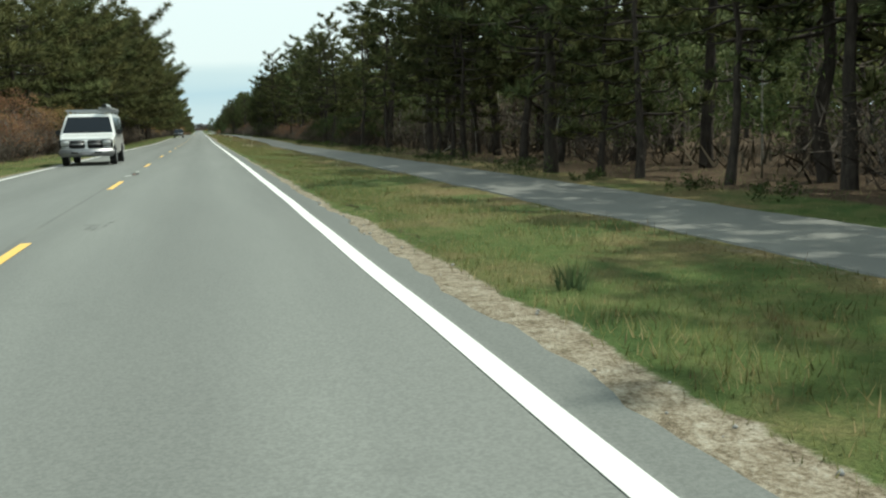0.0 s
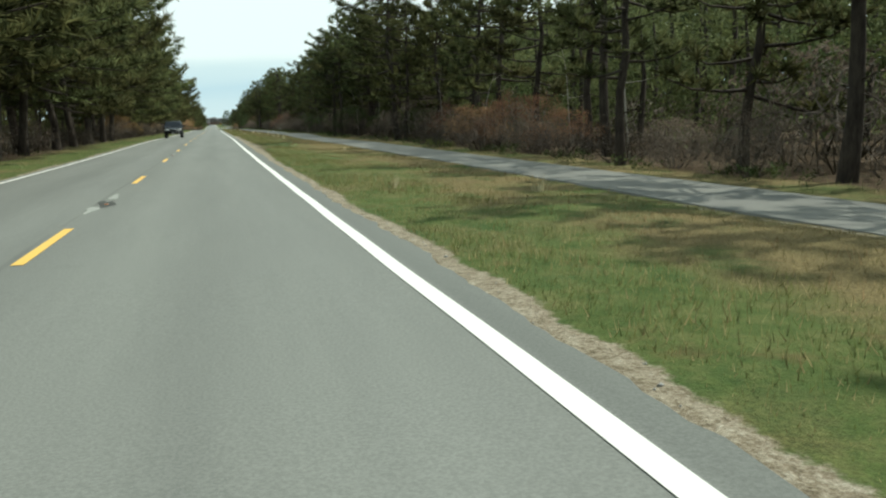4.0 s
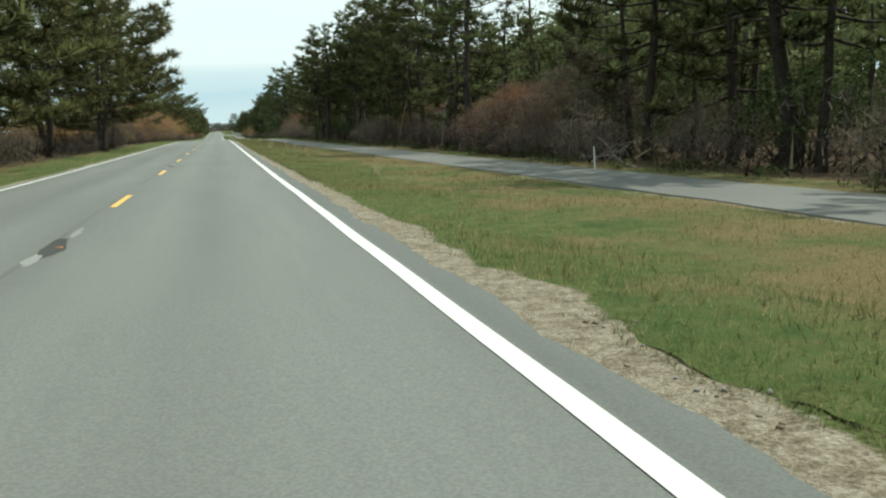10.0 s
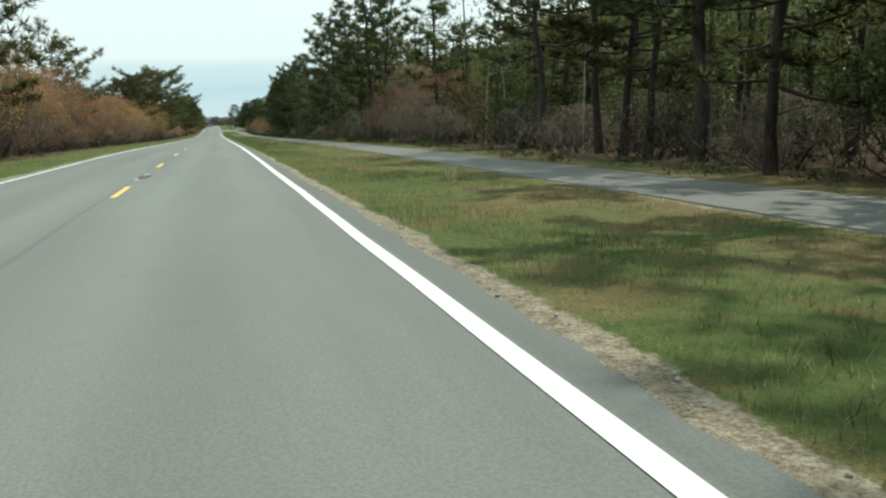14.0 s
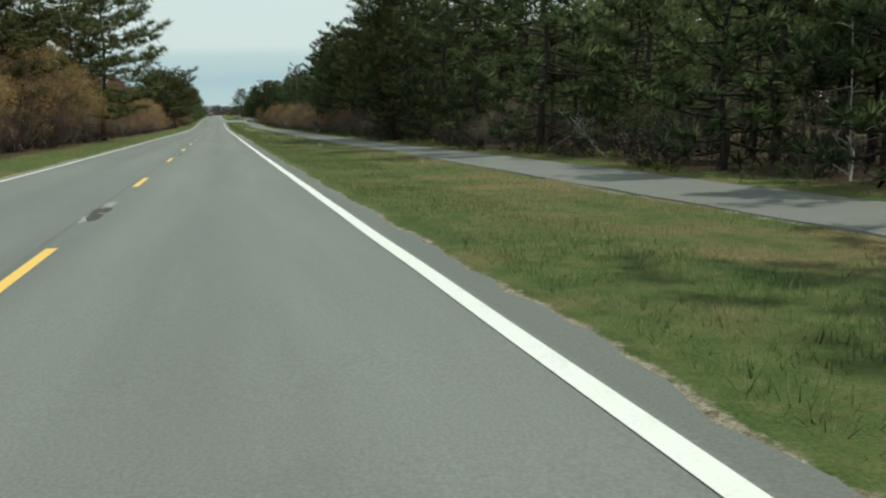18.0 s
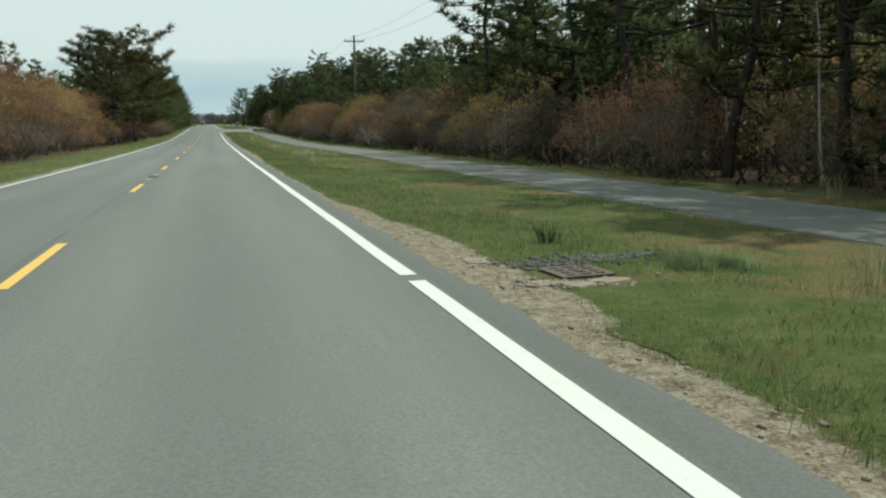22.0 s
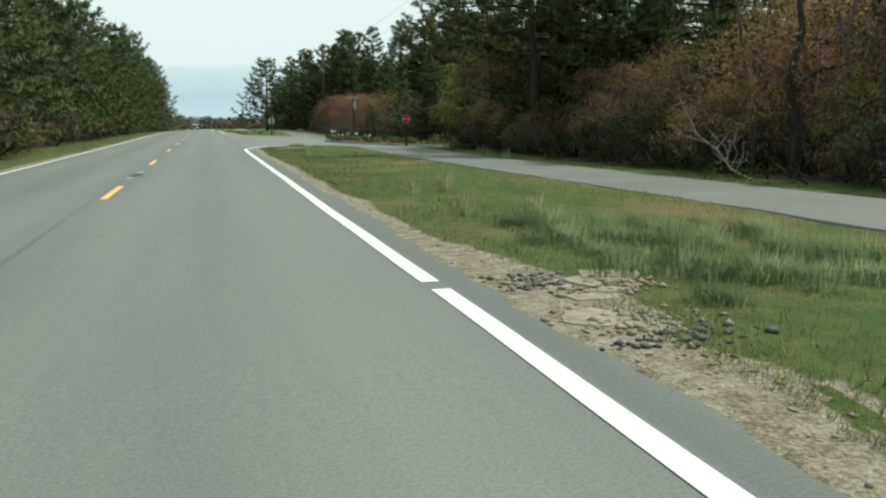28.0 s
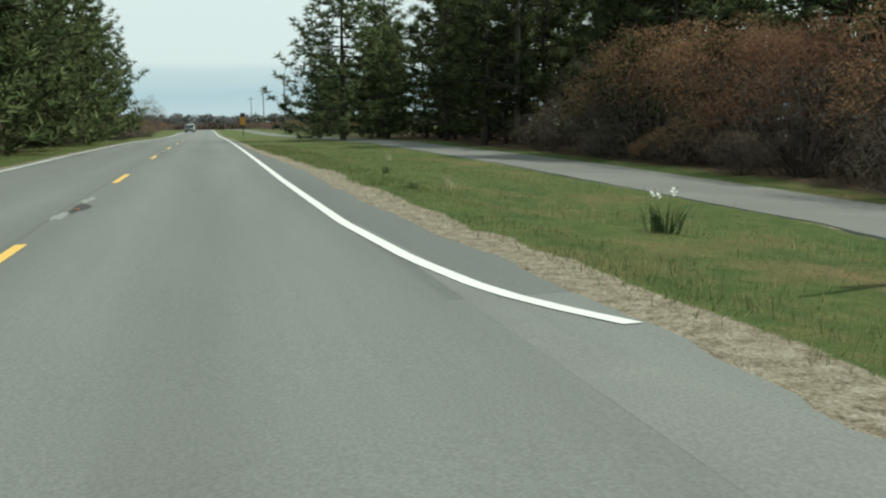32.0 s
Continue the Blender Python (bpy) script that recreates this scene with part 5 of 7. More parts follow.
far_woods("woods", 76, 622, 684, ((60, 70, 1.4, 9, 13, 180, 1.2, 0.03), (63, 75, 1.6, 6, 9, 180, 1.2, 0.03)), M_NEEDLE_D, "pine wood at the end of the side road")
far_woods("woods", 73, 10, 248, ((-16, -12, 5, 7.5, 10.5, 240, 0.6, 0.1), (-24, -17, 4.0, 7, 10.5, 200, 0.85, 0.05), (-34, -26, 4.0, 8, 11, 150, 1.1, 0.04)), M_NEEDLE_W, "pine wood on the far side of the road")
far_woods("woods", 77, 248, 330, ((-18, -12, 2.5, 2.0, 3.2, 120, 0.5, 0.1), (-34, -20, 2.0, 2.2, 3.4, 110, 0.6, 0.05)), M_OCHRE, "low scrub behind the roadside pines")
far_woods("woods", 78, 330, 600, ((-16, -13, 7, 4.5, 7.0, 240, 0.6, 0.1), (-24, -17, 4.0, 4, 6.5, 180, 0.85, 0.05), (-34, -26, 4.0, 4, 7, 150, 1.1, 0.04)), M_NEEDLE_W, "low pine wood behind the shrubs")
far_woods("woods", 74, 596, 770, ((-17, -12.5, 4.6, 8, 11, 240, 0.65, 0.1), (-26, -18, 4.0, 8, 11.5, 200, 0.95, 0.05), (-34, -27, 4.0, 8, 11, 150, 1.3, 0.04)), M_NEEDLE_D, "pine wood on the far side of the road")


def horizon_wood(name, seed, y0, y1, half, count, h0, h1, material, label):
    """An unbroken low band of woodland across the end of the road."""
    r = np.random.default_rng(seed)
    x, y = half * (2 * r.random(count) - 1), y0 + (y1 - y0) * r.random(count)
    h = (h0 + (h1 - h0) * r.random(count)) * (1 + 0.12 * wob(x, y, 30) + 0.1 * wob(x, y, 9, 3))
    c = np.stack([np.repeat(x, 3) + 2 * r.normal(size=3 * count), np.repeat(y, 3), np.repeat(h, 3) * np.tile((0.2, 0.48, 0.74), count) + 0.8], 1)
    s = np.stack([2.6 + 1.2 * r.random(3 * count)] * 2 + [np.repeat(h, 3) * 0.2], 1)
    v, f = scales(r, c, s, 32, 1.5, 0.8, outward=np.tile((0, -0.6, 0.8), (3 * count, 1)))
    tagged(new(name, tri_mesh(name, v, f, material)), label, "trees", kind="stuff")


# the far band takes its haze from its leaf colour
horizon_wood("woods", 75, 1195, 1235, 200, 800, 7, 10.5, M_HAZE, "distant woodland, haze in its colour, across the end of the road")
horizon_wood("woods", 79, 1150, 1190, 200, 300, 2.5, 4.5, M_GREYBUD, "distant brown scrub at the end of the road")


def brush(name, seed, areas, label):
    """Dead twigs, saplings and dry stalks under the trees."""
    r = np.random.default_rng(seed)
    vs = []
    for y0, y1, x0, x1, density, h in areas:
        n = int((y1 - y0) * (x1 - x0) * density)
        x, y = x0 + (x1 - x0) * r.random(n), y0 + (y1 - y0) * r.random(n)
        ln = h * (0.35 + 0.9 * r.random(n))
        d = r.normal(size=(n, 3)) * (0.55, 0.55, 0.2) + (0, 0, 0.8)
        d /= np.linalg.norm(d, axis=1)[:, None]
        p = np.stack([x, y, gz(x, y) - 0.03 + h * 0.5 * r.random(n)], 1)
        s = np.cross(d, r.normal(size=(n, 3)))
        s /= np.linalg.norm(s, axis=1)[:, None]
        wd = (0.012 + 0.03 * r.random(n))[:, None]
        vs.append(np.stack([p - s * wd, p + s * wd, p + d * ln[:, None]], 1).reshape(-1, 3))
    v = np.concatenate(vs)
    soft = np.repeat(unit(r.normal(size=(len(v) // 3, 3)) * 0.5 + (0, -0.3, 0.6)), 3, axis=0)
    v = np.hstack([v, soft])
    tagged(new(name, tri_mesh(name, v, np.arange(len(v)).reshape(-1, 3), M_SHADEBRUSH)), label, "undergrowth", kind="stuff")


# shade below the pines is in the colour of these twigs
brush("undergrowth", 81, ((0, 460, 13.4, 19, 5, 0.8), (460, 622, 13.2, 18, 5, 0.8), (684, 760, 17.5, 24, 5, 0.8)), "tangled undergrowth coloured dark for the shade below the pines")
brush("undergrowth", 82, ((20, 760, -13, -7.6, 5, 1.2),), "tangled undergrowth coloured dark for shade on the far side")


def grass(name, seed, y0, y1, x0, x1, density, h, material, label):
    r = np.random.default_rng(seed)
    n = int((y1 - y0) * abs(x1 - x0) * density)
    x, y = x0 + (x1 - x0) * r.random(n), y0 + (y1 - y0) * r.random(n)
    a, b = near_edge(y)
    er, el = road_edge(y)
    sw = sand_width(y)
    lot = (x > 3.4) & (y > side_low(x) - 0.15) & (y < side_high(x) + 0.15)
    keep = ~lot & ((x < a - 0.08) | (x > b + 0.08)) & np.where(x > 0, x - er > sw * (0.45 + 0.9 * r.random(n)), el - x > 0.15 + 0.3 * r.random(n))
    x, y = x[keep], y[keep]
    n = len(x)
    tall_by = 1 + 0.8 * wob(x, y, 1.4, 6) + 0.6 * wob(x, y, 0.45, 2)
    ln = h * np.clip(tall_by, 0.4, 1.9) * (0.5 + 0.8 * r.random(n))
    d = r.normal(size=(n, 3)) * (0.4, 0.4, 0) + (0, 0, 1)
    d /= np.linalg.norm(d, axis=1)[:, None]
    q = r.random(n) * 6.3
    s = np.stack([np.cos(q), np.sin(q), np.zeros(n)], 1) * (0.002 + 0.0035 * r.random((n, 1)))
    p = np.stack([x, y, gz(x, y) - 0.01], 1)
    v = np.stack([p - s, p + s, p + d * ln[:, None]], 1).reshape(-1, 3)
    soft = np.repeat(unit(r.normal(size=(n, 3)) * 0.3 + (0, 0, 1)), 3, axis=0)
    tagged(new(name, tri_mesh(name, np.hstack([v, soft]), np.arange(3 * n).reshape(-1, 3), material)), label, "grass", kind="stuff")


grass("grass", 90, 0, 330, 4.0, 6.0, 300, 0.085, M_MIXGRASS, "short olive grass of the verge, partly dry")
grass("grass", 91, 330, 720, 4.0, 6.0, 300, 0.085, M_GRASS, "short spring grass of the verge")
grass("grass", 92, 330, 720, 6.0, 9.5, 105, 0.09, M_GRASS, "short spring grass beside the bicycle path")
grass("grass", 95, 0, 330, 6.0, 9.5, 120, 0.08, M_DRYGRASS, "half-dry tan grass beside the bicycle path")
grass("grass", 93, 0, 720, 9.5, 14.5, 22, 0.13, M_GRASS, "grass strip below the trees")
grass("grass", 94, 15, 760, -8.0, -3.7, 22, 0.15, M_GRASS, "grass verge along the opposite lane")

# ---- things beside the road ----


def thing(name, x, y, label, category, turn=0.0, group="", lift=0.0):
    ob = new(name)
    ob.matrix_basis = pose(x, y, float(gz(x, y)) + lift, 0, 0, turn)
    return tagged(ob, label, category, group)


def rod(name, points, radii, material, sides=8):
    return tri_mesh(name, *tube(points, radii, sides), material)


def octagon(name, radius, thick, material, bevel=0.0):
    bm = bmesh.new()
    bmesh.ops.create_cone(bm, cap_ends=True, segments=8, radius1=radius, radius2=radius, depth=thick, matrix=pose(0, 0, 0, 90) @ pose(0, 0, 0, 0, 0, 22.5))
    if bevel:
        bmesh.ops.bevel(bm, geom=bm.edges[:], offset=bevel, segments=1, affect="EDGES")
    return bm_mesh(name, bm, material)


def lettering(name, text, size, material, parent, m):
    cu = bpy.data.curves.new(name, "FONT")
    cu.body, cu.size, cu.align_x, cu.align_y, cu.extrude = text, size, "CENTER", "CENTER", 0.002
    cu.materials.append(material)
    ob = new(name, cu)
    ob.parent = parent
    ob.matrix_local = m
    return ob


# low leafy weeds at the foot of the wood
weed_rng = np.random.default_rng(318)
weeds = {}
y = 4.0
while y < 632:
    far_side = float(near_edge(y)[1])
    x, size = far_side + 0.5 + 1.5 * weed_rng.random() ** 1.4, 0.7 + 0.9 * weed_rng.random()
    bright = weed_rng.random() < (0.3 if 335 < y < 470 else 0.08)
    cen = weed_rng.normal(size=(14, 3)) * (0.28, 0.28, 0.05) * size + (x, y, float(gz(x, y)) + 0.14 * size)
    weeds.setdefault(bright, []).append(scales(weed_rng, cen, np.full((14, 3), 0.13 * size), 16, 0.085, 0.035, 0.8, 0.3, 0.9, np.tile((0.0, 0.0, 1.0), (14, 1)), 0.3))
    y += 1.2 + 3.2 * weed_rng.random()
for bright, pieces in weeds.items():
    tagged(new("weeds", tri_mesh("weeds", *joined(pieces), leafy("fresh_weeds", (0.09, 0.115, 0.03), (0.2, 0.21, 0.06), None, 0.42) if bright else M_HOLLY)), "low yellow-green weeds beside the bicycle path" if bright else "low dark leafy weeds beside the bicycle path", "weeds", kind="stuff")

# utility poles and their wires
pole_mesh = rod("pole", [(0, 0, -0.3), (0.02, 0, 6), (0, 0, 12.2)], [0.17, 0.145, 0.11], M_WOOD, 10)
arm_mesh = box("crossarm", (2.4, 0.1, 0.13), M_WOOD, 0.012)
ins_mesh = rod("insulator", [(0, 0, 0), (0, 0, 0.06), (0, 0, 0.09), (0, 0, 0.2)], [0.025, 0.025, 0.06, 0.035], simple("grey_porcelain", (0.3, 0.29, 0.28), 0.25), 8)
brace_mesh = rod("brace", [(0, -0.08, 0), (0.75, -0.08, 0.62)], [0.018, 0.018], M_STEEL, 5)
poles = []
for y in (490, 564, 640, 716, 790, 862, 935, 1010):
    if poles:
        pl = copy_thing(poles[0], Matrix.Translation((18.4, y, float(gz(18.4, y)))))
    else:
        pl = thing("utility_pole", 18.4, y, "weathered wooden utility pole with a crossarm", "utility pole", 0, "utility poles")
        part("pole", pole_mesh, pl)
        part("crossarm", arm_mesh, pl, "", pose(0, -0.14, 11.45))
        for dx in (-1.05, -0.45, 0.45, 1.05):
            part("insulator", ins_mesh, pl, "", pose(dx, -0.14, 11.58))
        part("brace", brace_mesh, pl, "", pose(0, 0, 10.85))
        part("brace", brace_mesh, pl, "", pose(0, 0, 10.85) @ Matrix.Diagonal((-1, 1, 1, 1)))
    poles.append(pl)
M_WIRE = simple("black_wire", (0.02, 0.02, 0.022), 0.6)
for a, b in zip(poles[:-1], poles[1:]):
    for dx, h in ((-1.05, 11.75), (1.05, 11.75), (0.15, 9.2)):
        p0, p1 = a.matrix_basis.translation + Vector((dx, 0, h)), b.matrix_basis.translation + Vector((dx, 0, h))
        pts = [tuple(p0.lerp(p1, k / 10) - Vector((0, 0, 1.3 * (1 - (k / 5 - 1) ** 2)))) for k in range(11)]
        tagged(new("power_line", rod("power_line", pts, [0.009 if h > 10 else 0.016] * 11, M_WIRE, 4)), "black overhead wire sagging between wooden poles", "wire", "overhead wires")

# signs at the junction
s = thing("stop_sign", 12.2, 635.2, "small red octagonal stop sign on a dark wooden post", "sign", 8)
part("post", box("post", (0.12, 0.12, 1.5), M_POST, 0.01, (0, 0.05, -0.1)), s)
face = part("sign_face", octagon("sign_face", 0.24, 0.012, M_RED), s, "red face with white lettering", pose(0, -0.03, 1.47))
lettering("letters", "STOP", 0.19, M_SIGNWHITE, face, pose(0, -0.009, 0, 90))
part("rim", octagon("rim", 0.25, 0.008, M_SIGNWHITE), s, "", pose(0, -0.028, 1.47))
s = thing("stop_sign", 8.0, 677.3, "bare grey back of a stop sign on thin post", "sign", 4)
part("post", rod("post", [(0, 0, -0.1), (0, 0, 1.7), (0.01, 0, 2.85)], [0.055, 0.05, 0.025], M_POST), s)
part("sign_plate", octagon("sign_plate", 0.34, 0.012, M_STEEL), s, "bare grey aluminium back", pose(0, 0.05, 1.45))
s = thing("street_sign", 15.15, 670.2, "tall dark post with an edge-on stop sign and name board", "sign", 0)
part("post", box("post", (0.17, 0.17, 4.02), M_POST, 0.015, (0, 0, -0.1)), s)
part("sign_plate", octagon("sign_plate", 0.45, 0.014, M_STEEL), s, "grey octagon seen almost edge-on", pose(0.12, -0.12, 3.4, 0, 0, 62))
board = part("name_board", box("name_board", (1.08, 0.03, 0.2), simple("pale_name_board", (0.42, 0.4, 0.34), 0.5), 0.008), s, "pale street name board", pose(0.05, 0, 3.93))
for dx, wd in ((-0.36, 0.2), (-0.08, 0.26), (0.2, 0.18), (0.4, 0.12)):
    part("bar", box("bar", (wd, 0.006, 0.08), M_POST), board, "", pose(dx, -0.02, 0.06))
s = thing("warning_sign", 6.9, 800, "amber rectangular road sign on a dark post", "sign", 0)
part("post", box("post", (0.12, 0.12, 3.3), M_POST, 0.01, (0, 0.08, -0.1)), s)
part("sign_plate", box("sign_plate", (0.8, 0.03, 1.1), simple("amber_sign", (0.5, 0.25, 0.04), 0.5), 0.01), s, "amber face", pose(0, 0, 1.6))
part("sign_plate", box("sign_plate", (0.7, 0.03, 0.55), M_POST, 0.01), s, "dark face", pose(0, 0, 2.75))
for x, y, h in ((-5.9, 669, 3.0), (-6.6, 735, 2.6)):
    s = thing("marker_post", x, y, "tall thin dark post in the grass verge", "post")
    part("post", rod("post", [(0, 0, -0.1), (0, 0, h)], [0.05, 0.045], M_POST), s)
    part("cap", box("cap", (0.12, 0.12, 0.05), M_POST, 0.01), s, "", pose(0, 0, h))
s = thing("stake", 11.6, 232, "slender pale stake beside the bicycle path", "stake", 0)
part("shaft", rod("shaft", [(0, 0, -0.1), (-0.05, 0, 0.7)], [0.02, 0.016], M_SIGNWHITE), s)

# planted traffic island
KERB = [(30.0, 650.0), (26.0, 650.4), (22.0, 650.9), (18.0, 651.6), (14.6, 652.1), (12.7, 652.4), (11.5, 652.8), (10.8, 653.7), (10.45, 655.2), (10.7, 656.7), (11.5, 657.9), (13.0, 658.8), (16.0, 659.6), (22.0, 660.1), (30.0, 660.4)]
bed = thing("planted_island", 15, 655, "raised island of red bark mulch behind a concrete kerb", "island")
base = bed.matrix_basis.translation
for (x0, y0), (x1, y1) in zip(KERB[:-1], KERB[1:]):
    ln = math.hypot(x1 - x0, y1 - y0)
    k = part("kerb_stone", box("kerb_stone", (ln - 0.012, 0.16, 0.36), M_CONC, 0.018), bed)
    k.matrix_local = pose((x0 + x1) / 2 - base.x, (y0 + y1) / 2 - base.y, float(zs((x0 + x1) / 2, (y0 + y1) / 2)) - 0.2 - base.z, 0, 0, math.degrees(math.atan2(y1 - y0, x1 - x0)))
mv, mf = [], []
for i, (x, y) in enumerate(KERB):
    for q in (0.0, 0.25, 0.6, 1.0):
        cx = max(12.4, x)
        px, pyy = x + (cx - x) * q, y + (655.4 - y) * q
        mv.append((px - base.x, pyy - base.y, float(zs(px, pyy)) + 0.1 + 0.2 * q ** 0.6 + 0.03 * math.sin(px * 3.1 + pyy * 2.3) - base.z))
for i in range(len(KERB) - 1):
    for j in range(3):
        mf.append((i * 4 + j, (i + 1) * 4 + j, (i + 1) * 4 + j + 1, i * 4 + j + 1))
part("mulch", mesh_of("mulch", mv, mf, M_MULCH, True), bed, "rust-red bark mulch")


def tuft(name, seed, n, h, r, material, bend=0.35, width=0.009):
    g = np.random.default_rng(seed)
    q, u = g.random(n) * 6.3, np.sqrt(g.random(n)) * r
    p = np.stack([u * np.cos(q), u * np.sin(q), np.full(n, -0.02)], 1)
    d = np.stack([np.cos(q) * bend * g.random(n), np.sin(q) * bend * g.random(n), np.ones(n)], 1) + g.normal(size=(n, 3)) * (0.14, 0.14, 0)
    d *= (h * (0.55 + 0.55 * g.random(n)) / np.linalg.norm(d, axis=1))[:, None]
    s = np.stack([-np.sin(q), np.cos(q), np.zeros(n)], 1) * width
    m = p + d * 0.55
    e = p + d + np.stack([np.cos(q), np.sin(q), -0.3 * np.ones(n)], 1) * (0.12 * h)
    v = np.stack([p - s, p + s, m + s, m - s, e], 1).reshape(-1, 3)
    k = np.arange(n)[:, None] * 5
    f = np.concatenate([k + (0, 1, 2), k + (0, 2, 3), k + (3, 2, 4)])
    return tri_mesh(name, np.hstack([v, np.tile((0.0, 0.0, 1.0), (len(v), 1))]), f, material)


def flowers(name, seed, n, h, r, material):
    g = np.random.default_rng(seed)
    c = np.stack([r * g.normal(size=n) * 0.6, r * g.normal(size=n) * 0.6, h * (0.8 + 0.3 * g.random(n))], 1)
    return tri_mesh(name, *flakes(g, c, np.full((n, 3), 0.03), 9, 0.05, 0.04), material)


M_PETAL = simple("white_petals", (0.8, 0.8, 0.74), 0.6)
M_PETAL_Y = simple("yellow_petals", (0.75, 0.6, 0.1), 0.6)
bulb = [tuft("leaves", 201 + i, 60, 0.38, 0.22, M_BULB) for i in range(3)]
M_LUSH = leafy("lush_grass_blades", (0.19, 0.265, 0.125), (0.35, 0.42, 0.22), None, 0.5)
lush = [tuft("blades", 231 + i, 150, 0.3, 0.3, M_LUSH, 0.3, 0.0035) for i in range(3)]
straw = [tuft("stalks", 211 + i, 34, 0.42, 0.16, M_STRAW, 0.3, 0.004) for i in range(3)]
petal = [flowers("blooms", 221, 1, 0, 0, M_PETAL), flowers("blooms", 222, 1, 0, 0, M_PETAL_Y)]
g = np.random.default_rng(23)


def clump(x, y, s, kind, bloom=None, on=0.0, label="green clump of bulb leaves in the grass", group="bulb clumps"):
    ob = thing("bulb_clump" if kind in bulb else "grass_tuft" if kind in lush else "dry_grass_tuft", x, y, label, "plant" if kind in bulb else "grass tuft", g.random() * 360, group, on)
    ob.scale = (s, s, s)
    part("leaf_mass" if kind in bulb else "stalk_mass", kind, ob)
    if bloom:
        for k in range(4):
            part("bloom", bloom, ob, "small white bloom" if bloom is petal[0] else "small yellow bloom", pose(0.14 * g.normal(), 0.14 * g.normal(), 0.36 + 0.1 * g.random()))


for i in range(104):  # planting on the island
    x = 10.9 + 17 * g.random() ** 1.4
    lo = float(np.interp(x, (10.8, 11.5, 12.7, 14.6, 18, 22, 30), (654.2, 653.2, 652.8, 652.5, 652.0, 651.3, 650.4)))
    hi = float(np.interp(x, (10.8, 11.5, 13, 16, 30), (656.4, 657.4, 658.3, 659, 659.6)))
    y = lo + (hi - lo) * (0.05 + 0.85 * g.random() ** 1.5)
    hz = float(zs(x, y)) + 0.14 + 0.06 * min(y - lo, 2) - float(gz(x, y))
    clump(x, y, 0.8 + 0.8 * g.random(), bulb[i % 3], petal[0] if i % 13 == 5 else petal[1] if i % 40 == 3 else None, hz, "clump of bulb leaves in red mulch", "island planting")
for x, y, s in ((4.67, 5.9, 0.7), (7.0, 680.2, 1.1), (5.6, 687, 0.5), (5.4, 472.0, 0.8), (6.24, 352.4, 0.4), (6.1, 692, 0.6)):
    clump(x, y, s, bulb[int(g.integers(3))], petal[0] if s > 1 else None)
for k in range(9):
    clump(5.85 + 0.7 * g.random(), 634.5 + 0.5 * g.random(), 0.35 + 0.3 * g.random(), lush[k % 3], None, 0, "soft tuft of green grass at the corner", "tall grass tufts")
for k in range(14):
    clump(5.7 + 0.9 * g.random(), 469.6 + 1.0 * g.random(), 0.45 + 0.3 * g.random(), lush[k % 3], None, 0, "soft tuft of tall green grass on the verge", "tall grass tufts")
for k in range(30):
    clump(4.95 + 1.5 * g.random(), 131.0 + 6.5 * g.random(), 0.35 + 0.3 * g.random(), lush[k % 3], None, 0, "soft tuft of tall green grass on the verge", "tall grass tufts")
for k in range(70):
    clump(4.95 + 2.9 * g.random(), 594.6 + 5.0 * g.random() ** 1.3, 0.6 + 0.45 * g.random(), lush[k % 3], None, 0, "soft tuft of tall green grass on the verge", "tall grass tufts")
for x, y, s in [(5.5, 68.8, 0.9), (5.9, 69.6, 0.9), (5.2, 70.1, 0.8), (5.7, 68.4, 0.7), (5.3, 69.2, 0.7), (6.1, 69.1, 0.7), (5.8, 70.2, 0.7), (5.1, 68.6, 0.6), (5.6, 69.3, 0.8), (6.2, 288.5, 1.2), (6.5, 289, 0.9), (6.3, 366.5, 1.0), (6.9, 367.5, 1.1), (6.4, 512.5, 0.9), (6.9, 513.1, 1.0), (7.4, 511.2, 1.1), (7.2, 514, 0.9), (6.2, 534.3, 0.65), (6.6, 535, 0.7), (7.0, 533.1, 0.7), (5.7, 198.6, 0.7), (7.0, 198.9, 0.8), (5.8, 454.5, 0.7), (5.2, 450.5, 0.8), (10.9, 485, 1.1), (12.6, 476, 1.4), (12.5, 542, 1.3), (5.0, 600.6, 0.9), (5.9, 604.8, 1.1), (12.2, 619, 1.4), (12.6, 622, 1.3), (13, 624.5, 1.2)] + [(6.0 + 2.3 * g.random(), 507.5 + 9 * g.random(), 0.4 + 0.35 * g.random()) for _ in range(46)] + [(6.0 + 1.6 * g.random(), 530 + 6 * g.random(), 0.6 + 0.4 * g.random()) for _ in range(12)] + [(5.0 + 3.2 * g.random(), 700 * g.random(), 0.6 + 0.5 * g.random()) for _ in range(60)]:
    if 626 < y < 676 or 0 < x - float(near_edge(y)[0]) + 0.3 < 3.2:
        continue
    clump(x, y, s, straw[int(g.integers(3))], None, 0, "pale tuft of dry grass stalks on the verge", "dry grass tufts")

# drains beside the edge line
M_APRON = asphalt("dark_apron_asphalt", 0.12, 0.01, False)
M_GRATE = simple("dusty_rusted_iron", (0.17, 0.138, 0.115), 0.85, 0.2, 0.2, 0.35, 14)
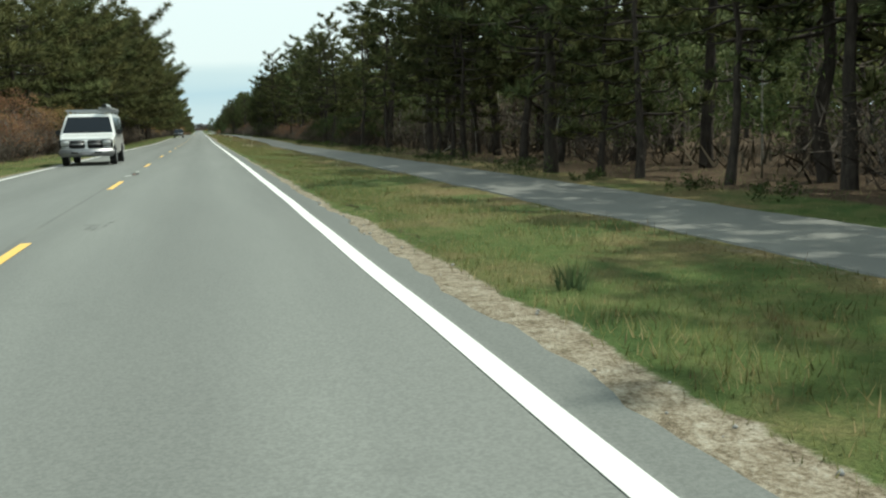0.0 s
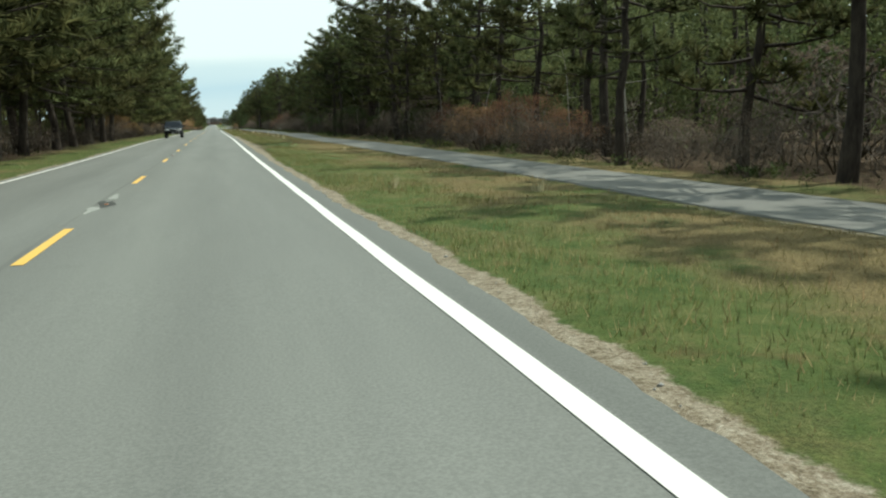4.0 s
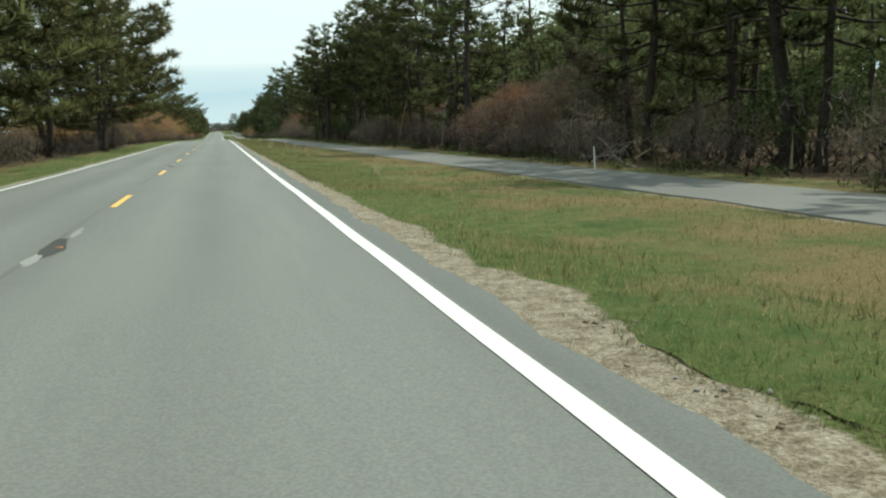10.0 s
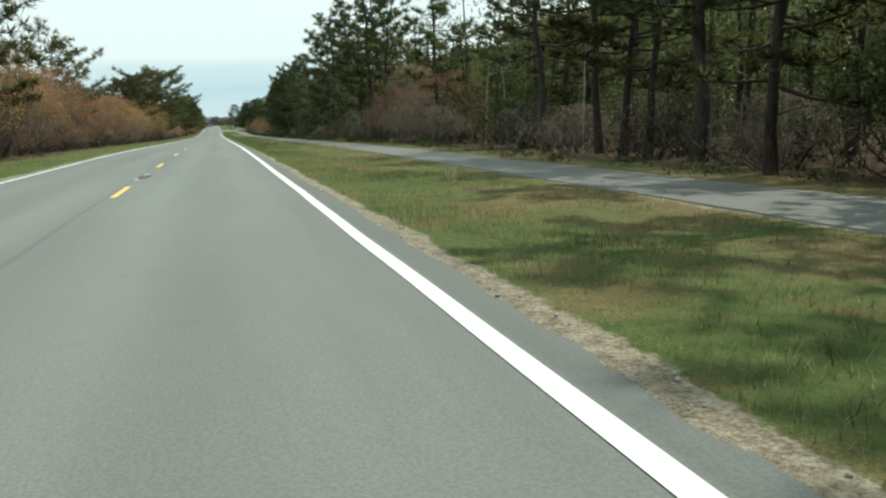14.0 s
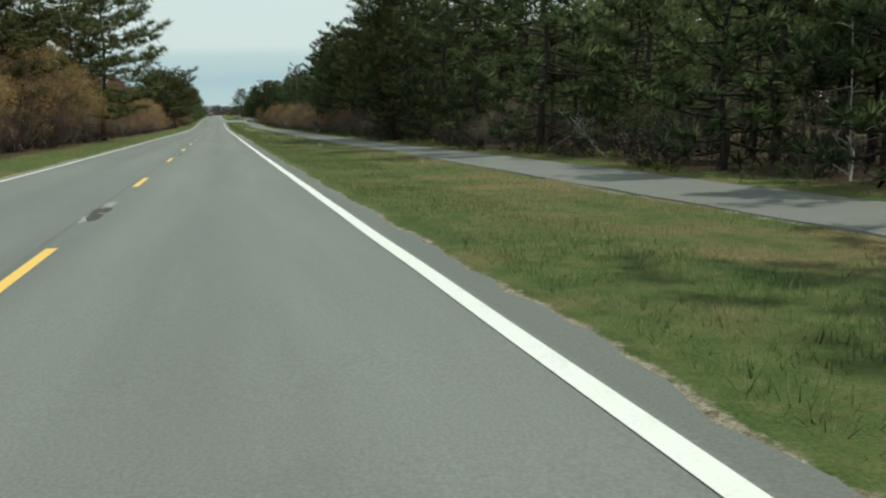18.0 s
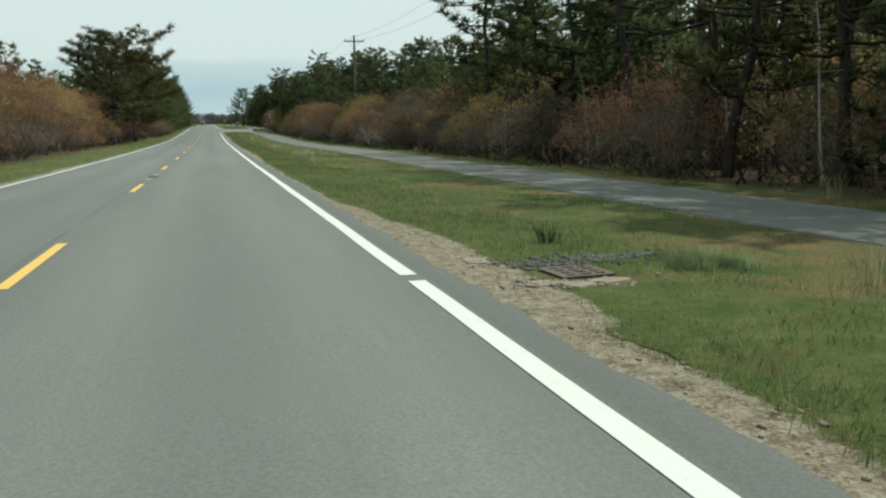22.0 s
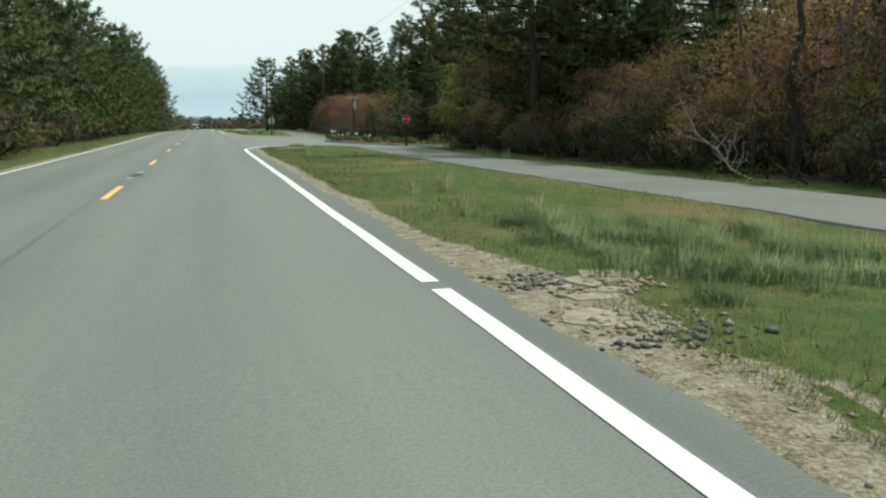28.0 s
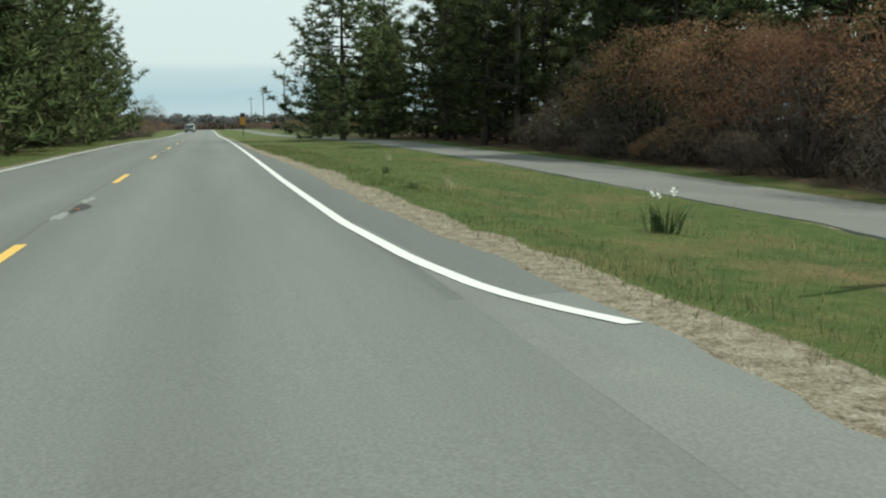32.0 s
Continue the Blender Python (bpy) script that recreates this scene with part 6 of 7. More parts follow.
for x, y in ((4.3, 132.1), (4.85, 470.0)):
    d = thing("storm_drain", x, y, "rusty iron drain grate sunk in cracked asphalt", "drain", 4)
    d.scale = (0.8, 0.8, 0.6)
    d.location.z += 0.012
    # thin black plate stands in for the shade inside the drain
    part("pit", box("pit", (0.62, 0.62, 0.012), M_PITSHADE, 0, (0, 0, -0.005)), d, "flat black plate for the shade below the bars")
    for k in range(4):
        part("grate_bar", box("grate_bar", (0.1 if k in (0, 3) else 0.06, 0.66, 0.02), M_GRATE, 0.004), d, "", pose(-0.28 + k * 0.187, 0, 0.0))
    for k in range(5):
        part("cross_bar", box("cross_bar", (0.64, 0.075, 0.018), M_GRATE, 0.004), d, "", pose(0, -0.29 + k * 0.145, 0.0))

# broken paving and a dark patch where the shoulder has washed away
def broken_slab(x, y, rx, ryy, seed, material, high, label):
    """A flat fragment with a jagged outline."""
    r = np.random.default_rng(seed)
    n = 13
    top, foot = [], []
    for i in range(n):
        q = 2 * math.pi * (i + 0.5 * r.random()) / n
        k = 0.72 + 0.4 * r.random()
        px, pyy = x + rx * k * math.cos(q), y + ryy * k * math.sin(q)
        z = float(gz(px, pyy))
        top.append((px, pyy, max(z, float(zr(pyy)) - 0.02) + high))
        foot.append((px + 0.03 * math.cos(q), pyy + 0.03 * math.sin(q), z - 0.04))
    part("broken_slab", mesh_of("broken_slab", top + foot, [tuple(range(n))] + [(i, n + i, n + (i + 1) % n, (i + 1) % n) for i in range(n)], material), road, label)


M_TAN = simple("sandy_concrete", (0.33, 0.28, 0.22), 0.95, 0.1, 0, 0.5, 9)
for x, y, rx, ryy in ((4.3, 469.55, 0.2, 0.14), (4.62, 469.4, 0.16, 0.12), (4.95, 469.5, 0.2, 0.1), (4.2, 470.9, 0.14, 0.2), (4.85, 595.95, 0.3, 0.3), (4.55, 595.75, 0.12, 0.25), (4.35, 595.2, 0.2, 0.13), (4.6, 595.4, 0.16, 0.1), (4.1, 594.6, 0.24, 0.26), (4.35, 594.3, 0.16, 0.2), (3.95, 131.1, 0.12, 0.16)):
    broken_slab(x, y, rx, ryy, int(x * 100 + y), M_TAN, 0.01, "pale broken slab at the road's edge")
r = np.random.default_rng(402)
crumbs = {}
for x, y, rx, ryy, count, dark in ((4.9, 470.6, 0.5, 0.28, 420, True), (5.7, 470.9, 0.45, 0.2, 260, True), (4.5, 131.7, 0.3, 0.3, 130, True), (4.2, 595.9, 0.3, 0.3, 120, True), (4.7, 595.5, 0.4, 0.3, 160, False), (4.3, 594.4, 0.35, 0.35, 220, False), (4.6, 469.5, 0.5, 0.2, 200, False), (4.4, 594.0, 0.4, 0.2, 80, True), (5.75, 634.8, 0.25, 0.15, 120, False), (6.1, 635.0, 0.3, 0.12, 90, False)):
    for k in range(count):
        cx, cy = x + rx * r.normal() * 0.6, y + ryy * r.normal() * 0.6
        if cx < 3.6:
            continue
        size = 0.012 + 0.035 * r.random() ** 2.5
        v = np.array([(1, 0, 0), (-1, 0, 0), (0, 1, 0), (0, -1, 0), (0, 0, 0.6), (0, 0, -0.6)]) * size * (0.6 + 0.8 * r.random((6, 1))) + (cx, cy, max(float(gz(cx, cy)), float(zr(cy)) - 0.02 if cx < 4.2 else -99) + size * 0.2)
        crumbs.setdefault(dark, []).append((v, np.array([(0, 2, 4), (2, 1, 4), (1, 3, 4), (3, 0, 4), (2, 0, 5), (1, 2, 5), (3, 1, 5), (0, 3, 5)])))
for dark, pieces in crumbs.items():
    tagged(new("rubble", tri_mesh("rubble", *joined(pieces), M_APRON if dark else M_TAN)), "dark crumbled asphalt beside the drains" if dark else "pale crumbled concrete at the road's edge", "rubble", kind="stuff")

# stones, clods and litter along the bare strip
r = np.random.default_rng(401)
pieces = []
for i in range(5200):
    y = 700 * r.random()
    if 627 < y < 678:
        continue
    sw = float(sand_width(y))
    if r.random() > sw * 1.5:
        continue
    x = float(road_edge(y)[0]) + sw * (0.1 + 0.95 * r.random())
    s = 0.006 + 0.018 * r.random() ** 2.5
    v = r.normal(size=(6, 3))
    v *= s / np.linalg.norm(v, axis=1)[:, None] * (1, 1, 0.7)
    v = np.array([(1, 0, 0), (-1, 0, 0), (0, 1, 0), (0, -1, 0), (0, 0, 0.8), (0, 0, -0.8)]) * s * (0.7 + 0.6 * r.random((6, 1))) + (x, y, float(gz(x, y)) + s * 0.3)
    pieces.append((v, np.array([(0, 2, 4), (2, 1, 4), (1, 3, 4), (3, 0, 4), (2, 0, 5), (1, 2, 5), (3, 1, 5), (0, 3, 5)])))
tagged(new("gravel", tri_mesh("gravel", *joined(pieces), M_STONE)), "small pale stones on the sandy shoulder", "gravel", kind="stuff")
M_CLOD = simple("dark_earth", (0.2, 0.158, 0.11), 0.95, 0.1, 0, 0.5, 20)
LIPS = ((118, 131, 0.62, 0.035), (133, 174, 0.74, 0.045), (190, 216, 0.5, 0.042), (232, 262, 0.45, 0.03), (264, 292, 0.4, 0.02), (444, 468, 0.42, 0.045), (502, 546, 0.5, 0.05), (576, 595, 0.62, 0.045), (604, 627, 0.42, 0.032), (8, 36, 0.5, 0.02))


def lip_line(y, off):
    return road_edge(y)[0] + off + 0.13 * wob(0, y, 0.9, 3) + 0.07 * wob(0, y, 0.28, 5) + 0.03 * wob(0, y, 0.11, 7)


face, sod, clods, blades = [], [], [], []
for y0, y1, off, high in LIPS:
    yy = np.arange(y0, y1, 0.09)
    n = len(yy)
    x = lip_line(yy, off)
    h = high * np.clip(0.15 + 0.9 * wob(4, yy, 1.6, 1) + 0.7 * wob(2, yy, 0.35, 8) + 0.3 * wob(1, yy, 0.1, 3), 0, 1.2) * np.clip(np.minimum(yy - y0, y1 - yy) / 1.5, 0, 1)
    g0 = gz(x, yy)
    lines = [np.stack([x - 0.02, yy, g0 - 0.03], 1), np.stack([x + 0.015 + 0.02 * wob(0, yy, 0.07, 2), yy, g0 + h * 0.7], 1), np.stack([x + 0.005, yy, g0 + h], 1)]
    q = np.arange(n - 1)[:, None]
    strip = np.concatenate([q + (0, n, n + 1), q + (0, n + 1, 1)])
    face += [(np.concatenate(lines[:2]), strip), (np.concatenate(lines[1:]), strip)]
    out_x = x + 0.35 + 0.25 * np.abs(wob(1, yy, 0.8, 2))
    mid_x = x + 0.16
    back_rows = [lines[2], np.stack([mid_x, yy, gz(mid_x, yy) + h * 0.85], 1), np.stack([out_x, yy, gz(out_x, yy) - 0.01], 1)]
    sod += [(np.concatenate(back_rows[:2]), strip), (np.concatenate(back_rows[1:]), strip)]
    m = int((y1 - y0) * 330)  # grass hanging over the lip
    by = y0 + (y1 - y0) * r.random(m)
    bx = lip_line(by, off) - 0.1 + 0.5 * r.random(m) ** 1.4
    bz = gz(bx, by) + np.interp(by, yy, h) * np.where(bx > lip_line(by, off), np.clip(1 - (bx - lip_line(by, off)) / 0.45, 0, 1), 0)
    d = r.normal(size=(m, 3)) * (0.5, 0.5, 0.1) + (-0.25, 0, 1)
    d *= (0.05 + 0.07 * r.random((m, 1))) / np.linalg.norm(d, axis=1)[:, None]
    b0 = np.stack([bx, by, bz - 0.005], 1)
    wd = np.stack([np.zeros(m), 0.002 + 0.003 * r.random(m), np.zeros(m)], 1)
    blades.append((np.hstack([np.stack([b0 - wd, b0 + wd, b0 + d], 1).reshape(-1, 3), np.repeat(unit(r.normal(size=(m, 3)) * 0.3 + (0, 0, 1)), 3, axis=0)]), np.arange(3 * m).reshape(-1, 3)))
    for k in range(int((y1 - y0) * (14 + 320 * high))):  # crumbs and lumps fallen from it
        y = y0 + (y1 - y0) * r.random()
        cx = float(lip_line(y, off)) + 0.05 - off * (0.85 * r.random() ** 2.5)
        s = (0.006 + 0.026 * r.random() ** 4) * (0.8 + 5 * high)
        v = np.array([(1, 0, 0), (-1, 0, 0), (0, 1.3, 0), (0, -1.3, 0), (0, 0, 0.7), (0, 0, -0.5)]) * s * (0.5 + 0.9 * r.random((6, 1))) * (1, 1, 0.7) + (cx, y, float(gz(cx, y)) + s * 0.12)
        clods.append((v, np.array([(0, 2, 4), (2, 1, 4), (1, 3, 4), (3, 0, 4), (2, 0, 5), (1, 2, 5), (3, 1, 5), (0, 3, 5)])))
tagged(new("turf_lip", tri_mesh("turf_lip", *joined(face), M_CLOD)), "ragged dark edge of turf above washed-out sand", "earth", kind="stuff")
tagged(new("turf", tri_mesh("turf", *joined(sod), M_GROUND)), "undercut turf along the washed-out shoulder", "turf", kind="stuff")
tagged(new("grass", tri_mesh("grass", *joined(blades), M_GRASS)), "grass hanging over the undercut turf", "grass", kind="stuff")
M_LUMP = simple("crusted_sand", (0.3, 0.25, 0.18), 0.95, 0.1, 0, 0.5, 14)
tagged(new("earth_clods", tri_mesh("earth_clods", *joined(clods[0::2]), M_CLOD)), "dark crumbs of earth below the turf edge", "earth", kind="stuff")
tagged(new("sand_lumps", tri_mesh("sand_lumps", *joined(clods[1::2]), M_LUMP)), "pale lumps of crusted sand on the shoulder", "sand", kind="stuff")

# fallen and dead branches at the wood's edge
M_DEAD = bark("bleached_dead_wood", (0.2, 0.18, 0.155), (0.48, 0.45, 0.4))
for i, (x, y, s) in enumerate(((13.6, 233.5, 1.0), (14.2, 238, 0.8), (13.7, 393, 0.9), (15, 399, 0.8), (13.7, 531, 1.1), (14.2, 527.5, 1.1), (13.4, 606, 1.1), (13.7, 548, 0.9), (17.4, 684, 1.0), (17.8, 677, 0.8), (14.8, 452, 1.0), (13.3, 40, 0.7), (15.2, 258, 1.2), (14.2, 522, 1.3), (14.5, 525, 1.2), (14.1, 529.5, 1.4), (14.4, 517, 1.1), (14.3, 534, 1.2), (14.6, 541, 1.2), (14.0, 400.5, 1.3), (14.3, 405, 1.5), (13.9, 390, 1.4), (14.5, 411, 1.2), (14.2, 500, 1.4), (14.3, 491, 1.3), (14.0, 330, 1.2))):
    rr_ = np.random.default_rng(500 + i)
    ob = thing("dead_branch", x, y, "bleached dead branch lying at the wood's edge", "branch", rr_.random() * 360, "dead branches")
    ob.scale = (s, s, s)
    main = np.array([(0, 0, 0), (0.5, 0.05, 0.25), (1.0, -0.05, 0.6), (1.5, 0.1, 0.95)]) + rr_.normal(size=(4, 3)) * 0.05
    pc = [tube(main, [0.03, 0.024, 0.016, 0.007], 6)]
    for k in range(11):
        a = along(main, 0.15 + 0.8 * rr_.random())
        e = a + rr_.normal(size=3) * (0.32, 0.42, 0.22) + (0.1, 0, 0.3)
        b = (a + e) / 2 + rr_.normal(size=3) * 0.08
        pc.append(tube([a, b, e], [0.012, 0.008, 0.003], 5))
        for j in range(2):
            c = e * 0.6 + b * 0.4
            pc.append(tube([c, c + rr_.normal(size=3) * 0.18 + (0, 0, 0.12)], [0.007, 0.003], 4))
    part("limb", tri_mesh("limb", *joined(pc), M_DEAD), ob)
ob = thing("leaning_trunk", 14.6, 272.1, "thin pale dead trunk leaning against the pines", "trunk")
part("limb", rod("limb", [(-0.12, 0.15, -0.1), (0.2, -0.2, 1.6), (0.52, -0.6, 3.3)], [0.05, 0.045, 0.03], bark("tan_dead_wood", (0.22, 0.15, 0.08), (0.42, 0.3, 0.17)), 8), ob)

for x, y, pale, lines in ((14.9, 606.6, False, (((0, 0, -0.1), (0.05, 0.1, 1.2), (-0.12, 0.2, 2.2), (0.1, 0.1, 3.4), (0.02, 0.3, 4.8)), ((-0.1, 0.18, 2.0), (0.5, 0.1, 2.5), (1.3, -0.2, 2.7)))),
                          (14.9, 608.2, True, (((0, 0, -0.1), (-0.06, 0, 1.4), (-0.3, 0.1, 2.8), (-0.5, 0.3, 4.6)), ((-0.06, 0, 1.5), (0.2, 0.1, 3.0), (0.3, 0, 4.4)))),
                          (15.1, 605.2, True, (((0, 0, -0.1), (0.1, 0, 1.6), (-0.05, 0.1, 3.0), (0.3, 0.2, 4.6)), ((0.02, 0.05, 2.2), (-0.4, 0, 3.6)))),
                          (13.5, 352.0, True, (((0, 0, -0.1), (0.05, 0, 1.2), (-0.05, 0.1, 2.4), (0.05, 0.2, 4.6)), ((0, 0.05, 1.9), (0.5, 0, 2.5), (0.8, 0.1, 3.6)), ((0, 0.05, 1.5), (-0.5, 0.1, 2.1))))):
    ob = thing("crooked_tree", x, y, "slim pale crooked trunk rising from the shrubs" if pale else "dark crooked trunk rising from the shrubs", "tree")
    thick = 0.065 if pale else 0.16
    for k, line in enumerate(lines):
        part("limb" if k else "trunk", rod("limb", line, np.linspace(thick * (0.6 if k else 1), thick * 0.35, len(line)), M_TWIG if pale else M_BARK, 8), ob)

ob = thing("dead_pine", 13.9, 88.5, "grey dead pine with bare drooping branches", "tree")
rr_ = np.random.default_rng(560)
main = np.array([(0.15, 0, -0.1), (0.05, 0, 1.6), (-0.2, 0.05, 3.2), (-0.6, 0.1, 5.0), (-0.75, 0.1, 7.0)])
part("trunk", rod("trunk", main, [0.11, 0.1, 0.085, 0.06, 0.02], M_TWIG, 8), ob)
for k in range(22):
    a = along(main, 0.38 + 0.6 * k / 22)
    q = k * 2.4
    ln = 0.9 + 1.3 * rr_.random()
    e = a + np.array([math.cos(q) * ln, math.sin(q) * ln, -0.25 - 0.2 * rr_.random()])
    pc = [tube([a, (a + e) / 2 + (0, 0, 0.14), e], [0.02, 0.013, 0.004], 4)]
    for j in range(4):
        c = a + (e - a) * (0.35 + 0.6 * rr_.random())
        pc.append(tube([c, c + rr_.normal(size=3) * (0.3, 0.3, 0.1) + (0, 0, -0.12)], [0.007, 0.002], 3))
    part("branch", tri_mesh("branch", *joined(pc), M_DEAD), ob)

# dead and leafless saplings among the pines
rr_ = np.random.default_rng(640)
saplings = []
for hgt in (2.6, 3.8, 4.8):
    ob = new("dead_sapling")
    tagged(ob, "thin bleached dead sapling among the pines", "sapling", "dead saplings")
    main = stem_path(rr_, hgt, 0.7, 0.25, 6)
    main[0, 2] = -0.1
    part("stem", tri_mesh("stem", *tube(main, np.linspace(0.035, 0.008, 6), 6), M_DEAD), ob)
    for k in range(6):
        a = along(main, 0.3 + 0.68 * rr_.random())
        e = a + rr_.normal(size=3) * (0.4, 0.4, 0.12) + (0, 0, 0.25)
        part("branch", tri_mesh("branch", *tube([a, (a + e) / 2 + rr_.normal(size=3) * 0.06, e], [0.014, 0.009, 0.003], 4), M_DEAD), ob)
    saplings.append(ob)
y = 6.0
while y < 606:
    x = 13.3 + 4.2 * rr_.random() ** 1.3 + (0.9 if y > 128 else 0)
    plant(saplings[int(rr_.integers(3))], x, y, 0.7 + 0.5 * rr_.random(), rr_.random() * 360)
    y += 3.0 + 8.0 * rr_.random()

# ---- vehicles ----
M_GLASS = simple("dark_car_glass", (0.01, 0.014, 0.02), 0.12, 0.22, 0, 0.1)
M_TYRE = simple("tyre_rubber", (0.018, 0.018, 0.018), 0.85)
M_RIM = simple("wheel_steel", (0.35, 0.35, 0.36), 0.4, 0.5, 0.7)
M_LAMP = simple("headlamp_lens", (0.42, 0.43, 0.43), 0.15, 0.6)
M_TRIM = simple("black_trim", (0.02, 0.02, 0.021), 0.5)
M_PLATE = simple("faded_plate", (0.4, 0.38, 0.4), 0.5)
M_CHROME = simple("chrome_trim", (0.55, 0.56, 0.57), 0.25, 0.5, 0.9)


def car_paint(name, colour, coat=0.6):
    m = simple(name, colour, 0.22, 0.5 * coat + 0.2, 0, 0.12, 3)
    m.node_tree.nodes["Principled BSDF"].inputs["Coat Weight"].default_value = coat
    return m


def slab(name, pts, back, material, bevel=0.02):
    """A shaped panel: an outline in x and z, carried back by a depth along y, with eased edges."""
    bm = bmesh.new()
    front = [bm.verts.new((x, 0, z)) for x, z in pts]
    rear = [bm.verts.new((x, back, z)) for x, z in pts]
    bm.faces.new(front)
    bm.faces.new(rear[::-1])
    for i in range(len(pts)):
        j = (i + 1) % len(pts)
        bm.faces.new((front[j], front[i], rear[i], rear[j]))
    bmesh.ops.recalc_face_normals(bm, faces=bm.faces[:])
    bmesh.ops.bevel(bm, geom=bm.edges[:], offset=bevel, segments=2, affect="EDGES")
    return bm_mesh(name, bm, material, True)


def oval(w, h, n=20, power=3.0):
    """Outline of a rounded lozenge."""
    out = []
    for k in range(n):
        q = 2 * math.pi * k / n
        c, d = math.cos(q), math.sin(q)
        out.append((w / 2 * math.copysign(abs(c) ** (2 / power), c), h / 2 * math.copysign(abs(d) ** (2 / power), d)))
    return out


def vehicle(name, x, y, label, profile, width, paint, screen, belt, wheels, face="plain", turn=0.0):
    """A road vehicle with its nose at y and its length along +Y; profile is its outline from the side."""
    ob = thing(name, x, y, label, "vehicle", turn)
    ob.location.z = float(zr(y)) + 0.002
    top = max(q[1] for q in profile)
    bm = bmesh.new()

    def half(z, yy=1.0):
        nose = 1 - 0.07 * max(0.0, 1 - yy / 0.5) ** 2
        return width / 2 * nose * (1 - 0.17 * max(0, (z - belt) / (top - belt)) - 0.05 * max(0, (0.6 - z) / 0.3))
    sides = [[bm.verts.new((sx_ * half(z, yy), yy, z)) for yy, z in profile] for sx_ in (-1, 1)]
    bm.faces.new(sides[0])
    bm.faces.new(sides[1][::-1])
    for i in range(len(profile)):
        j = (i + 1) % len(profile)
        bm.faces.new((sides[0][j], sides[0][i], sides[1][i], sides[1][j]))
    bmesh.ops.recalc_face_normals(bm, faces=bm.faces[:])
    bmesh.ops.bevel(bm, geom=bm.edges[:], offset=0.07, segments=3, affect="EDGES", clamp_overlap=True)
    part("body", bm_mesh("body", bm, paint), ob)
    (ya, za), (yb, zb) = screen
    nrm = Vector((0, -(zb - za), yb - ya)).normalized() * 0.008

    def pane(pts, nm="window", lab=""):
        part(nm, mesh_of(nm, pts, [tuple(range(len(pts)))], M_GLASS), ob, lab)
    q = 0.06
    ia, ib = (ya + q * (yb - ya), za + q * (zb - za)), (yb - q * (yb - ya), zb - q * (zb - za))
    pane([(-half(ia[1]) + 0.07, ia[0] + nrm.y, ia[1] + nrm.z), (half(ia[1]) - 0.07, ia[0] + nrm.y, ia[1] + nrm.z), (half(ib[1]) - 0.1, ib[0] + nrm.y, ib[1] + nrm.z), (-half(ib[1]) + 0.1, ib[0] + nrm.y, ib[1] + nrm.z)], "windscreen", "dark reflecting windscreen")
    part("wiper", rod("wiper", [(-0.5, ia[0] - 0.02, ia[1] + 0.02), (0.1, ia[0] + 0.02, ia[1] + 0.05)], [0.012, 0.008], M_TRIM, 5), ob)
    part("wiper", rod("wiper", [(0.05, ia[0] - 0.02, ia[1] + 0.02), (0.62, ia[0] + 0.02, ia[1] + 0.05)], [0.012, 0.008], M_TRIM, 5), ob)
    ln = profile[-1][0]
    zt, zl = top - 0.16, belt + 0.06
    for sx_ in (-1, 1):
        for a, b, slant in ((ya + 0.4, ya + 1.5, 0.5), (ya + 1.6, ya + 2.55, 0.0), (ya + 2.65, min(ln - 0.3, ya + 3.6), 0.0)):
            pane([(sx_ * (half(zl) + 0.006), a, zl), (sx_ * (half(zl) + 0.006), b, zl), (sx_ * (half(zt) + 0.006), b, zt), (sx_ * (half(zt) + 0.006), a + slant, zt)])
        part("mirror", box("mirror", (0.22, 0.12, 0.2), M_TRIM, 0.04), ob, "", pose(sx_ * (width / 2 + 0.12), ya + 0.5, belt + 0.02))
        part("mirror_arm", box("mirror_arm", (0.16, 0.06, 0.05), M_TRIM, 0.012), ob, "", pose(sx_ * (width / 2 - 0.02), ya + 0.52, belt + 0.08))
        for yy in wheels:  # dark wheel arches
            part("wheel_arch", slab("wheel_arch", [(yy_ * 0.43, zz * 0.43) for yy_, zz in ((math.cos(k * math.pi / 8), math.sin(k * math.pi / 8)) for k in range(9))], 0.03, M_TRIM, 0.004), ob, "", pose(sx_ * (half(0.5, yy) - 0.012), yy, 0.36, 0, 0, 90))
    front = min(q[0] for q in profile)
    if face == "van":
        for sx_ in (-1, 1):
            part("headlight_bezel", slab("headlight_bezel", [(-0.2, -0.18), (0.2, -0.18), (0.2, 0.14), (-0.2, 0.14)], 0.06, M_TRIM, 0.02), ob, "", pose(sx_ * (width / 2 - 0.25), front - 0.045, 0.85))
            part("headlight", slab("headlight", [(-0.15, -0.1), (0.15, -0.1), (0.15, 0.1), (-0.15, 0.1)], 0.08, M_LAMP, 0.02), ob, "clear square headlight", pose(sx_ * (width / 2 - 0.26), front - 0.075, 0.86))
            part("indicator", slab("indicator", [(-0.14, -0.03), (0.14, -0.03), (0.14, 0.03), (-0.14, 0.03)], 0.06, M_LAMP, 0.01), ob, "", pose(sx_ * (width / 2 - 0.26), front - 0.06, 0.71))
            part("grille", slab("grille", [(-0.27, -0.16), (0.27, -0.16), (0.27, 0.15), (-0.27, 0.15)], 0.05, M_TRIM, 0.03), ob, "dark half of the divided grille", pose(sx_ * 0.32, front - 0.02, 0.82))
            part("grille_bar", slab("grille_bar", [(-0.25, -0.02), (0.25, -0.02), (0.25, 0.02), (-0.25, 0.02)], 0.03, M_RIM, 0.006), ob, "", pose(sx_ * 0.32, front - 0.035, 0.82))
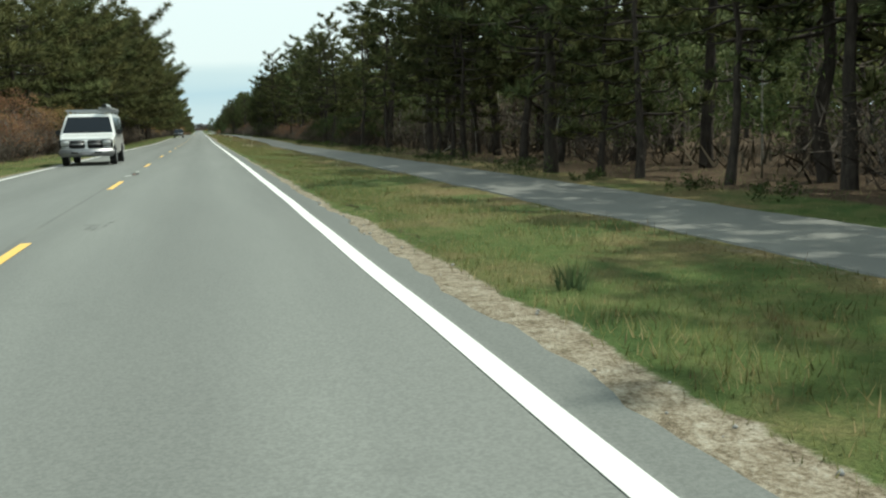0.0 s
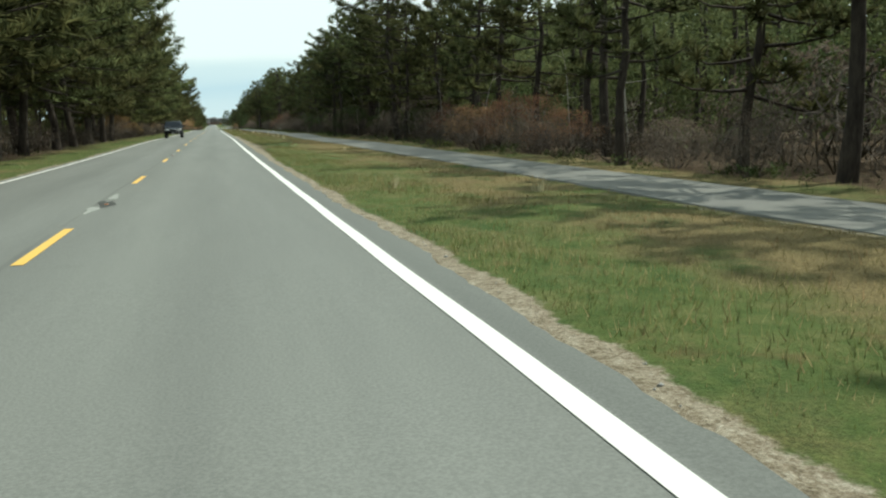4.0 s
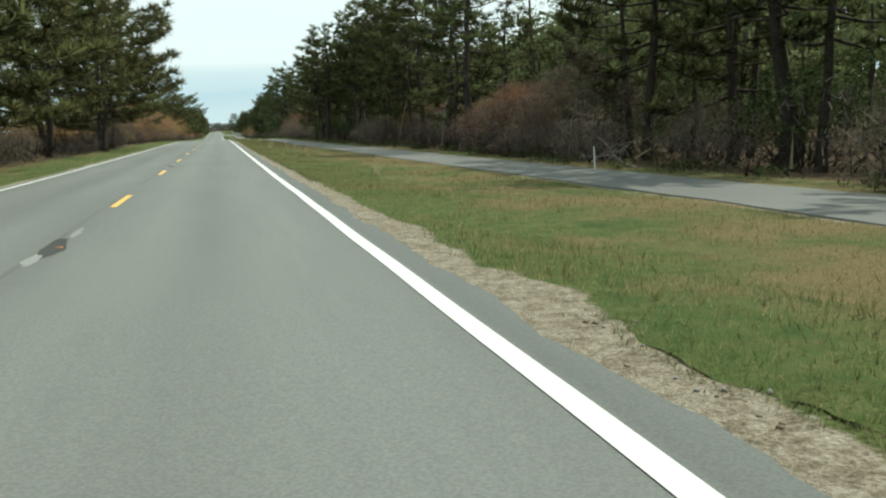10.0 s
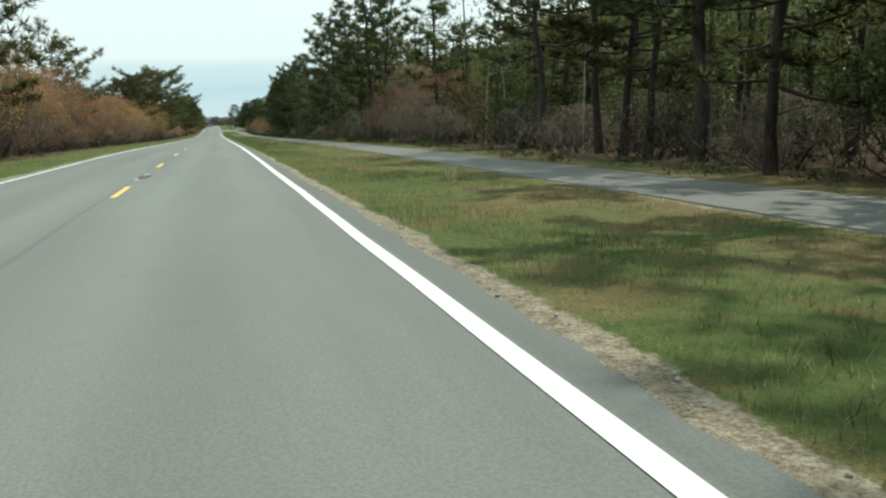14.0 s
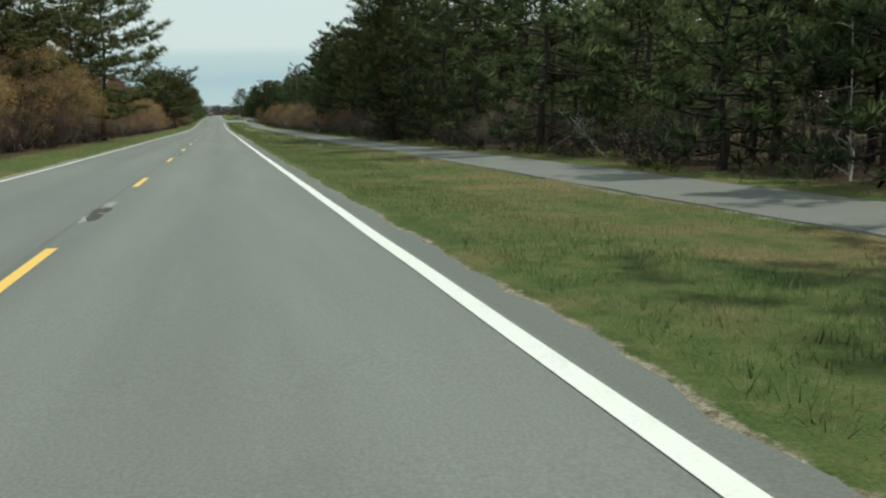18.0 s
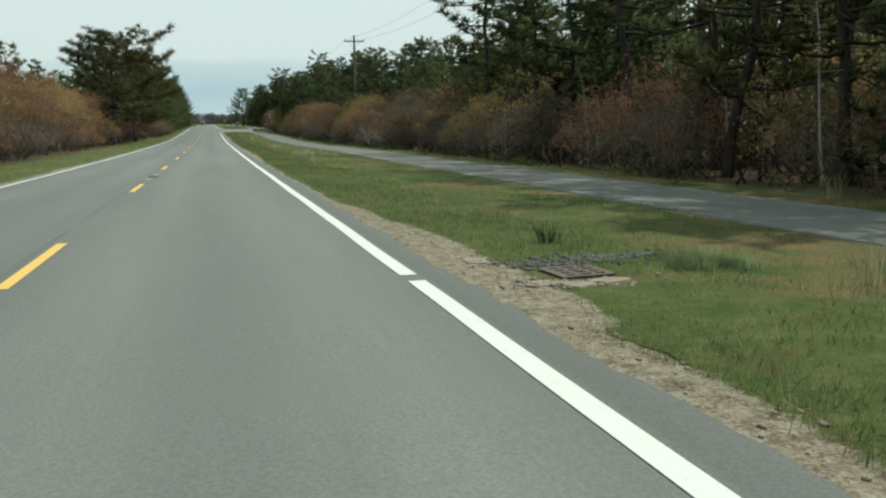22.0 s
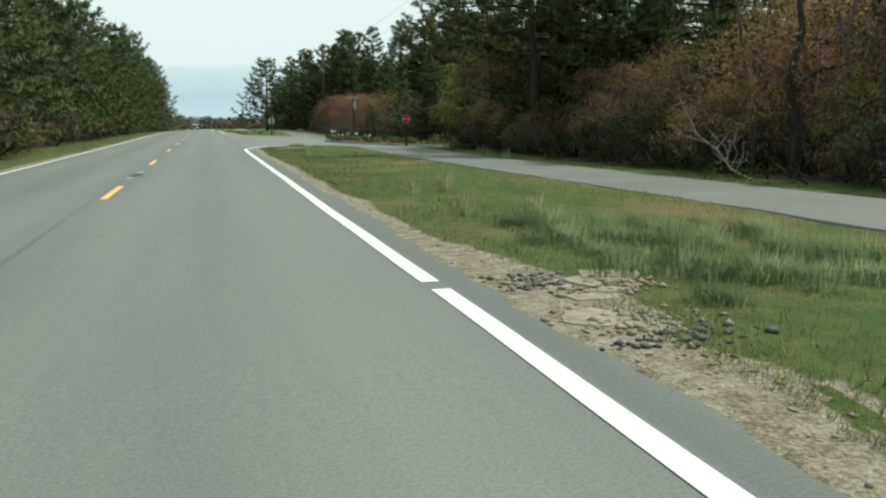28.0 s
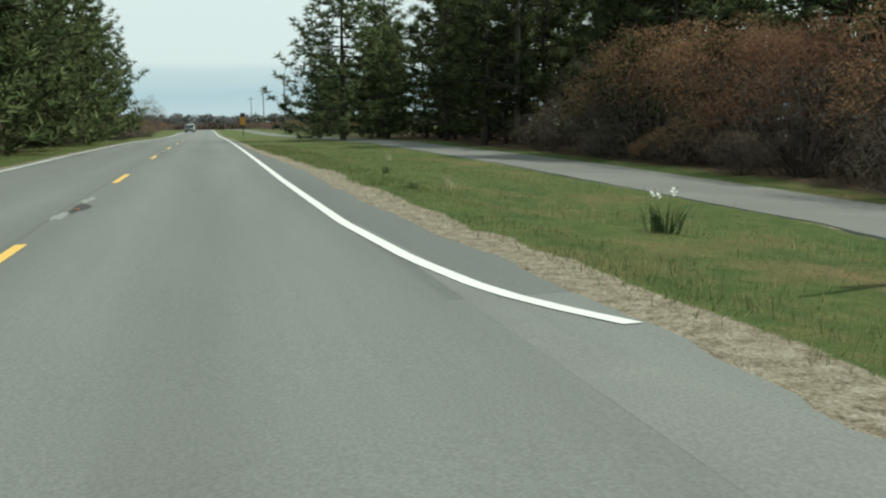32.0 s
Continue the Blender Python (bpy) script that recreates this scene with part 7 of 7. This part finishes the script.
            part("bumper_slot", slab("bumper_slot", [(-0.13, -0.03), (0.13, -0.03), (0.13, 0.03), (-0.13, 0.03)], 0.03, M_TRIM, 0.008), ob, "", pose(sx_ * 0.42, front - 0.125, 0.5))
        part("bumper", slab("bumper", [(-width / 2 + 0.02, -0.15), (width / 2 - 0.02, -0.15), (width / 2 + 0.0, 0.13), (-width / 2 - 0.0, 0.13)], 0.22, M_RIM, 0.05), ob, "grey metal bumper", pose(0, front - 0.11, 0.5))
    else:
        z = 0.62 * belt + 0.16
        for sx_ in (-1, 1):
            part("headlight", slab("headlight", [(-0.24 * sx_, -0.07), (0.2 * sx_, -0.1), (0.22 * sx_, 0.1), (-0.22 * sx_, 0.08)][::sx_], 0.1, M_LAMP, 0.02), ob, "clear slanted headlight", pose(sx_ * (width / 2 - 0.3), front - 0.06, z, 0, 0, sx_ * 9))
            part("fog_lamp", slab("fog_lamp", oval(0.13, 0.07), 0.05, M_LAMP, 0.01), ob, "", pose(sx_ * (width / 2 - 0.36), front - 0.075, z - 0.3))
        part("grille_surround", slab("grille_surround", oval(0.84, 0.24), 0.05, M_CHROME, 0.015), ob, "bright oval grille surround", pose(0, front - 0.085, z))
        part("grille", slab("grille", oval(0.76, 0.16), 0.05, M_TRIM, 0.015), ob, "dark grille", pose(0, front - 0.1, z))
        part("bumper", slab("bumper", [(-width / 2 + 0.06, -0.16), (width / 2 - 0.06, -0.16), (width / 2 - 0.01, 0.12), (-width / 2 + 0.01, 0.12)], 0.25, paint, 0.06), ob, "", pose(0, front - 0.07, z - 0.27))
    part("number_plate", box("number_plate", (0.3, 0.015, 0.14), M_PLATE, 0.004), ob, "plain pale plate", pose(0, front - 0.13, 0.42))
    bmw = bmesh.new()
    bmesh.ops.create_cone(bmw, cap_ends=True, segments=24, radius1=0.35, radius2=0.35, depth=0.23, matrix=pose(0, 0, 0, 0, 90))
    bmesh.ops.bevel(bmw, geom=[e for e in bmw.edges], offset=0.025, segments=1, affect="EDGES")
    tyre = bm_mesh("tyre", bmw, M_TYRE)
    bmw = bmesh.new()
    bmesh.ops.create_cone(bmw, cap_ends=True, segments=20, radius1=0.21, radius2=0.19, depth=0.25, matrix=pose(0, 0, 0, 0, 90))
    rim = bm_mesh("rim", bmw, M_RIM)
    for yy in wheels:
        for sx_ in (-1, 1):
            wh = part("tyre", tyre, ob, "", pose(sx_ * (width / 2 - 0.13), yy, 0.35))
            part("rim", rim, wh)
    if face == "van":
        for yy in (1.75, 3.1, 4.5):
            part("rack_bar", box("rack_bar", (width - 0.25, 0.07, 0.07), M_STEEL, 0.012), ob, "", pose(0, yy, top + 0.09))
            for sx_ in (-1, 1):
                part("rack_foot", box("rack_foot", (0.05, 0.05, 0.14), M_STEEL, 0.006), ob, "", pose(sx_ * (width / 2 - 0.22), yy, top - 0.03))
        for dx in (0.42, 0.78):
            part("ladder_rail", box("ladder_rail", (0.05, 3.6, 0.08), M_STEEL, 0.008), ob, "", pose(dx, 3.2, top + 0.16))
        for k in range(11):
            part("ladder_rung", box("ladder_rung", (0.32, 0.035, 0.035), M_STEEL, 0.006), ob, "", pose(0.6, 1.6 + k * 0.32, top + 0.18))
        part("roll", rod("roll", [(0.62, 1.45, top + 0.26), (0.62, 2.3, top + 0.27), (0.62, 3.2, top + 0.26)], [0.1, 0.11, 0.1], M_STEEL, 10), ob, "pale roll strapped on the ladder")
    return ob


vehicle("van", -2.25, 35.0, "white panel van with a ladder on its roof rack", [(0.04, 0.36), (-0.02, 0.5), (0.0, 0.72), (0.03, 1.0), (0.3, 1.1), (0.72, 1.2), (1.42, 1.9), (1.75, 2.0), (4.95, 2.0), (5.1, 1.85), (5.12, 0.4)], 2.0, car_paint("white_van_paint", (0.72, 0.72, 0.7)), ((0.72, 1.2), (1.42, 1.9)), 1.15, (0.85, 3.9), "van")
vehicle("sport_utility_vehicle", -2.3, 178.0, "black sport utility vehicle with a chrome-edged grille", [(0.06, 0.4), (-0.03, 0.55), (0.0, 0.85), (0.1, 0.98), (0.6, 1.08), (1.2, 1.14), (1.78, 1.66), (2.05, 1.76), (4.3, 1.74), (4.6, 1.2), (4.66, 0.42)], 1.86, car_paint("black_car_paint", (0.006, 0.008, 0.013), 0.2), ((1.2, 1.14), (1.78, 1.66)), 1.1, (0.9, 3.65))
vehicle("sedan", -2.0, 862, "dark sedan far down the road", [(0, 0.35), (-0.02, 0.5), (0.03, 0.75), (1.1, 0.9), (1.9, 1.36), (2.2, 1.42), (3.4, 1.4), (4.2, 0.98), (4.6, 0.9), (4.62, 0.36)], 1.78, car_paint("dark_sedan_paint", (0.02, 0.022, 0.026)), ((1.1, 0.9), (1.9, 1.36)), 0.9, (0.85, 3.6))
vehicle("pickup_truck", -1.9, 874, "white pickup truck far down the road", [(0, 0.42), (-0.02, 0.65), (0.03, 1.0), (1.3, 1.12), (1.9, 1.7), (2.15, 1.78), (3.3, 1.76), (3.5, 1.15), (5.3, 1.12), (5.32, 0.45)], 1.95, car_paint("white_truck_paint", (0.72, 0.72, 0.71)), ((1.3, 1.12), (1.9, 1.7)), 1.12, (0.95, 4.2))
